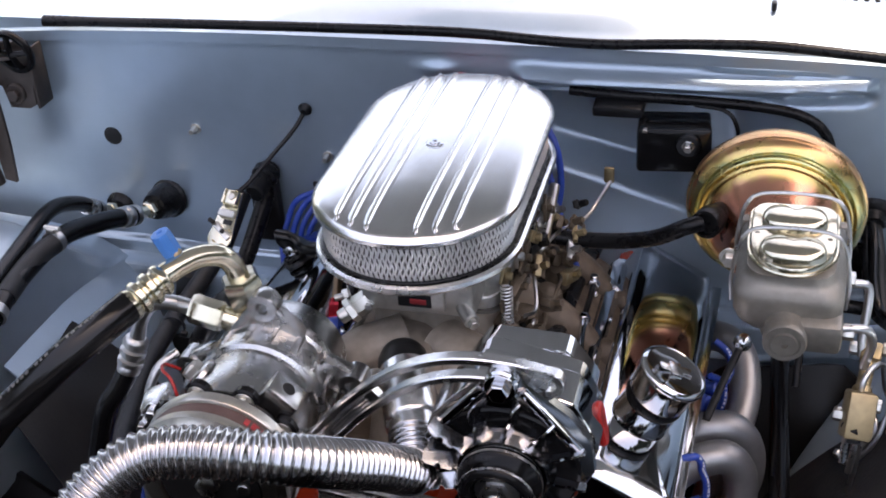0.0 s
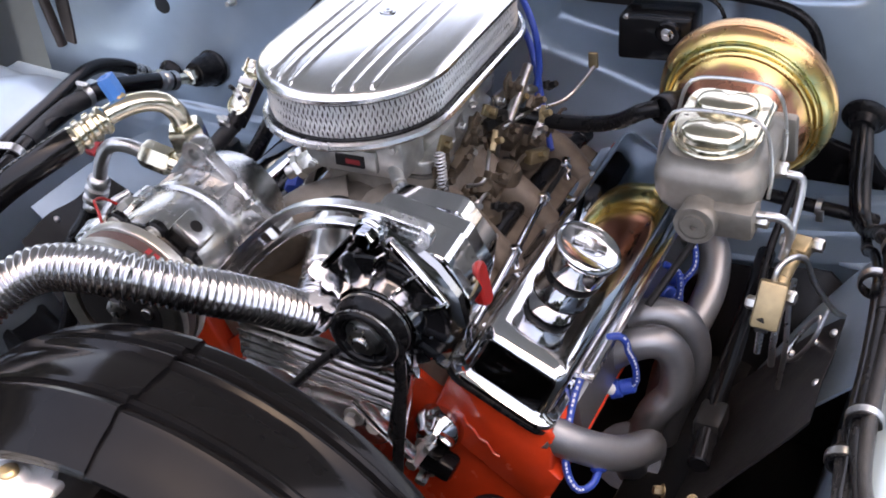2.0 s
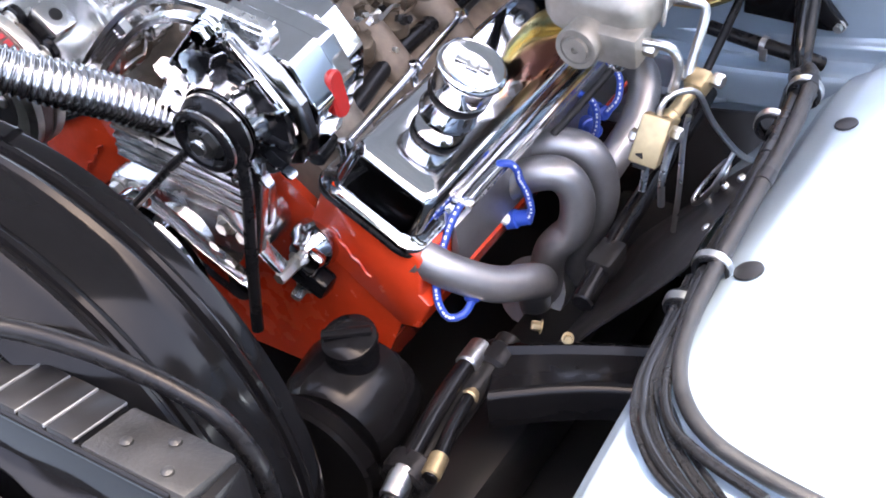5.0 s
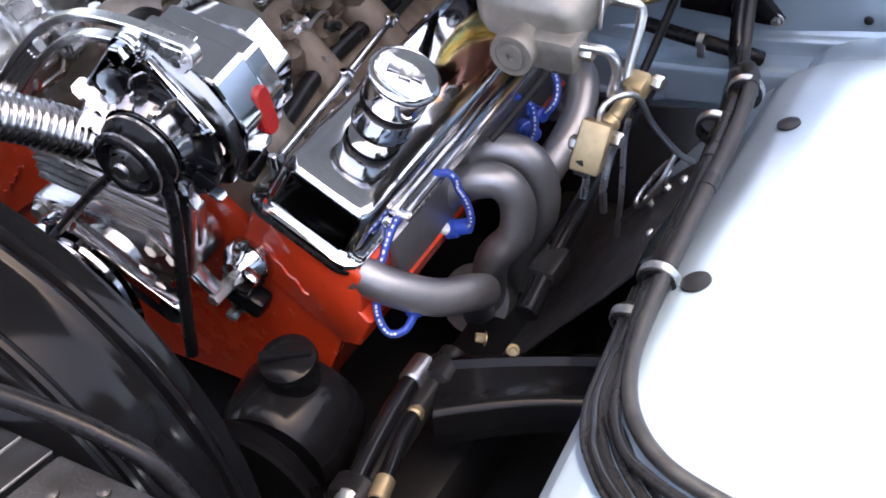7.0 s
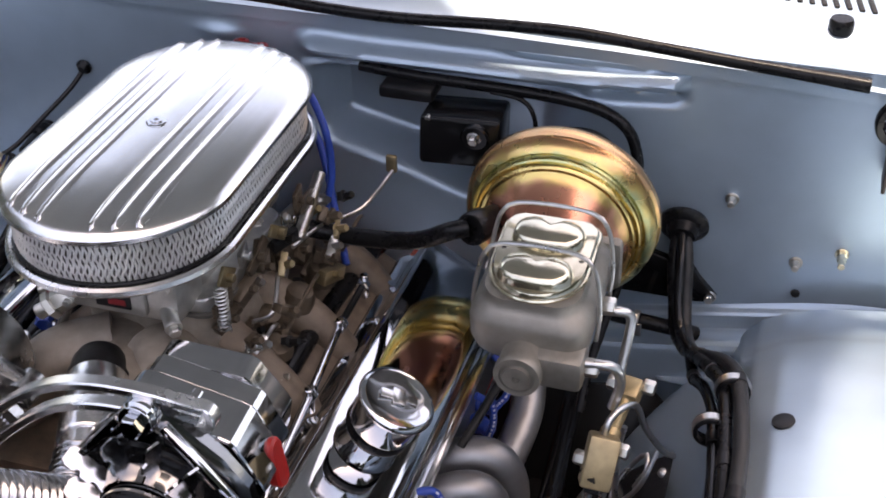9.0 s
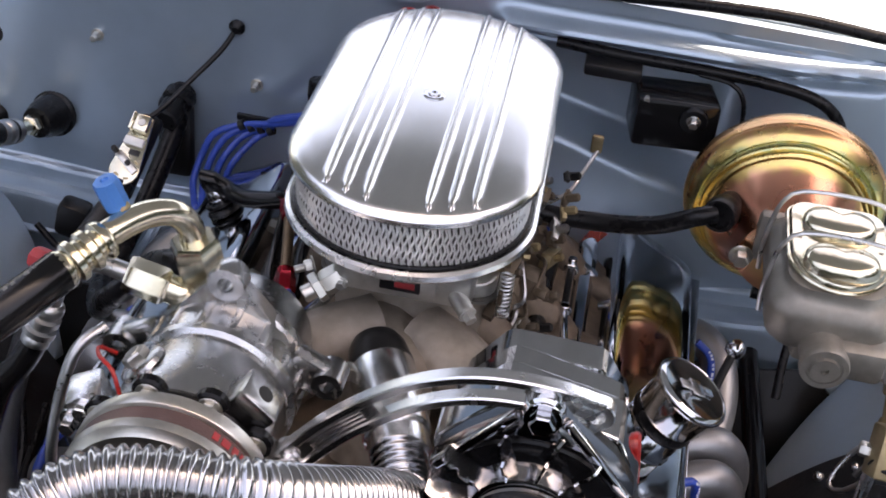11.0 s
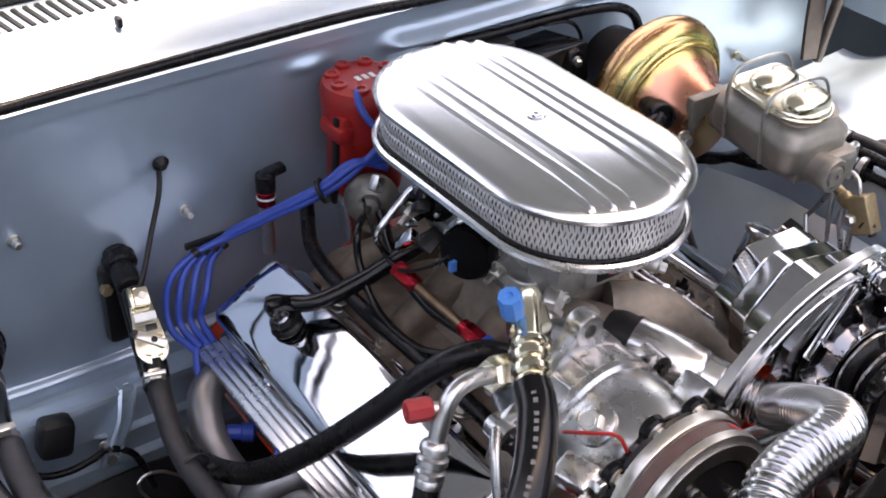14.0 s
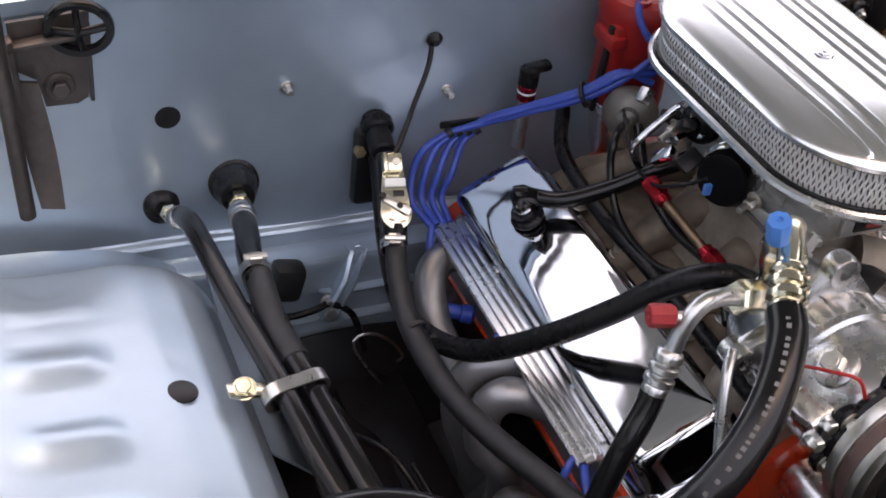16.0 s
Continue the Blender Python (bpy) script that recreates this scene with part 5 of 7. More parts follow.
    hose("breather_hose", [a, m @ Vector((0.002, -0.004, 0.044)), (-0.200, 1.318, 0.702), (-0.175, 1.300, 0.707), (-0.13, 1.290, 0.722), (-0.09, 1.278, 0.745), (-0.055, 1.262, 0.768)], 0.0092, HOSE, "black rubber breather hose from valve cover to carburettor", "hose")


pcv()


# exhaust headers
def headers(s):
    f = (lambda p: p) if s > 0 else mirror
    t = thing("exhaust_header", f([(0.30, 1.2, 0.5)])[0], "grey coated tubular exhaust header", "exhaust header", "exhaust headers")
    for p in ([(0.262, 0.998, 0.578), (0.290, 1.010, 0.558), (0.320, 1.040, 0.530), (0.336, 1.078, 0.510), (0.330, 1.112, 0.480), (0.305, 1.14, 0.44), (0.285, 1.18, 0.36)],
              [(0.258, 1.145, 0.548), (0.290, 1.158, 0.572), (0.322, 1.170, 0.578), (0.340, 1.175, 0.555), (0.340, 1.168, 0.515), (0.315, 1.160, 0.475), (0.29, 1.19, 0.36)],
              [(0.258, 1.195, 0.548), (0.292, 1.205, 0.580), (0.326, 1.214, 0.582), (0.345, 1.218, 0.555), (0.346, 1.218, 0.51), (0.325, 1.215, 0.45), (0.30, 1.23, 0.36)],
              [(0.262, 1.395, 0.565), (0.298, 1.388, 0.580), (0.326, 1.365, 0.575), (0.336, 1.325, 0.550), (0.328, 1.275, 0.522), (0.31, 1.245, 0.48), (0.29, 1.24, 0.36)]):
        b = B()
        tube(b, f(p), 0.0185, 20)
        part("pipe", b, HEADER, t)
    for y in (1.012, 1.17, 1.395):
        b = B()
        q = f([(0.259, y, 0.560)])[0]
        box(b, q, (0.008, 0.052 if y != 1.17 else 0.12, 0.045), Euler((0, radians(-20 * s), 0)).to_matrix().to_4x4(), 0.006)
        part("flange", b, HEADER, t)
    b = B()
    prism(b, [(X0 + s * x, z) for x, z in ((0.2575, 0.594), (0.2615, 0.5905), (0.2655, 0.545), (0.2615, 0.536), (0.2535, 0.536))], 0.412, Matrix.Translation((0, 1.449, 0)) @ Matrix.Rotation(radians(90), 4, "X"), 0.001)
    part("flange_plate", b, HEADER, t)
    for y, z in ((1.035, 0.575), (1.11, 0.56), (1.235, 0.575), (1.36, 0.565)):
        b = B()
        q = Vector(f([(0.261, y, z)])[0])
        bolt(b, q, q + Vector((s * 0.010, 0, 0.003)), 0.0062)
        part("flange_bolt", b, ZINC, t)
    b = B()
    tube(b, f([(0.285, 1.17, 0.40), (0.28, 1.25, 0.34), (0.27, 1.42, 0.25)]), 0.04, 20)
    part("collector", b, HEADER, t)


headers(1)
headers(-1)


# spark leads
def boot(at, to):
    m = axis_pose(at, to)
    L = (Vector(to) - Vector(at)).length
    b = B()
    lathe(b, [(0.006, 0), (0.0085, 0.002), (0.0085, L * 0.55), (0.0105, L * 0.6), (0.0105, L), (0.005, L + 0.003)], m, 16)
    return b


def lead(pts, boot_at=None, plug=None, printed=True):
    t = thing("spark_plug_lead", pts[0], "blue silicone spark plug lead with white print" if printed else "blue silicone spark plug lead", "spark lead", "spark leads")
    b = B()
    tube(b, pts, 0.0041, 10)
    part("lead", b, WIRE_BLUE, t)
    if boot_at:
        part("boot", boot(*boot_at), WIRE_BLUE, t)
    line = spline(pts, 0.0012)
    d = B()
    side = Vector((0.3, -0.6, 0.75)).normalized()
    k = 12
    rng = random.Random(int(1000 * pts[0][1]))
    while printed and k < len(line) - 6 and k < 110:
        run = rng.choice((2, 2, 3))
        a, c = line[k], line[k + run]
        dr = (c - a).normalized()
        o = (side - dr * side.dot(dr)).normalized()
        w = dr.cross(o) * 0.0011
        q = [a + o * 0.0043 + w, a + o * 0.0043 - w, c + o * 0.0043 - w, c + o * 0.0043 + w]
        vs = [d.verts.new(p) for p in q] + [d.verts.new(p - o * 0.0006) for p in q]
        d.faces.new(vs[:4]), d.faces.new(vs[4:][::-1])
        for i in range(4):
            d.faces.new((vs[i], vs[(i + 1) % 4], vs[4 + (i + 1) % 4], vs[4 + i]))
        k += run + rng.choice((1, 1, 2, 3))
    if printed:
        part("print", d, WHITE_INK, t)
    else:
        d.free()
    if plug:
        b = B()
        rod(b, plug[0], plug[1], 0.0065, 12)
        nut(b, plug[0], Vector(plug[0]).lerp(Vector(plug[1]), 0.35), 0.011)
        single("spark_plug", b, WHITE, "white ceramic spark plug in the cylinder head", "spark plug", "spark plugs")


lead([(0.277, 1.066, 0.607), (0.277, 1.040, 0.596), (0.279, 1.015, 0.576), (0.282, 0.997, 0.552), (0.287, 0.990, 0.532), (0.297, 0.990, 0.517), (0.307, 1.002, 0.516), (0.311, 1.015, 0.528)], ((0.311, 1.012, 0.526), (0.300, 1.040, 0.545)))
lead([(0.284, 1.116, 0.614), (0.296, 1.120, 0.616), (0.302, 1.124, 0.606), (0.303, 1.126, 0.594), (0.308, 1.131, 0.574), (0.308, 1.137, 0.548), (0.302, 1.140, 0.532)], ((0.305, 1.142, 0.536), (0.280, 1.134, 0.528)), ((0.262, 1.115, 0.552), (0.284, 1.130, 0.532)))
lead([(0.298, 1.262, 0.614), (0.312, 1.268, 0.602), (0.314, 1.272, 0.575), (0.308, 1.275, 0.55)], ((0.310, 1.28, 0.555), (0.288, 1.295, 0.55)))
lead([(0.298, 1.330, 0.614), (0.314, 1.325, 0.602), (0.318, 1.315, 0.58), (0.306, 1.31, 0.56)], ((0.306, 1.31, 0.56), (0.282, 1.32, 0.552)))
for p, bt in (([(-0.268, 1.415, 0.607), (-0.277, 1.395, 0.590), (-0.281, 1.365, 0.567), (-0.276, 1.335, 0.545)], ((-0.276, 1.338, 0.548), (-0.250, 1.325, 0.545))),
              ([(-0.262, 1.235, 0.600), (-0.276, 1.225, 0.592), (-0.281, 1.222, 0.565), (-0.268, 1.235, 0.545)], ((-0.272, 1.23, 0.552), (-0.248, 1.245, 0.542))),
              ([(-0.262, 1.060, 0.600), (-0.276, 1.052, 0.590), (-0.282, 1.045, 0.555), (-0.270, 1.06, 0.527)], ((-0.274, 1.056, 0.533), (-0.252, 1.075, 0.535))),
              ([(-0.262, 1.045, 0.600), (-0.272, 1.015, 0.588), (-0.272, 0.985, 0.545), (-0.258, 0.98, 0.49)], None)):
    lead(p, bt, None, False)
COMB = Vector((-0.217, 1.474, 0.690))
lead([(-0.052, 1.425, 0.858), (-0.058, 1.412, 0.850), (-0.054, 1.400, 0.835), (-0.040, 1.388, 0.820), (-0.02, 1.375, 0.81)], None, None, False)
for i in range(4):
    o = Vector((0.011 * i - 0.016, -0.002, -0.002))
    d = Vector((0, 0.006 * (i % 2), 0.007 * (i // 2)))
    lead([Vector((-0.04, 1.385, 0.815 - 0.012 * i)), Vector((-0.075, 1.392, 0.783)) + d, Vector((-0.108, 1.405, 0.758)) + d, Vector((-0.155, 1.438, 0.726)) + d * 0.7, Vector((-0.195, 1.462, 0.702)) + d * 0.5, COMB + o,
          COMB + o + Vector((-0.030 + 0.004 * i, -0.004, -0.014)), Vector((-0.276 + 0.013 * i, 1.464 - 0.006 * i, 0.650)), Vector((-0.282 + 0.012 * i, 1.446, 0.620)), Vector((-0.270 + 0.008 * i, 1.415, 0.606))], None, None, False)
b = B()
for i in range(4):
    ring_band(b, Matrix.Translation(COMB + Vector((0.011 * i - 0.016, -0.002, -0.002))) @ Matrix.Rotation(radians(60), 4, "Y"), 0.0042, 0.008, 0.0022, 14)
box(b, COMB + Vector((0, 0.006, 0.004)), (0.05, 0.005, 0.008), None, 0.0015)
single("lead_separator", b, PLASTIC, "black plastic separator holding the blue leads", "lead separator")
b = B()
ring_band(b, axis_pose((-0.108, 1.408, 0.760), (-0.155, 1.440, 0.728)), 0.0125, 0.006, 0.0022, 20)
single("cable_tie", b, PLASTIC, "black cable tie round the blue leads", "cable tie")
for p in ([(0.035, 1.43, 0.855), (0.075, 1.40, 0.86), (0.105, 1.375, 0.83), (0.112, 1.37, 0.78), (0.105, 1.36, 0.735)],
          [(0.04, 1.44, 0.82), (0.08, 1.41, 0.80), (0.10, 1.39, 0.76), (0.115, 1.37, 0.72), (0.135, 1.34, 0.69)]):
    lead([Vector(q) for q in p], None, None, False)


# distributor
def distributor():
    c = Vector((-0.028, 1.452, 0))
    t = thing("distributor", (c.x, c.y, 0.68), "red moulded distributor cap and coil cover behind the carburettor", "distributor")
    b = B()
    lathe(b, [(0.02, 0.63), (0.03, 0.66), (0.034, 0.69), (0.036, 0.70), (0.038, 0.72), (0.034, 0.725)], Matrix.Translation(c), 32)
    part("housing", b, MACHINED, t)
    b = B()
    lathe(b, [(0.036, 0.722), (0.042, 0.724), (0.043, 0.732), (0.041, 0.79), (0.045, 0.796), (0.047, 0.805), (0.0465, 0.825), (0.048, 0.832), (0.0485, 0.846), (0.045, 0.854), (0.036, 0.858), (0.028, 0.856), (0.010, 0.859)], Matrix.Translation(c), 40)
    cap = part("cap", b, REDCAP, t)
    for k in range(8):
        a = radians(45 * k + 10)
        b = B()
        q = c + Vector((0.034 * math.cos(a), 0.034 * math.sin(a), 0.855))
        lathe(b, [(0.0085, 0), (0.0092, 0.002), (0.0085, 0.005), (0.005, 0.0055), (0.004, 0.003)], Matrix.Translation(q), 16)
        part("terminal_tower", b, REDCAP, cap)
    b = B()
    box(b, c + Vector((-0.036, -0.014, 0.78)), (0.02, 0.035, 0.10), None, 0.006)
    box(b, c + Vector((-0.042, -0.014, 0.81)), (0.022, 0.045, 0.018), None, 0.005)
    part("latch_shoulder", b, REDCAP, t)
    for k in range(3):
        b = B()
        box(b, c + Vector((-0.010 + 0.009 * k, -0.006, 0.8592)), (0.0055, 0.011, 0.0012), None, 0.0004)
        part("printed_bar", b, WHITE_INK, cap)
    b = B()
    box(b, c + Vector((-0.049, -0.020, 0.775)), (0.006, 0.010, 0.105), Euler((0, radians(4), 0)).to_matrix().to_4x4(), 0.002)
    part("clip_strap", b, PLASTIC, t, "black strap down the cap's side")
    v = thing("vacuum_advance", (-0.088, 1.36, 0.76), "round plated vacuum advance can", "vacuum can")
    m = axis_pose((-0.045, 1.405, 0.735), (-0.080, 1.362, 0.746))
    b = B()
    lathe(b, [(0.012, 0), (0.026, 0.004), (0.0305, 0.010), (0.0315, 0.014), (0.0305, 0.018), (0.024, 0.026), (0.012, 0.030), (0.0105, 0.036), (0.011, 0.042), (0.006, 0.046)], m, 36)
    part("can", b, DULL_CAST, v)
    hose("vacuum_hose", [m @ Vector((0, 0, 0.044)), (-0.118, 1.318, 0.765), (-0.128, 1.30, 0.735), (-0.130, 1.26, 0.70), (-0.122, 1.20, 0.69), (-0.10, 1.16, 0.70), (-0.08, 1.14, 0.715)], 0.0042, HOSE, "thin black vacuum hose", "hose", n=10)


distributor()


def sensor():
    t = thing("oil_pressure_sender", (-0.145, 1.466, 0.70), "black capped sender with a red band on a steel stem", "sender")
    b = B()
    rod(b, (-0.147, 1.466, 0.66), (-0.147, 1.466, 0.726), 0.0075)
    part("stem", b, STEEL, t)
    b = B()
    rod(b, (-0.147, 1.466, 0.724), (-0.147, 1.466, 0.744), 0.0105, 20)
    part("collar", b, RED_ANOD, t, "red metal collar")
    b = B()
    rod(b, (-0.147, 1.466, 0.734), (-0.147, 1.466, 0.737), 0.0109, 20)
    part("printed_band", b, WHITE_INK, t)
    b = B()
    rod(b, (-0.147, 1.466, 0.742), (-0.146, 1.467, 0.764), 0.0115, 18)
    box(b, (-0.136, 1.470, 0.762), (0.032, 0.016, 0.010), Euler((0, radians(-8), 0)).to_matrix().to_4x4(), 0.004)
    part("cap", b, RUBBER, t)


sensor()


def fuel_line():
    t = thing("fuel_line", (-0.105, 1.19, 0.74), "steel fuel line with red anodised end fittings", "fuel line")
    a, c = Vector((-0.116, 1.250, 0.756)), Vector((-0.090, 1.138, 0.724))
    b = B()
    rod(b, a.lerp(c, 0.1), a.lerp(c, 0.9), 0.0052, 16)
    part("tube", b, COPPER, t)
    for p, q in ((a, a.lerp(c, 0.2)), (c, c.lerp(a, 0.18))):
        b = B()
        nut(b, p, q, 0.0098)
        rod(b, p, q + (q - p) * 0.3, 0.0082, 16)
        part("fitting", b, RED_ANOD, t)
    b = B()
    nut(b, c + Vector((0.004, -0.014, -0.004)), c, 0.0105)
    part("fitting", b, WIRE_BLUE, t, "blue anodised nut")
    hose("fuel_pipe", [c, c + Vector((0.02, -0.02, -0.004)), (-0.05, 1.105, 0.748), (-0.035, 1.100, 0.775), (-0.02, 1.105, 0.792)], 0.0052, CHROME, "chromed fuel pipe into the carburettor", "pipe")
    b = B()
    nut(b, (-0.046, 1.094, 0.776), (-0.028, 1.104, 0.786), 0.0115)
    nut(b, (-0.052, 1.090, 0.772), (-0.046, 1.094, 0.776), 0.0135)
    rod(b, (-0.060, 1.085, 0.768), (-0.02, 1.108, 0.79), 0.0075)
    single("fuel_inlet_fitting", b, ZINC, "plated fuel inlet fitting on the carburettor", "fitting")
    # chrome kickdown pipe and electric choke
    hose("vent_tube", [(-0.062, 1.285, 0.818), (-0.073, 1.290, 0.811), (-0.108, 1.290, 0.779), (-0.113, 1.290, 0.767), (-0.107, 1.292, 0.754), (-0.094, 1.295, 0.735)], 0.0038, CHROME, "bent chromed vent tube", "pipe", n=10)
    k = thing("electric_choke", (-0.07, 1.2, 0.785), "black round electric choke housing with a plated ring", "choke")
    m = axis_pose((-0.045, 1.205, 0.788), (-0.085, 1.185, 0.793))
    b = B()
    lathe(b, [(0.03, 0), (0.033, 0.003), (0.033, 0.016), (0.03, 0.018)], m, 32)
    part("ring", b, CHROME, k)
    b = B()
    lathe(b, [(0.028, 0.017), (0.0285, 0.032), (0.026, 0.037), (0.01, 0.038)], m, 32)
    part("cap", b, GLOSS, k)
    for a in (40, 160, 280):
        b = B()
        q = m @ Vector((0.029 * math.cos(radians(a)), 0.029 * math.sin(radians(a)), 0.018))
        rod(b, q, q + (m.to_3x3() @ Vector((0, 0, 0.006))), 0.004, 10)
        part("screw", b, ZINC, k)
    b = B()
    box(b, m @ Vector((-0.008, -0.012, 0.043)), (0.008, 0.005, 0.012), None, 0.001)
    part("terminal", b, BLUECAP, k, "blue wire terminal")
    j = thing("throttle_linkage", (-0.08, 1.26, 0.80), "plated throttle brackets beside the air cleaner", "linkage")
    rng = random.Random(11)
    for i in range(10):
        b = B()
        q = Vector((-0.045 - rng.uniform(0, 0.055), 1.22 + rng.uniform(0, 0.09), 0.775 + rng.uniform(0, 0.05)))
        box(b, q, (rng.uniform(0.006, 0.02), rng.uniform(0.004, 0.03), rng.uniform(0.008, 0.022)), Euler((rng.uniform(-1, 1), rng.uniform(-1, 1), rng.uniform(-1, 1))).to_matrix().to_4x4(), 0.0012)
        part("bracket_plate", b, (STEEL, SATIN, CHROME, PALE_GOLD)[i % 4], j)
    for i in range(7):
        b = B()
        q = Vector((-0.03 - rng.uniform(0, 0.07), 1.03 + rng.uniform(0, 0.15), 0.70 + rng.uniform(0, 0.04)))
        bolt(b, q - Vector((0, 0, 0.03)), q, 0.008)
        single("manifold_bolt", b, ZINC, "plated bolt on the intake manifold", "bolt", "manifold bolts")


fuel_line()


# air conditioning pipes and hoses
def ac_lines():
    t = thing("ac_suction_fitting", (-0.13, 1.02, 0.83), "plated suction pipe bend with crimped ferrule", "pipe fitting")
    b = B()
    nut(b, (-0.126, 1.027, 0.815), (-0.132, 1.023, 0.850), 0.020)
    rod(b, (-0.124, 1.028, 0.795), (-0.126, 1.027, 0.818), 0.016, 20)
    part("union_nut", b, PALE_GOLD, t)
    b = B()
    tube(b, [(-0.132, 1.023, 0.845), (-0.134, 1.021, 0.862), (-0.142, 1.012, 0.878), (-0.157, 0.996, 0.884), (-0.172, 0.975, 0.882), (-0.186, 0.955, 0.875)], 0.0105, 18)
    part("bent_pipe", b, PALE_GOLD, t)
    b = B()
    a, c = Vector((-0.176, 0.968, 0.879)), Vector((-0.201, 0.930, 0.864))
    lathe(b, [(0.0115, 0), (0.0145, 0.002), (0.0158, 0.005), (0.0158, 0.008), (0.0130, 0.0105), (0.0130, 0.013), (0.0165, 0.0155), (0.0165, 0.0205), (0.0130, 0.023), (0.0130, 0.0255), (0.0165, 0.028), (0.0165, 0.033), (0.0132, 0.0355), (0.0155, 0.040), (0.0150, 0.046)], axis_pose(a, c), 20)
    part("ferrule", b, PALE_GOLD, t)
    b = B()
    rod(b, (-0.165, 0.985, 0.880), (-0.178, 0.989, 0.898), 0.0065)
    st = part("service_port", b, BRASS, t)
    b = B()
    lathe(b, [(0.008, 0), (0.0096, 0.002), (0.0100, 0.022), (0.0092, 0.025), (0.0035, 0.0255), (0.0025, 0.0235)], axis_pose((-0.1765, 0.989, 0.890), (-0.186, 0.985, 0.918)), 8)
    part("dust_cap", b, BLUECAP, st, "blue plastic dust cap", 25)
    big = [(-0.198, 0.935, 0.866), (-0.210, 0.912, 0.860), (-0.238, 0.880, 0.842), (-0.267, 0.860, 0.818), (-0.297, 0.850, 0.790), (-0.329, 0.853, 0.754), (-0.366, 0.861, 0.730), (-0.411, 0.883, 0.714), (-0.442, 0.909, 0.716), (-0.470, 0.935, 0.728), (-0.52, 0.95, 0.735), (-0.60, 0.945, 0.735)]
    h = hose("ac_suction_hose", big, 0.0155, HOSE, "thick black air conditioning hose with faint white print", "hose", n=18)
    line = spline(big, 0.0012)
    d = B()
    rng = random.Random(3)
    k = 14
    while k < len(line) - 120:
        run = rng.choice((2, 3, 3))
        a, c = line[k], line[k + run]
        dr = (c - a).normalized()
        side = Vector((-0.5, -0.45, 0.75))
        o = (side - dr * side.dot(dr)).normalized()
        w = dr.cross(o) * 0.0018
        q = [a + o * 0.0157 + w, a + o * 0.0157 - w, c + o * 0.0157 - w, c + o * 0.0157 + w]
        vs = [d.verts.new(p) for p in q] + [d.verts.new(p - o * 0.0006) for p in q]
        d.faces.new(vs[:4]), d.faces.new(vs[4:][::-1])
        for i in range(4):
            d.faces.new((vs[i], vs[(i + 1) % 4], vs[4 + (i + 1) % 4], vs[4 + i]))
        k += run + rng.choice((2, 2, 3, 6))
    part("print", d, WORN_INK, h, "worn white print")
    t = thing("ac_discharge_fitting", (-0.2, 1.01, 0.81), "plated discharge pipe bend with crimped ferrule", "pipe fitting")
    b = B()
    nut(b, (-0.150, 1.014, 0.805), (-0.182, 1.010, 0.816), 0.015)
    rod(b, (-0.135, 1.016, 0.800), (-0.152, 1.014, 0.806), 0.012)
    part("union_nut", b, PALE_GOLD, t)
    b = B()
    tube(b, [(-0.178, 1.010, 0.815), (-0.200, 1.007, 0.822), (-0.219, 1.004, 0.820), (-0.232, 1.001, 0.804), (-0.240, 0.998, 0.780), (-0.246, 0.995, 0.765)], 0.0078, 16)
    part("bent_pipe", b, STEEL, t)
    b = B()
    lathe(b, [(0.009, 0), (0.0115, 0.002), (0.0126, 0.005), (0.0126, 0.009), (0.0102, 0.011), (0.0102, 0.013), (0.0132, 0.015), (0.0132, 0.020), (0.0102, 0.022), (0.0102, 0.024), (0.0132, 0.026), (0.0132, 0.031), (0.0104, 0.033), (0.0118, 0.036), (0.0115, 0.040)], axis_pose((-0.240, 0.999, 0.782), (-0.253, 0.990, 0.745)), 20)
    part("ferrule", b, STEEL, t)
    b = B()
    rod(b, (-0.228, 1.003, 0.808), (-0.243, 1.010, 0.809), 0.006)
    st = part("service_port", b, ZINC, t)
    b = B()
    lathe(b, [(0.0085, 0), (0.0100, 0.002), (0.0102, 0.019), (0.0092, 0.022), (0.0035, 0.0225), (0.0025, 0.0205)], axis_pose((-0.238, 1.009, 0.809), (-0.265, 1.016, 0.810)), 8)
    part("dust_cap", b, DARKRED, st, "dark red plastic dust cap", 25)
    hose("ac_discharge_hose", [(-0.252, 0.991, 0.748), (-0.262, 0.984, 0.728), (-0.278, 0.976, 0.705), (-0.292, 0.972, 0.662), (-0.31, 0.965, 0.60), (-0.34, 0.94, 0.53), (-0.38, 0.88, 0.48)], 0.0112, HOSE, "black air conditioning discharge hose", "hose", n=16)
    hose("clutch_wire", [(-0.16, 0.935, 0.80), (-0.168, 0.925, 0.812), (-0.16, 0.905, 0.822), (-0.145, 0.892, 0.822), (-0.138, 0.886, 0.806)], 0.0016, REDCAP, "thin red clutch wire", "wire", n=8)
    hose("grey_tube", [(-0.19, 0.985, 0.78), (-0.205, 0.965, 0.77), (-0.213, 0.945, 0.735), (-0.215, 0.925, 0.68), (-0.205, 0.915, 0.60), (-0.19, 0.92, 0.52)], 0.0048, STEEL, "grey tube hanging beside the compressor", "tube", n=10)
    b = B()
    box(b, (-0.170, 0.905, 0.782), (0.026, 0.034, 0.022), Euler((0, radians(-20), radians(15))).to_matrix().to_4x4(), 0.004)
    bolt(b, (-0.166, 0.889, 0.786), (-0.166, 0.879, 0.786), 0.0065)
    bolt(b, (-0.176, 0.889, 0.772), (-0.176, 0.876, 0.772), 0.0065)
    single("compressor_bracket", b, MACHINED, "machined aluminium bracket block at the compressor", "bracket")


ac_lines()


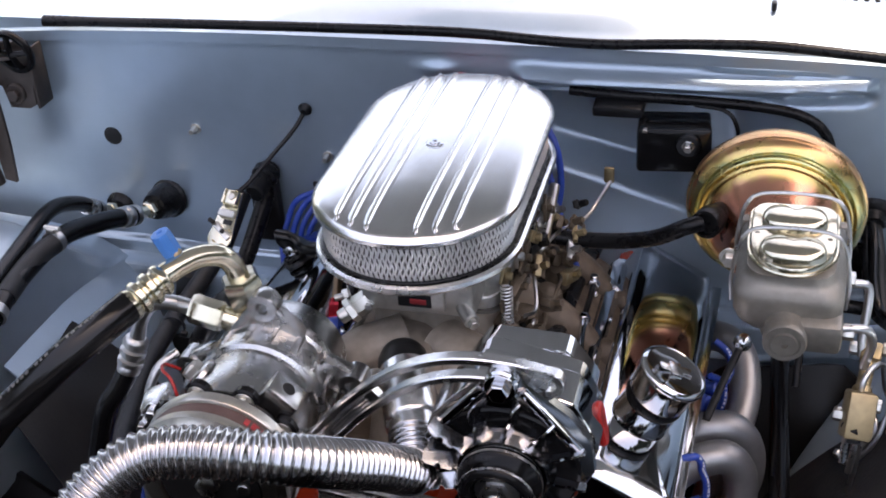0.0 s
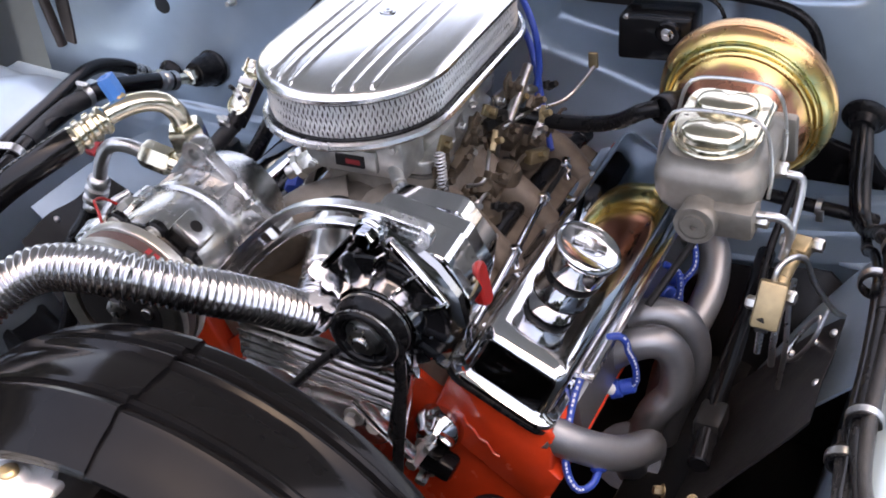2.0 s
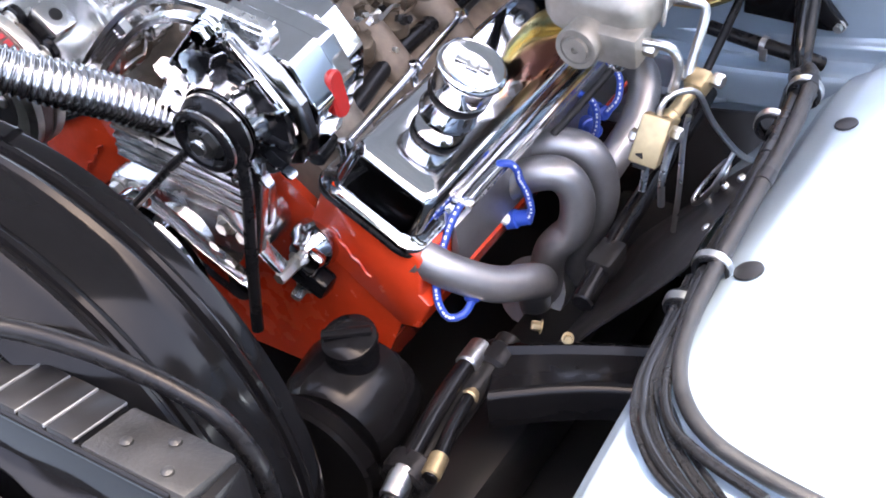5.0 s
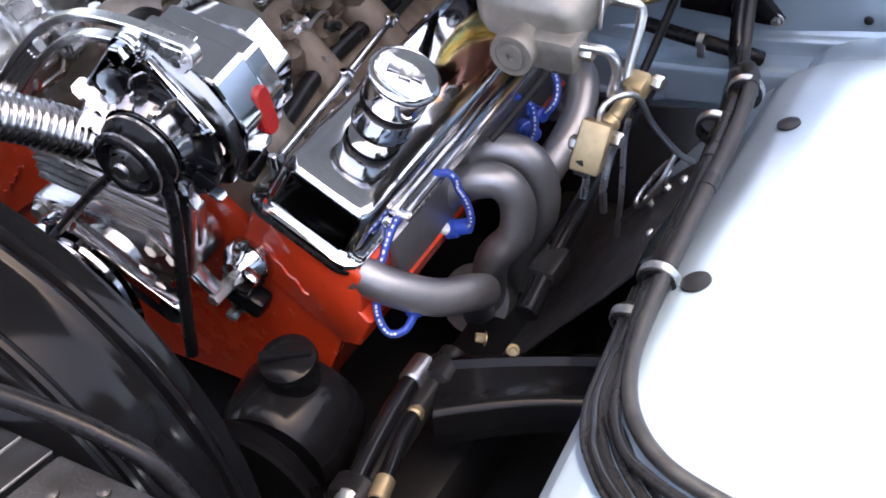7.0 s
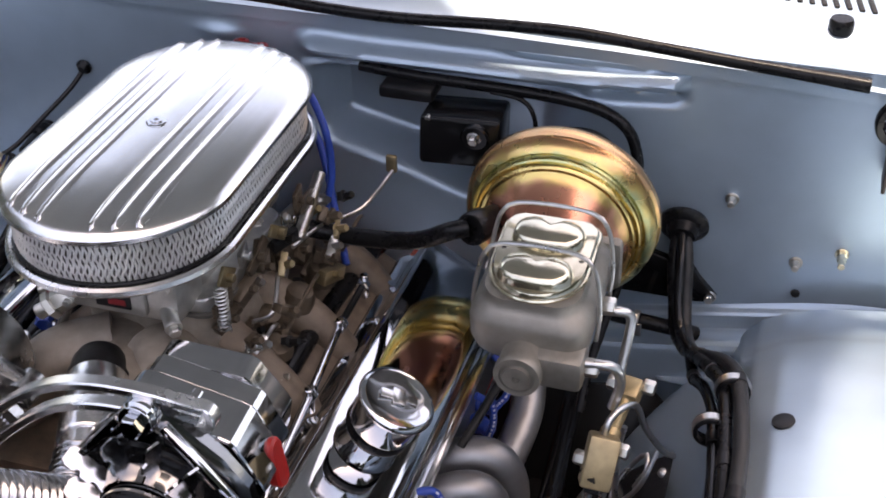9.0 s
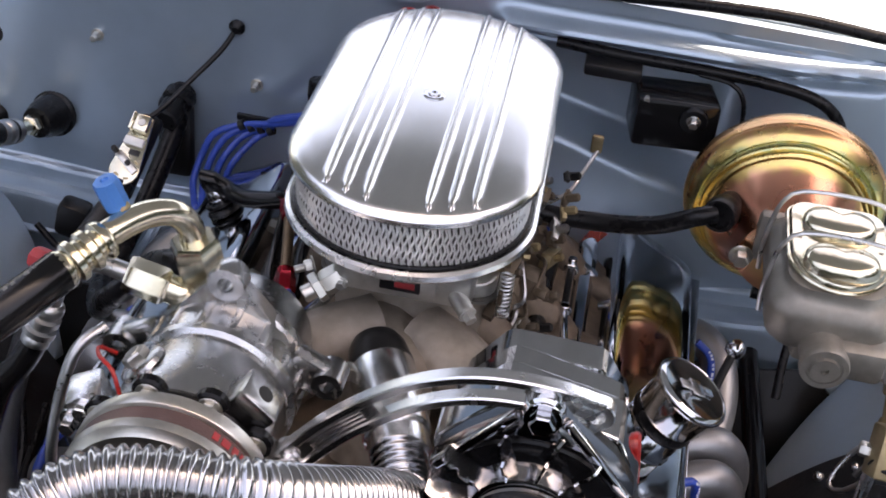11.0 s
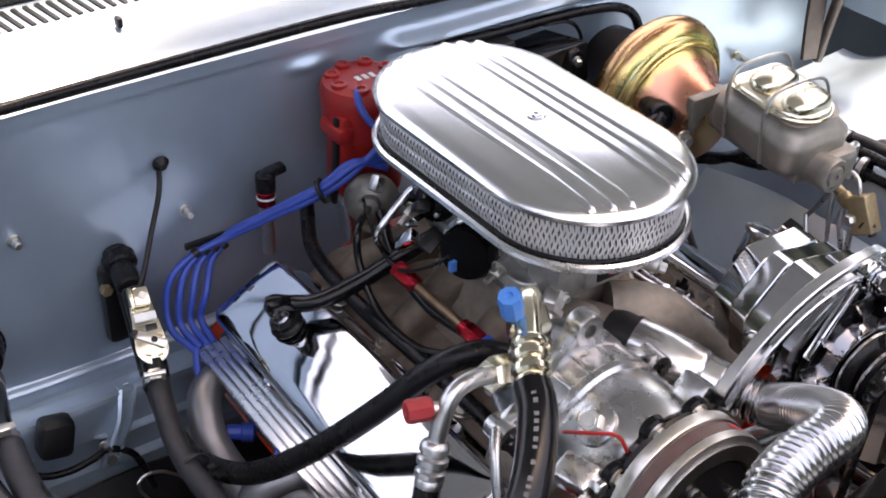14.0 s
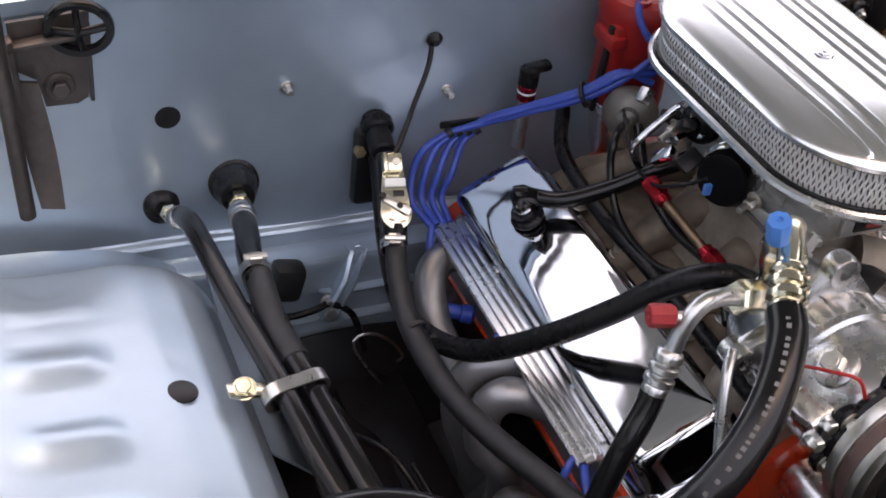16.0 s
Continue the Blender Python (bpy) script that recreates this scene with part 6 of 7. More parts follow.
# heater hoses and control valve
def heater():
    p = [(-0.333, 1.368, 0.652), (-0.337, 1.354, 0.642), (-0.348, 1.311, 0.624), (-0.355, 1.253, 0.612), (-0.350, 1.173, 0.606), (-0.335, 1.108, 0.605), (-0.302, 1.011, 0.612), (-0.27, 0.945, 0.60), (-0.24, 0.90, 0.56)]
    cuffs(hose("heater_hose", p, 0.0118, BRAID, "black ribbed heater hose from the control valve", "hose", n=16), p, 0.0118, RUBBER)
    p = [(-0.11, 1.045, 0.775), (-0.15, 1.062, 0.790), (-0.186, 1.082, 0.773), (-0.223, 1.113, 0.722), (-0.265, 1.155, 0.663), (-0.300, 1.215, 0.602), (-0.324, 1.270, 0.578), (-0.332, 1.33, 0.572), (-0.326, 1.40, 0.60), (-0.316, 1.46, 0.65), (-0.312, 1.50, 0.688)]
    cuffs(hose("heater_hose", p, 0.0118, RUBBER, "black heater hose crossing the valve cover", "hose", n=16), p, 0.0118, RUBBER)
    t = thing("heater_control_valve", (-0.32, 1.40, 0.68), "gold plated heater control valve with lever", "heater valve")
    up, dn = Vector((-0.325, 1.414, 0.7035)), Vector((-0.335, 1.357, 0.655))
    L = (dn - up).length
    d = (dn - up).normalized()
    nrm = Vector((-0.05, -0.72, 0.69))
    nrm = (nrm - d * nrm.dot(d)).normalized()
    sd = nrm.cross(d)
    m = Matrix.Translation(up) @ Matrix((sd, d, nrm)).transposed().to_4x4()
    b = B()
    rod(b, m @ Vector((0, -0.012, -0.016)), m @ Vector((0, L + 0.008, -0.014)), 0.0125, 18)
    part("valve_body", b, SATIN, t, "black valve body")
    b = B()
    pear = [(-0.0095, -0.006), (0.0095, -0.006)]
    pear += [(0.0170 * math.cos(a), L - 0.019 + 0.0185 * math.sin(a)) for a in np.linspace(radians(-18), radians(198), 22)]
    prism(b, pear, 0.0026, m @ Matrix.Translation((0, 0, 0.0)), 0.0006)
    part("cover_plate", b, PALE_GOLD, t)
    b = B()
    box(b, m @ Vector((0.001, 0.004, 0.006)), (0.016, 0.019, 0.010), m.to_3x3().to_4x4(), 0.0015)
    box(b, m @ Vector((-0.0095, 0.004, 0.006)), (0.004, 0.020, 0.012), m.to_3x3().to_4x4(), 0.001)
    blk = part("cable_clamp", b, PALE_GOLD, t)
    b = B()
    rod(b, m @ Vector((0.002, 0.004, 0.011)), m @ Vector((0.002, 0.004, 0.0128)), 0.0042, 14)
    part("clamp_screw", b, ZINC, blk)
    b = B()
    box(b, m @ Vector((0.0, 0.0255, 0.0055)), (0.023, 0.0095, 0.006), m.to_3x3().to_4x4(), 0.0015)
    part("white_slide", b, WHITE, t, "white plastic slide")
    b = B()
    box(b, m @ Vector((0.004, 0.0365, 0.0032)), (0.012, 0.0065, 0.0022), m.to_3x3().to_4x4(), 0.0005)
    part("slot_opening", b, PLASTIC, t, "dark slot")
    b = B()
    tilt = m.to_3x3().to_4x4() @ Matrix.Rotation(radians(32), 4, "Z")
    box(b, m @ Vector((0.001, L - 0.026, 0.0055)), (0.031, 0.0085, 0.0026), tilt, 0.0008)
    lever = part("lever", b, ZINC, t)
    b = B()
    rod(b, m @ Vector((0.003, L - 0.025, 0.0066)), m @ Vector((0.003, L - 0.025, 0.0084)), 0.0034, 12)
    part("lever_pivot", b, SATIN, lever)
    b = B()
    rod(b, m @ Vector((-0.0155, L - 0.035, 0.003)), m @ Vector((-0.0155, L - 0.035, 0.014)), 0.0032, 10)
    part("cable_pin", b, SATIN, t)
    for sx, sy, a in ((0.0105, L - 0.029, 30), (-0.006, L - 0.011, 20), (0.006, L - 0.009, -15)):
        b = B()
        prism(b, round_rect(0.006, 0.0022, 0.001), 0.0006, m @ Matrix.Translation((sx, sy, 0.0026)) @ Matrix.Rotation(radians(a), 4, "Z"))
        part("pressed_slot", b, BRASS, t)
    hose_clamp((-0.341, 1.351, 0.640), (-0.012, -0.043, -0.02), 0.0126)
    hose("control_cable", [(-0.250, 1.508, 0.792), (-0.262, 1.485, 0.770), (-0.288, 1.455, 0.741), (-0.309, 1.430, 0.718), (-0.323, 1.414, 0.708)], 0.0030, PLASTIC, "black sheathed control cable through the firewall", "cable", n=10)
    b = B()
    lathe(b, [(0.009, 0), (0.0095, 0.003), (0.006, 0.007), (0.004, 0.009)], axis_pose((-0.250, 1.504, 0.792), (-0.25, 1.48, 0.788)), 16)
    single("cable_grommet", b, RUBBER, "small black rubber grommet in the firewall", "grommet")
    b = B()
    ring_band(b, axis_pose((-0.350, 1.247, 0.611), (-0.346, 1.19, 0.608)), 0.0136, 0.005, 0.0016, 20)
    box(b, (-0.335, 1.243, 0.604), (0.008, 0.006, 0.006), None, 0.001)
    single("cable_tie", b, PLASTIC, "black cable tie round the heater hose", "cable tie")
    t = thing("heater_pipe_stub", (-0.312, 1.49, 0.69), "black capped heater pipe stub on the firewall", "heater pipe")
    b = B()
    rod(b, (-0.312, 1.506, 0.700), (-0.318, 1.455, 0.685), 0.0145, 20)
    rod(b, (-0.3125, 1.498, 0.699), (-0.3145, 1.482, 0.694), 0.0185, 20)
    part("stub", b, RUBBER, t)
    b = B()
    box(b, (-0.318, 1.492, 0.645), (0.042, 0.02, 0.10), None, 0.008)
    part("backing_box", b, PLASTIC, t, "black plastic cover behind the pipe")
    b = B()
    nut(b, (-0.335, 1.487, 0.672), (-0.335, 1.477, 0.672), 0.007)
    part("screw", b, BRASS, t)


heater()


def grommet_hose(c, r1, r2, depth, path, r, label):
    t = thing("firewall_grommet", c, "black rubber firewall grommet boot", "grommet", "firewall grommets")
    b = B()
    d = (Vector(path[0]) - Vector(c)).normalized()
    lathe(b, [(r1, 0), (r1, 0.004), (r1 * 0.9, 0.006), (r1 * 0.82, depth * 0.6), (r2, depth), (r2 * 0.6, depth)], axis_pose(c, Vector(c) + d), 28)
    part("boot", b, RUBBER, t)
    a, e = Vector(path[0]), Vector(path[1])
    b = B()
    nut(b, a - d * 0.010, a + d * 0.004, r * 0.95)
    tube(b, [a - d * 0.012, a, a.lerp(e, 0.6), e], r * 0.62, 14)
    part("metal_fitting", b, PALE_GOLD, t)
    f = (Vector(path[2]) - e).normalized()
    b = B()
    lathe(b, [(r * 0.7, -0.004), (r * 1.12, -0.002), (r * 1.16, 0.004), (r * 1.04, 0.007), (r * 1.04, 0.010), (r * 1.18, 0.013), (r * 1.18, 0.019), (r * 1.04, 0.022), (r * 1.14, 0.026), (r * 1.1, 0.031)], axis_pose(e, e + f), 20)
    part("crimp_ferrule", b, STEEL, t)
    cuffs(hose("ac_hose", path[1:], r, HOSE, label, "hose", n=16), path[1:], r, RUBBER)


grommet_hose((-0.552, 1.503, 0.622), 0.020, 0.010, 0.012, [(-0.549, 1.472, 0.632), (-0.548, 1.440, 0.650), (-0.550, 1.395, 0.684), (-0.550, 1.335, 0.706), (-0.541, 1.235, 0.702), (-0.529, 1.130, 0.698), (-0.522, 1.06, 0.69), (-0.500, 0.98, 0.655), (-0.47, 0.90, 0.58)], 0.0105, "glossy black hose along the wheelhouse edge")
grommet_hose((-0.472, 1.503, 0.640), 0.028, 0.018, 0.040, [(-0.478, 1.452, 0.648), (-0.484, 1.425, 0.655), (-0.496, 1.36, 0.680), (-0.510, 1.29, 0.697), (-0.512, 1.20, 0.697), (-0.503, 1.115, 0.690), (-0.490, 1.026, 0.675), (-0.466, 0.95, 0.63), (-0.44, 0.88, 0.56)], 0.0128, "black hose with braided sleeve along the wheelhouse edge")
b = B()
tube(b, [(-0.509, 1.272, 0.6985), (-0.5125, 1.24, 0.7005), (-0.513, 1.20, 0.697), (-0.508, 1.155, 0.6945)], 0.0134, 16)
single("braided_sleeve", b, BRAID, "grey braided sleeve on the hose", "sleeve")
hose_clamp((-0.5105, 1.276, 0.699), (-0.006, -0.06, 0.004), 0.0138)
b = B()
m = axis_pose((-0.518, 1.122, 0.694), (-0.505, 1.05, 0.678))
ring = stadium(0.0145, 0.013, 14)
loft(b, [[m @ Vector((y * k, x * k, z)) for x, y in ring] for k, z in ((1, -0.006), (1.12, -0.006), (1.12, 0.006), (1, 0.006), (1, -0.006))], (False, False))
single("hose_strap", b, STEEL, "rubber lined steel strap round two hoses", "strap")
b = B()
box(b, (-0.556, 1.126, 0.700), (0.040, 0.016, 0.004), Euler((0, radians(12), 0)).to_matrix().to_4x4(), 0.001)
bolt(b, (-0.561, 1.127, 0.702), (-0.563, 1.123, 0.711), 0.0075)
single("strap_bolt", b, PALE_GOLD, "gold plated bolt holding the hose strap", "bolt")


# plugs, bolts and bumpers on the panels
def plug(at, normal, r, name="panel_plug", label="dark plug in the painted panel"):
    a = Vector(at)
    b = B()
    lathe(b, [(r, 0), (r * 0.96, 0.0016), (r * 0.7, 0.0024)], axis_pose(a, a + Vector(normal)), 24)
    single(name, b, PLASTIC, label, "plug", "panel plugs")


plug((-0.541, 1.505, 0.732), (0, -1, 0), 0.0155)
plug((0.590, 1.505, 0.632), (0, -1, 0), 0.005)
plug((-0.611, 1.136, 0.7035), (0.1, 0, 1), 0.0135)
plug((0.590, 0.99, 0.6965), (-0.35, 0, 1), 0.0125)
plug((0.592, 1.21, 0.697), (-0.3, 0, 1), 0.0105)
for x, z, gold in ((-0.414, 0.751, 0), (-0.227, 0.723, 0), (0.510, 0.738, 0), (0.585, 0.671, 0), (0.630, 0.690, 1), (0.624, 0.607, 1), (0.475, 0.615, 0)):
    b = B()
    bolt(b, (x, 1.5055, z), (x, 1.497 if not gold else 1.490, z), 0.0052)
    rod(b, (x, 1.50, z), (x, 1.490 if not gold else 1.478, z + 0.001), 0.0038, 10)
    single("firewall_bolt", b, PALE_GOLD if gold else ZINC, "plated bolt through the painted firewall", "bolt", "firewall bolts")
for x in (0.59, -0.585):
    t = thing("hood_bumper", (x, 1.561, 0.9), "black rubber hood bumper on the cowl", "bumper", "hood bumpers")
    b = B()
    lathe(b, [(0.011, -0.004), (0.0125, 0.0), (0.0125, 0.009), (0.011, 0.012), (0.006, 0.0125)], Matrix.Translation((x, 1.561, 0.9175)), 24)
    part("bumper_pad", b, RUBBER, t)
for x, y in ((-0.255, 1.559), (0.33, 1.562)):
    b = B()
    box(b, (x, y, 0.934), (0.007, 0.012, 0.012), None, 0.003)
    single("washer_nozzle", b, PLASTIC, "small black washer nozzle on the cowl", "nozzle")


def hinge(s):
    x, z0 = (0.664, 0.879) if s > 0 else (-0.630, 0.873)
    t = thing("hood_mount", (x, 1.44, 0.82), "brown worn steel hood hinge bracket with a black spoked ring", "hood hinge", "hood hinges")
    m = Matrix.Translation((x, 1.452, z0)) @ Matrix.Rotation(radians(90 + 12), 4, "X") @ Matrix.Rotation(radians(10 * s), 4, "Y")
    b = B()
    lathe(b, [(0.0245, -0.004), (0.0305, -0.005), (0.032, -0.003), (0.032, 0.003), (0.0305, 0.005), (0.0245, 0.004), (0.0235, 0.0), (0.0245, -0.004)], m, 40, cap=False)
    part("ring", b, GLOSS, t, "glossy black ring")
    for a in (8, 96):
        b = B()
        tube(b, [m @ Matrix.Rotation(radians(a), 4, "Z") @ Vector(p) for p in ((-0.026, 0, 0), (-0.012, 0, 0.004), (0, 0, 0.006), (0.012, 0, 0.004), (0.026, 0, 0))], 0.0042, 10, flat=0.7)
        part("spoke", b, GLOSS, t)
    b = B()
    # upright plate folded back at its inner edge
    out = [(x - s * 0.012, z0 + 0.01), (x + s * 0.062, z0 + 0.004), (x + s * 0.060, z0 - 0.045), (x + s * 0.040, z0 - 0.058), (x + s * 0.034, z0 - 0.088), (x + s * 0.004, z0 - 0.088), (x - s * 0.006, z0 - 0.082)]
    lo = [b.verts.new((px, 1.470, pz)) for px, pz in out]
    hi = [b.verts.new((px, 1.4655, pz)) for px, pz in out]
    b.faces.new(lo), b.faces.new(hi[::-1])
    for q in range(len(out)):
        b.faces.new((lo[q], lo[(q + 1) % len(out)], hi[(q + 1) % len(out)], hi[q]))
    box(b, (x - s * 0.010, 1.482, z0 - 0.045), (0.004, 0.034, 0.085), None, 0.001)
    pl = part("bracket_plate", b, HINGE, t)
    b = B()
    rod(b, (x + s * 0.020, 1.466, z0 - 0.066), (x + s * 0.020, 1.462, z0 - 0.066), 0.0145, 22)
    bolt(b, (x + s * 0.020, 1.463, z0 - 0.066), (x + s * 0.020, 1.453, z0 - 0.066), 0.009)
    part("pivot_bolt", b, HINGE, pl)
    b = B()
    for p, q in (((x + s * 0.004, z0 - 0.008), (x + s * 0.066, z0 - 0.016)), ((x + s * 0.062, z0 - 0.012), (x + s * 0.058, z0 - 0.07))):
        a, c = Vector((p[0], 1.456, p[1])), Vector((q[0], 1.456, q[1]))
        box(b, (a + c) / 2, (0.016, 0.006, (c - a).length + 0.012), axis_pose(a, c).to_3x3().to_4x4(), 0.002)
    part("bent_arm", b, HINGE, t)
    b = B()
    rings = []
    for k in range(9):
        f = k / 8
        zz = z0 - 0.050 - 0.135 * f
        xc = x + s * (0.052 - 0.012 * f)
        w = 0.011 + 0.003 * math.sin(math.pi * f)
        yy = 1.452 - 0.016 * f
        rings.append([Vector((xc - w, yy, zz)), Vector((xc + w, yy - 0.006, zz)), Vector((xc + w, yy - 0.001, zz)), Vector((xc - w, yy + 0.005, zz))])
    loft(b, rings)
    part("hanging_flap", b, HINGE, t)
    b = B()
    rod(b, (x + s * 0.078, 1.41, 0.93), (x + s * 0.064, 1.44, z0 - 0.195), 0.008, 14)
    part("spring_strut", b, HINGE, t)


hinge(1)
hinge(-1)


# harness along the driver's side
def harness():
    t = thing("wiring_grommet", (0.463, 1.5, 0.70), "large black rubber wiring grommet in the firewall", "grommet")
    b = B()
    lathe(b, [(0.027, 0), (0.0275, 0.004), (0.024, 0.008), (0.018, 0.010), (0.014, 0.02)], axis_pose((0.463, 1.503, 0.701), (0.464, 1.47, 0.69)), 28)
    part("flange", b, RUBBER, t)
    down = [[(0.458, 1.495, 0.698), (0.460, 1.470, 0.670), (0.466, 1.452, 0.635), (0.474, 1.425, 0.612), (0.490, 1.385, 0.622)],
            [(0.466, 1.495, 0.700), (0.474, 1.468, 0.672), (0.478, 1.450, 0.640), (0.484, 1.425, 0.616), (0.496, 1.380, 0.626)],
            [(0.462, 1.495, 0.705), (0.468, 1.462, 0.680), (0.472, 1.440, 0.642), (0.480, 1.415, 0.620), (0.494, 1.372, 0.630)]]
    tails = [[(0.508, 1.330, 0.655), (0.524, 1.270, 0.692), (0.538, 1.230, 0.703), (0.548, 1.150, 0.702), (0.553, 1.07, 0.696), (0.557, 0.99, 0.690), (0.563, 0.94, 0.692), (0.575, 0.888, 0.696), (0.587, 0.843, 0.702), (0.608, 0.806, 0.710), (0.639, 0.784, 0.718), (0.69, 0.765, 0.724)],
             [(0.516, 1.330, 0.660), (0.534, 1.275, 0.700), (0.549, 1.235, 0.712), (0.560, 1.150, 0.712), (0.562, 1.07, 0.704), (0.565, 0.99, 0.696), (0.573, 0.92, 0.697), (0.586, 0.87, 0.704), (0.607, 0.83, 0.711), (0.638, 0.80, 0.719), (0.677, 0.784, 0.724), (0.74, 0.77, 0.730)],
             [(0.505, 1.320, 0.640), (0.520, 1.265, 0.672), (0.531, 1.220, 0.683), (0.540, 1.150, 0.684), (0.546, 1.07, 0.680), (0.549, 0.99, 0.676), (0.556, 0.949, 0.680), (0.560, 0.896, 0.684), (0.566, 0.859, 0.688), (0.577, 0.83, 0.693), (0.591, 0.80, 0.702), (0.622, 0.766, 0.711), (0.68, 0.73, 0.717)]]
    for i in range(3):
        loom = hose("wiring_loom", down[i] + tails[i], (lambda d, a=(0.0068, 0.0072, 0.0062)[i], c=(0.0044, 0.0060, 0.0042)[i]: a + (c - a) * sstep(0.58, 0.68, d)), (RUBBER, BRAID, HOSE)[i], ("black wiring loom along the wheelhouse", "braided wiring loom along the wheelhouse", "taped black wiring loom along the wheelhouse")[i], "wiring loom", "wiring looms", 12)
        line = spline(down[i] + tails[i], 0.006)
        for k in range(24 + 5 * i, len(line) - 60, 23):
            b = B()
            ring_band(b, axis_pose(line[k], line[k + 1]), (0.0066, 0.0070, 0.0060)[i], 0.014, 0.0011, 16)
            part("tape_wrap", b, PLASTIC, loom, "shiny black tape wrap")
    for j in range(7):
        o = Vector((-0.010 + 0.0034 * j, -0.002 * (j % 2), -0.004 + 0.0008 * j))
        hose("wire", [Vector(q) + o for q in ((0.553, 0.985, 0.680), (0.558, 0.945, 0.684), (0.565, 0.896, 0.688), (0.571, 0.855, 0.691), (0.582 + 0.002 * j, 0.822, 0.697), (0.600 + 0.003 * j, 0.792, 0.706), (0.632 + 0.004 * j, 0.760, 0.713), (0.69, 0.735, 0.718))], 0.0026, RUBBER, "thin black wire fanning out over the wheelhouse", "wire", "loose wires", 8)
    for c, d in (((0.560, 0.990, 0.689), (0.02, -0.2, -0.02)), ((0.545, 1.233, 0.704), (0.03, -0.2, 0.0)), ((0.532, 1.190, 0.690), (0.03, -0.2, 0.0)), ((0.552, 0.955, 0.672), (0.02, -0.2, -0.05))):
        k = thing("loom_clamp", c, "steel clamp with black rubber lining on the loom", "clamp", "loom clamps")
        m = axis_pose(c, Vector(c) + Vector(d))
        b = B()
        ring_band(b, m, 0.0125, 0.014, 0.003)
        part("lining", b, RUBBER, k)
        b = B()
        ring_band(b, m, 0.0154, 0.008, 0.0012)
        part("band", b, STEEL, k)


harness()


# black module, cables on the firewall, vacuum hose
def module():
    t = thing("wiper_motor", (0.2, 1.46, 0.80), "black wiper motor box on the firewall", "wiper motor")
    b = B()
    box(b, (0.230, 1.458, 0.802), (0.085, 0.075, 0.052), Euler((radians(-8), 0, radians(6))).to_matrix().to_4x4(), 0.005)
    part("case", b, GLOSS, t)
    b = B()
    box(b, (0.162, 1.482, 0.832), (0.06, 0.04, 0.014), None, 0.004)
    part("gear_housing", b, PLASTIC, t)
    b = B()
    bolt(b, (0.250, 1.4205, 0.816), (0.250, 1.413, 0.814), 0.0052)
    part("stud", b, STEEL, t)
    b = B()
    rod(b, (0.250, 1.428, 0.816), (0.250, 1.420, 0.815), 0.015, 20)
    part("boss", b, GLOSS, t)
    for x, z in ((0.205, 0.797), (0.20, 0.83), (0.232, 0.795)):
        b = B()
        rod(b, (x, 1.427, z), (x, 1.421, z), 0.0032, 10)
        part("rivet", b, STEEL, t)
    hose("wiring_cable", [(0.10, 1.498, 0.842), (0.16, 1.490, 0.842), (0.25, 1.487, 0.842), (0.32, 1.485, 0.840), (0.37, 1.483, 0.833), (0.398, 1.482, 0.815), (0.410, 1.480, 0.785), (0.412, 1.478, 0.76)], 0.0062, RUBBER, "black cable along the firewall over the booster", "cable")
    hose("thin_cable", [(0.25, 1.484, 0.838), (0.285, 1.480, 0.835), (0.300, 1.474, 0.820), (0.304, 1.470, 0.79)], 0.0026, RUBBER, "thin black cable bending down the firewall", "cable", n=8)
    hose("vacuum_booster_hose", [(0.278, 1.300, 0.787), (0.262, 1.295, 0.783), (0.229, 1.306, 0.760), (0.186, 1.322, 0.742), (0.13, 1.325, 0.738), (0.07, 1.31, 0.752)], 0.0092, RUBBER, "black vacuum hose from booster to carburettor", "hose")
    t = thing("kickdown_rod", (0.15, 1.36, 0.75), "bent steel rod with spring clip behind the carburettor", "rod")
    b = B()
    tube(b, [(0.162, 1.418, 0.765), (0.150, 1.395, 0.748), (0.140, 1.365, 0.742), (0.118, 1.32, 0.748), (0.108, 1.27, 0.752)], 0.0022, 8)
    part("rod", b, STEEL, t)
    b = B()
    rod(b, (0.110, 1.345, 0.795), (0.108, 1.285, 0.752), 0.0062, 14)
    part("sleeve", b, STEEL, t)
    b = B()
    box(b, (0.160, 1.420, 0.772), (0.012, 0.006, 0.02), None, 0.002)
    part("clip", b, BRASS, t)
    p = [(0.152, 1.00, 0.656), (0.146, 1.07, 0.664), (0.136, 1.155, 0.671), (0.132, 1.26, 0.668), (0.134, 1.367, 0.663), (0.14, 1.44, 0.66)]
    cuffs(hose("coolant_loom", p, 0.0100, RUBBER, "black wrapped loom lying beside the valve cover", "loom"), p, 0.0100, HOSE)
    hose_clamp((0.136, 1.155, 0.671), (-0.008, 0.1, 0.002), 0.0105)
    k = thing("cover_rod", (0.166, 1.2, 0.68), "chromed hold-down rod with collars along the valve cover's edge", "rod")
    q = [Vector((0.178, 1.012, 0.668)), Vector((0.168, 1.150, 0.672)), Vector((0.157, 1.256, 0.673)), Vector((0.157, 1.332, 0.677))]
    for i, (a, c) in enumerate(zip(q, q[1:])):
        b = B()
        rod(b, a, c, (0.0048, 0.0042, 0.0036)[i], 14)
        part("rod_length", b, (CHROME, CHROME, SATIN)[i], k)
    for a, c in ((q[0], q[1]), (q[1], q[2]), (q[2], q[3]), (q[3], q[2])):
        b = B()
        nut(b, a.lerp(c, 0.0), a + (c - a).normalized() * 0.011, 0.0075)
        rod(b, a + Vector((0, 0, -0.018)), a + Vector((0, 0, 0.010)), 0.0046, 12)
        part("collar", b, CHROME, k)
    t = thing("transmission_dipstick", (0.33, 1.289, 0.64), "black dipstick tube with chrome ball end", "dipstick")
    b = B()
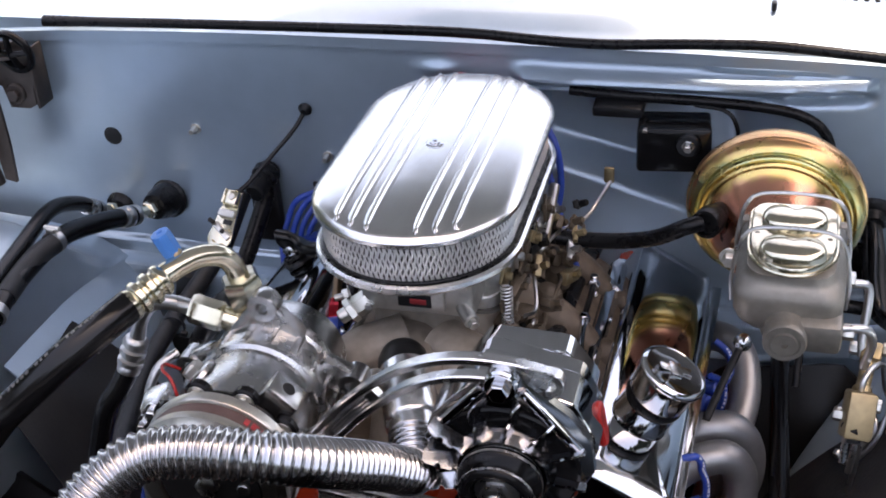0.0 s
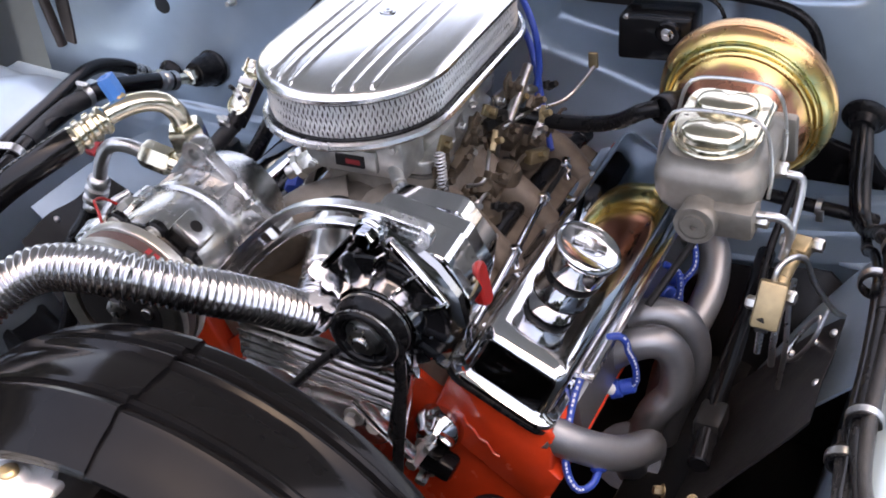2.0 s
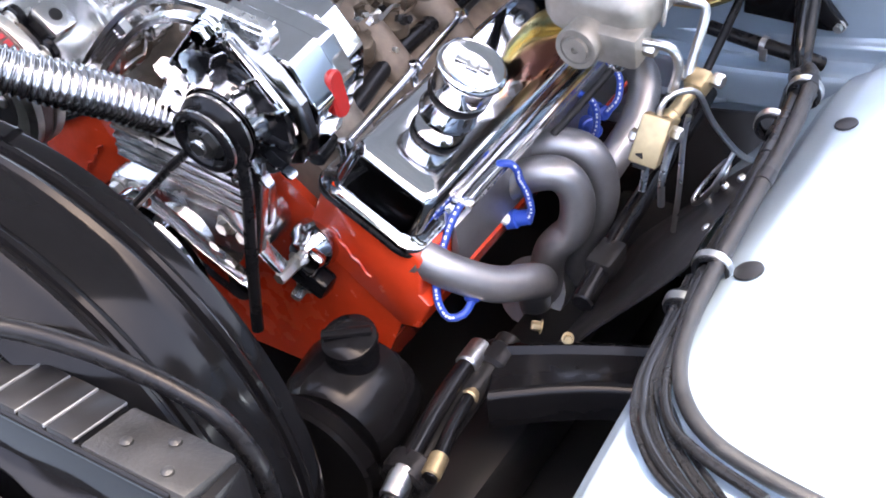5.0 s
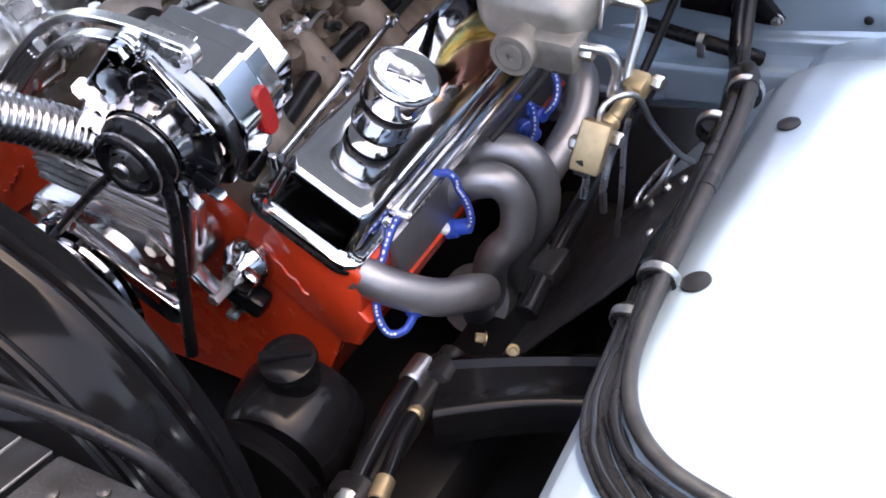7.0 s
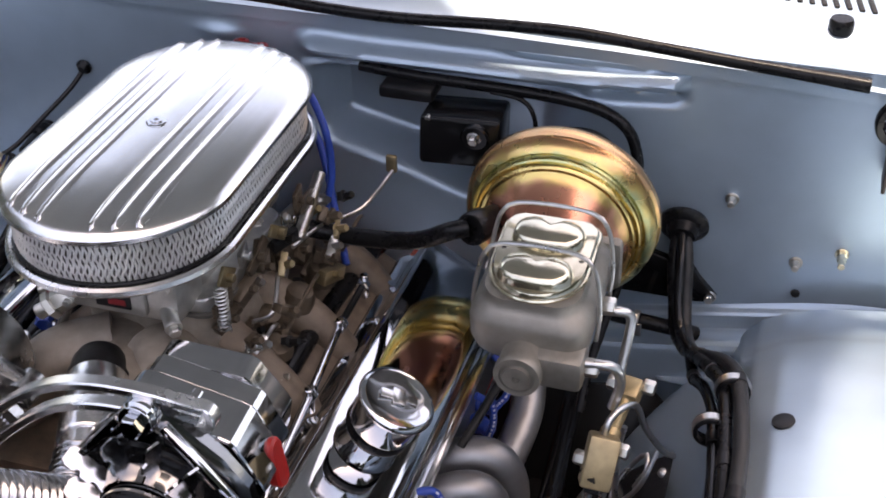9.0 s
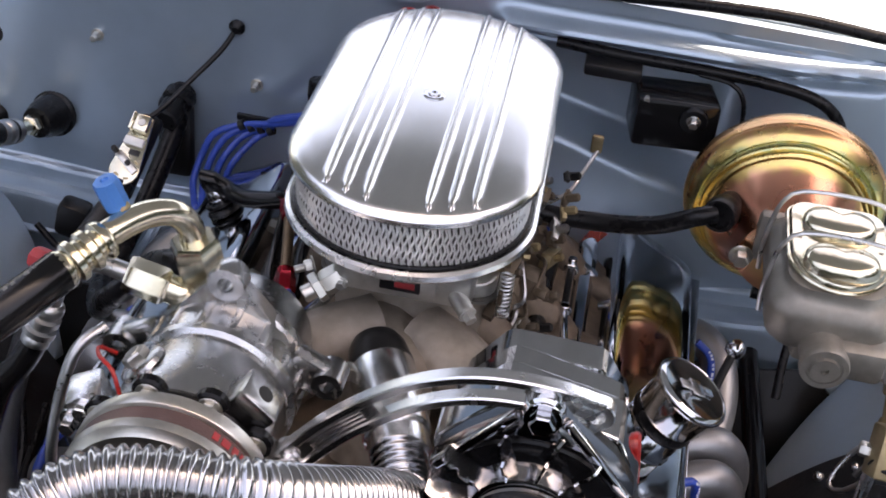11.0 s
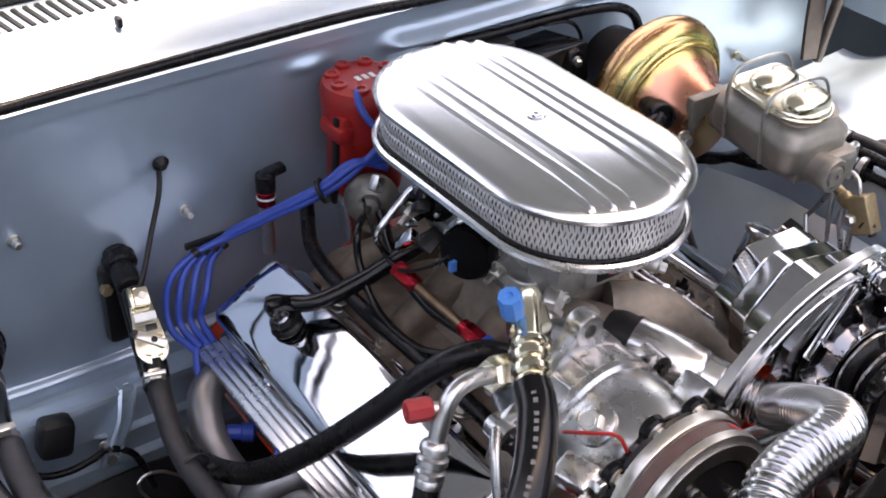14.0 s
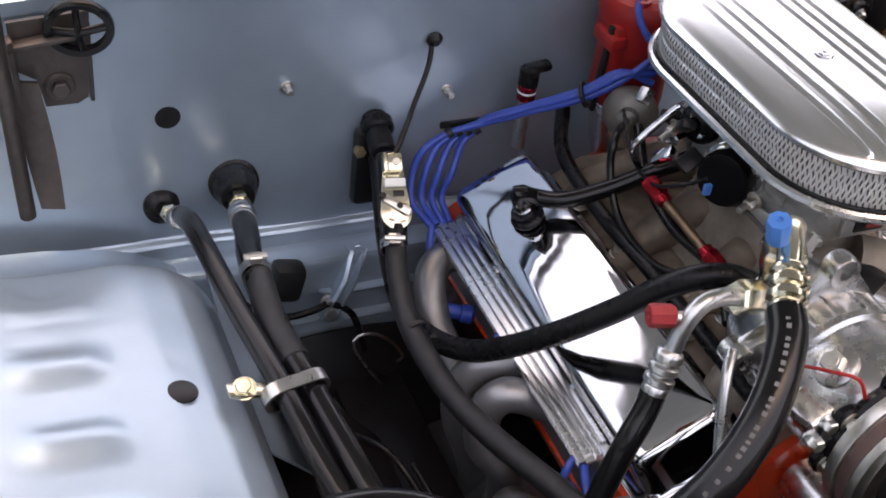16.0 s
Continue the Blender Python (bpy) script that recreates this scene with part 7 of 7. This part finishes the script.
    tube(b, [(0.30, 1.20, 0.60), (0.315, 1.25, 0.622), (0.328, 1.283, 0.642)], 0.0045, 10)
    part("tube", b, PLASTIC, t)
    b = B()
    lathe(b, [(0.004, 0), (0.009, 0.004), (0.0105, 0.010), (0.009, 0.016), (0.004, 0.02)], axis_pose((0.326, 1.280, 0.640), (0.336, 1.298, 0.655)), 16)
    part("ball_end", b, CHROME, t)


module()


def firewall_plate():
    t = thing("firewall_plate", (0.45, 1.478, 0.64), "black cover plate bolted to the firewall behind the looms", "cover plate")
    b = B()
    prism(b, [(0.392, 0.618), (0.488, 0.618), (0.505, 0.6205), (0.508, 0.626), (0.503, 0.632), (0.488, 0.648), (0.480, 0.660), (0.452, 0.668), (0.425, 0.676), (0.392, 0.680)], 0.010, Matrix.Translation((0, 1.488, 0)) @ Matrix.Rotation(radians(90), 4, "X"), 0.002)
    part("plate", b, GLOSS, t)
    b = B()
    bolt(b, (0.501, 1.480, 0.6265), (0.501, 1.471, 0.6265), 0.0052)
    part("plate_bolt", b, STEEL, t)
    h = hose("drain_hose", [(0.36, 1.462, 0.600), (0.40, 1.458, 0.598), (0.44, 1.456, 0.596), (0.475, 1.458, 0.592), (0.492, 1.466, 0.584)], 0.0085, RUBBER, "black hose lying along the foot of the firewall", "hose")
    b = B()
    ring_band(b, axis_pose((0.427, 1.457, 0.597), (0.45, 1.456, 0.5955)), 0.0089, 0.007, 0.0012, 20)
    box(b, (0.430, 1.448, 0.590), (0.009, 0.004, 0.016), None, 0.001)
    part("clip", b, STEEL, h, "bright steel clip")
    hose("speedometer_cable", [(0.415, 1.42, 0.690), (0.408, 1.405, 0.660), (0.400, 1.385, 0.625), (0.394, 1.36, 0.595), (0.392, 1.33, 0.56)], 0.0048, RUBBER, "thin black cable running down beside the booster", "cable", n=10)


firewall_plate()
hose("loose_wire", [(-0.325, 1.38, 0.409), (-0.347, 1.376, 0.443), (-0.367, 1.374, 0.482), (-0.362, 1.374, 0.497), (-0.342, 1.374, 0.496), (-0.319, 1.375, 0.476), (-0.303, 1.378, 0.450), (-0.298, 1.40, 0.420)], 0.0018, STEEL, "thin loop of bare wire beside the header", "wire", n=8)


# front of the engine, steering and pump
def front_drive():
    t = thing("water_pump", (X0, 0.95, 0.58), "polished aluminium water pump on the engine front", "water pump")
    b = B()
    prism(b, round_rect(0.20, 0.05, 0.02), 0.05, Matrix.Translation((X0, 0.985, 0.585)) @ Matrix.Rotation(radians(90), 4, "X"), 0.006)
    lathe(b, [(0.058, 0), (0.058, 0.03), (0.04, 0.045), (0.03, 0.09), (0.02, 0.095)], Matrix.Translation((X0, 0.985, 0.56)) @ Matrix.Rotation(radians(90), 4, "X"), 32)
    part("casting", b, MACHINED, t)
    b = B()
    lathe(b, [(0.03, 0), (0.075, 0.0), (0.078, 0.003), (0.07, 0.010), (0.078, 0.017), (0.075, 0.022), (0.03, 0.022)], Matrix.Translation((X0, 0.885, 0.56)) @ Matrix.Rotation(radians(90), 4, "X"), 40)
    part("pulley", b, CHROME, t)
    for sx in (-0.085, 0.085, -0.06, 0.06):
        b = B()
        bolt(b, (X0 + sx, 0.936, 0.60 - 0.1 * abs(sx)), (X0 + sx, 0.926, 0.60 - 0.1 * abs(sx)), 0.008)
        part("pump_bolt", b, ZINC, t)
    k = thing("accessory_bracket", (0.06, 0.93, 0.64), "ribbed polished aluminium accessory bracket", "bracket")
    b = B()
    box(b, (0.055, 0.935, 0.658), (0.19, 0.018, 0.05), Euler((0, radians(8), 0)).to_matrix().to_4x4(), 0.005)
    base = part("plate", b, MACHINED, k)
    for i in range(4):
        b = B()
        box(b, (0.055, 0.924, 0.641 + 0.011 * i), (0.18, 0.006, 0.004), Euler((0, radians(8), 0)).to_matrix().to_4x4(), 0.001)
        part("rib", b, MACHINED, base)
    b = B()
    box(b, (0.160, 0.905, 0.67), (0.016, 0.014, 0.12), Euler((0, radians(14), 0)).to_matrix().to_4x4(), 0.003)
    part("strut", b, MACHINED, k)
    wrap = [(0.149 + 0.029 * math.cos(a), 0.8805, 0.763 + 0.029 * math.sin(a)) for a in np.linspace(radians(-8), radians(222), 13)]
    for pts in ([(0.15, 0.879, 0.53), (0.163, 0.879, 0.62), (0.175, 0.880, 0.70)] + wrap + [(0.090, 0.879, 0.708), (0.035, 0.878, 0.65), (-0.03, 0.877, 0.585)], [(-0.16, 0.852, 0.73), (-0.10, 0.852, 0.62), (-0.03, 0.86, 0.53)]):
        b = B()
        tube(b, pts, 0.006, 8, flat=0.75)
        single("drive_belt", b, RUBBER, "black rubber drive belt", "belt", "drive belts")
    t = thing("alternator_strut", (0.15, 0.95, 0.57), "polished strut bolted to a chromed boss on the block", "strut")
    a0, a1 = Vector((0.088, 0.928, 0.628)), Vector((0.144, 0.936, 0.560))
    b = B()
    box(b, (a0 + a1) / 2, (0.017, 0.007, (a1 - a0).length), axis_pose(a0, a1).to_3x3().to_4x4(), 0.002)
    part("bar", b, MACHINED, t)
    b = B()
    lathe(b, [(0.026, 0.0), (0.027, 0.006), (0.024, 0.016), (0.017, 0.022), (0.015, 0.028), (0.006, 0.029)], axis_pose((0.152, 0.984, 0.566), (0.150, 0.94, 0.564)), 28)
    box(b, (0.162, 0.958, 0.560), (0.020, 0.014, 0.034), Euler((0, radians(35), 0)).to_matrix().to_4x4(), 0.005)
    boss = part("boss", b, CHROME, t)
    b = B()
    box(b, (0.148, 0.968, 0.530), (0.050, 0.024, 0.026), Euler((0, radians(24), 0)).to_matrix().to_4x4(), 0.006)
    part("rubber_block", b, GLOSS, t, "black block under the boss")
    b = B()
    bolt(b, (0.145, 0.957, 0.556), (0.144, 0.926, 0.555), 0.0075)
    part("boss_bolt", b, ZINC, boss)
    b = B()
    bolt(b, (0.138, 0.966, 0.512), (0.137, 0.950, 0.508), 0.0070)
    part("lower_bolt", b, STEEL, t)
    t = thing("tensioner", (0.0, 0.93, 0.62), "polished machined tensioner lever with a socket eye", "tensioner")
    b = B()
    prism(b, round_rect(0.16, 0.028, 0.013), 0.016, Matrix.Translation((0.05, 0.92, 0.575)) @ Matrix.Rotation(radians(28), 4, "Y") @ Matrix.Rotation(radians(90), 4, "X"), 0.003)
    part("lever", b, CHROME, t)
    b = B()
    lathe(b, [(0.012, 0), (0.02, 0), (0.021, 0.004), (0.021, 0.014), (0.018, 0.016), (0.012, 0.016)], Matrix.Translation((-0.01, 0.912, 0.605)) @ Matrix.Rotation(radians(90), 4, "X"), 24)
    part("eye", b, CHROME, t)
    t = thing("power_steering_pump", (0.2, 0.92, 0.45), "black power steering pump with filler cap", "steering pump")
    b = B()
    lathe(b, [(0.04, 0), (0.062, 0.006), (0.066, 0.02), (0.066, 0.075), (0.058, 0.09), (0.03, 0.094)], axis_pose((0.215, 0.96, 0.43), (0.225, 0.86, 0.425)), 36)
    tube(b, [(0.224, 0.925, 0.47), (0.227, 0.921, 0.52)], 0.027, 20)
    part("reservoir", b, GLOSS, t)
    b = B()
    lathe(b, [(0.02, 0), (0.027, 0.002), (0.0285, 0.006), (0.0275, 0.011), (0.020, 0.015), (0.010, 0.0165)], axis_pose((0.229, 0.920, 0.512), (0.229, 0.913, 0.55)), 28)
    box(b, (0.229, 0.916, 0.530), (0.050, 0.012, 0.007), Euler((0, 0, radians(35))).to_matrix().to_4x4(), 0.003)
    part("filler_cap", b, GLOSS, t)
    b = B()
    lathe(b, [(0.02, 0), (0.07, 0.0), (0.073, 0.004), (0.064, 0.011), (0.073, 0.018), (0.07, 0.022), (0.02, 0.022)], axis_pose((0.225, 0.855, 0.425), (0.226, 0.80, 0.424)), 36)
    part("pulley", b, GLOSS, t)
    for pts, m1, m2 in (([(0.318, 1.012, 0.468), (0.320, 0.975, 0.470), (0.324, 0.93, 0.471), (0.330, 0.885, 0.470), (0.336, 0.845, 0.466), (0.341, 0.81, 0.458)], STEEL, 0.0125), ([(0.333, 0.985, 0.452), (0.340, 0.945, 0.462), (0.349, 0.905, 0.468), (0.357, 0.872, 0.468), (0.362, 0.845, 0.466)], BRASS, 0.0095)):
        h = thing("steering_hose", pts[0], "black power steering hose with crimped metal ends", "hose", "steering hoses")
        b = B()
        tube(b, pts, m2 * 0.8, 14)
        part("hose", b, HOSE, h)
        for i, j in ((0, 1), (len(pts) - 2, len(pts) - 1)):
            b = B()
            rod(b, pts[i], Vector(pts[i]).lerp(Vector(pts[j]), 0.9), m2, 16)
            part("ferrule", b, m1, h)
    t = thing("steering_shaft", (0.40, 1.1, 0.5), "black steering shaft with coupling bolts", "steering shaft")
    b = B()
    rod(b, (0.372, 1.44, 0.53), (0.385, 1.16, 0.505), 0.0115)
    rod(b, (0.384, 1.18, 0.506), (0.392, 1.085, 0.497), 0.012)
    part("shaft", b, GLOSS, t)
    b = B()
    box(b, (0.387, 1.15, 0.503), (0.030, 0.045, 0.026), None, 0.006)
    part("coupling", b, SATIN, t)
    b = B()
    bolt(b, (0.366, 1.05, 0.484), (0.357, 1.045, 0.487), 0.0052)
    part("coupling_bolt", b, BRASS, t)
    b = B()
    bolt(b, (0.398, 1.045, 0.487), (0.402, 1.038, 0.492), 0.0045)
    part("coupling_bolt", b, BRASS, t)
    for s in (1, -1):
        t = thing("suspension_wishbone", (s * 0.45, 0.98, 0.42), "black stamped upper control arm", "control arm", "control arms")
        b = B()
        turn = Matrix.Rotation(radians(25 * s), 4, "Z")
        rings = []
        for k in range(9):
            f = k / 8
            w, h = 0.040 - 0.006 * math.sin(math.pi * f), 0.020
            o = Matrix.Translation((s * 0.345, 0.985, 0.452)) @ turn @ Matrix.Translation((s * 0.23 * f, 0, 0.012 * math.sin(math.pi * f)))
            rings.append([o @ Vector((0, y, z)) for y, z in ((-w, -h), (-w, h - 0.004), (-w + 0.003, h), (-w + 0.010, h + 0.002), (-w + 0.016, h - 0.004), (0, h - 0.006), (w - 0.016, h - 0.004), (w - 0.010, h + 0.002), (w - 0.003, h), (w, h - 0.004), (w, -h))])
        loft(b, rings)
        part("arm", b, GLOSS, t)
        b = B()
        rod(b, (s * 0.335, 0.82, 0.445), (s * 0.335, 1.04, 0.460), 0.014)
        part("pivot_shaft", b, SATIN, t)
        for y in (0.85, 1.01):
            b = B()
            rod(b, (s * 0.335, y - 0.015, 0.450), (s * 0.335, y + 0.015, 0.452), 0.026, 20)
            part("bushing", b, RUBBER, t)


front_drive()
for pts in ([(-0.40, 1.30, 0.42), (-0.41, 1.26, 0.47), (-0.385, 1.20, 0.49), (-0.36, 1.14, 0.45), (-0.35, 1.05, 0.40)], [(-0.36, 1.20, 0.47), (-0.345, 1.10, 0.45), (-0.335, 1.0, 0.42)]):
    hose("battery_lead", pts, 0.0035, RUBBER, "thin black lead in the dark bay", "wire", n=8)
t = thing("shelf_bracket", (-0.37, 1.44, 0.5), "pale blue painted bracket on the toe board", "bracket")
b = B()
loft(b, [[Vector((x - 0.003 + dx, y + dy, z)) for dx, dy in ((-0.011, 0.004), (-0.010, -0.008), (-0.006, -0.010), (-0.002, -0.002), (0.004, -0.002), (0.007, -0.010), (0.011, -0.009), (0.012, 0.004))] for x, y, z in ((-0.330, 1.476, 0.5455), (-0.335, 1.468, 0.538), (-0.343, 1.457, 0.520), (-0.355, 1.452, 0.500), (-0.366, 1.449, 0.482), (-0.370, 1.448, 0.470))])
part("stay", b, PAINT, t)
b = B()
bolt(b, (-0.372, 1.450, 0.474), (-0.372, 1.438, 0.477), 0.0085)
bolt(b, (-0.374, 1.450, 0.489), (-0.374, 1.440, 0.491), 0.006)
part("stay_bolt", b, STEEL, t)
b = B()
hose("panel_cable", [(-0.48, 1.448, 0.515), (-0.45, 1.440, 0.492), (-0.42, 1.438, 0.486), (-0.39, 1.440, 0.488), (-0.372, 1.444, 0.489), (-0.345, 1.44, 0.47), (-0.33, 1.43, 0.42)], 0.0042, RUBBER, "black cable clipped to the lower firewall panel", "cable", n=10)
box(b, (-0.428, 1.440, 0.540), (0.038, 0.030, 0.046), Euler((0, radians(12), 0)).to_matrix().to_4x4(), 0.008)
single("relay", b, PLASTIC, "black plastic relay beside the hose", "relay")


def valley_clutter():
    hose("valley_loom", [(-0.118, 1.02, 0.676), (-0.121, 1.10, 0.680), (-0.125, 1.20, 0.683), (-0.130, 1.30, 0.684), (-0.125, 1.40, 0.69), (-0.10, 1.46, 0.71)], 0.0085, RUBBER, "black wrapped loom in the engine valley", "loom")
    hose("valley_hose", [(-0.105, 1.09, 0.70), (-0.085, 1.15, 0.712), (-0.095, 1.22, 0.716), (-0.09, 1.29, 0.73), (-0.07, 1.35, 0.75)], 0.006, HOSE, "thin black hose in the engine valley", "hose", n=12)
    hose("choke_wire", [(-0.098, 1.185, 0.80), (-0.115, 1.20, 0.785), (-0.118, 1.24, 0.76), (-0.105, 1.30, 0.75), (-0.08, 1.37, 0.76)], 0.002, RUBBER, "thin black choke wire", "wire", n=8)
    for i, (y, x) in enumerate(((1.07, -0.112), (1.13, -0.116), (1.26, -0.122), (1.35, -0.124))):
        b = B()
        bolt(b, (x, y, 0.655), (x, y, 0.672 + 0.004 * (i % 2)), 0.0075)
        single("manifold_bolt", b, ZINC, "plated bolt on the intake manifold", "bolt", "manifold bolts")
    t = thing("choke_pull_off", (-0.07, 1.245, 0.815), "black choke pull-off can with chromed bracket", "choke pull-off")
    m = axis_pose((-0.052, 1.262, 0.812), (-0.092, 1.245, 0.818))
    b = B()
    lathe(b, [(0.01, 0), (0.021, 0.003), (0.0225, 0.008), (0.0225, 0.016), (0.019, 0.022), (0.008, 0.027), (0.006, 0.036), (0.004, 0.037)], m, 28)
    part("can", b, GLOSS, t)
    for k, (dx, dz, a) in enumerate(((0.0, 0.018, 20), (-0.012, -0.020, -35), (0.012, -0.006, 70))):
        b = B()
        box(b, m @ Vector((dx, dz, 0.014)), (0.006, 0.004, 0.036), m.to_3x3().to_4x4() @ Matrix.Rotation(radians(a), 4, "Z"), 0.001)
        part("bracket_arm", b, CHROME, t)
    for k, (p, q) in enumerate((((-0.078, 1.275, 0.80), (-0.100, 1.268, 0.79)), ((-0.068, 1.225, 0.775), (-0.092, 1.216, 0.768)), ((-0.060, 1.155, 0.79), (-0.082, 1.148, 0.786)), ((-0.06, 1.12, 0.775), (-0.075, 1.112, 0.772)))):
        b = B()
        bolt(b, p, Vector(p).lerp(Vector(q), 0.5), 0.006)
        rod(b, p, q, 0.0035, 10)
        single("linkage_screw", b, ZINC, "plated adjusting screw on the carburettor", "screw", "linkage screws")


valley_clutter()
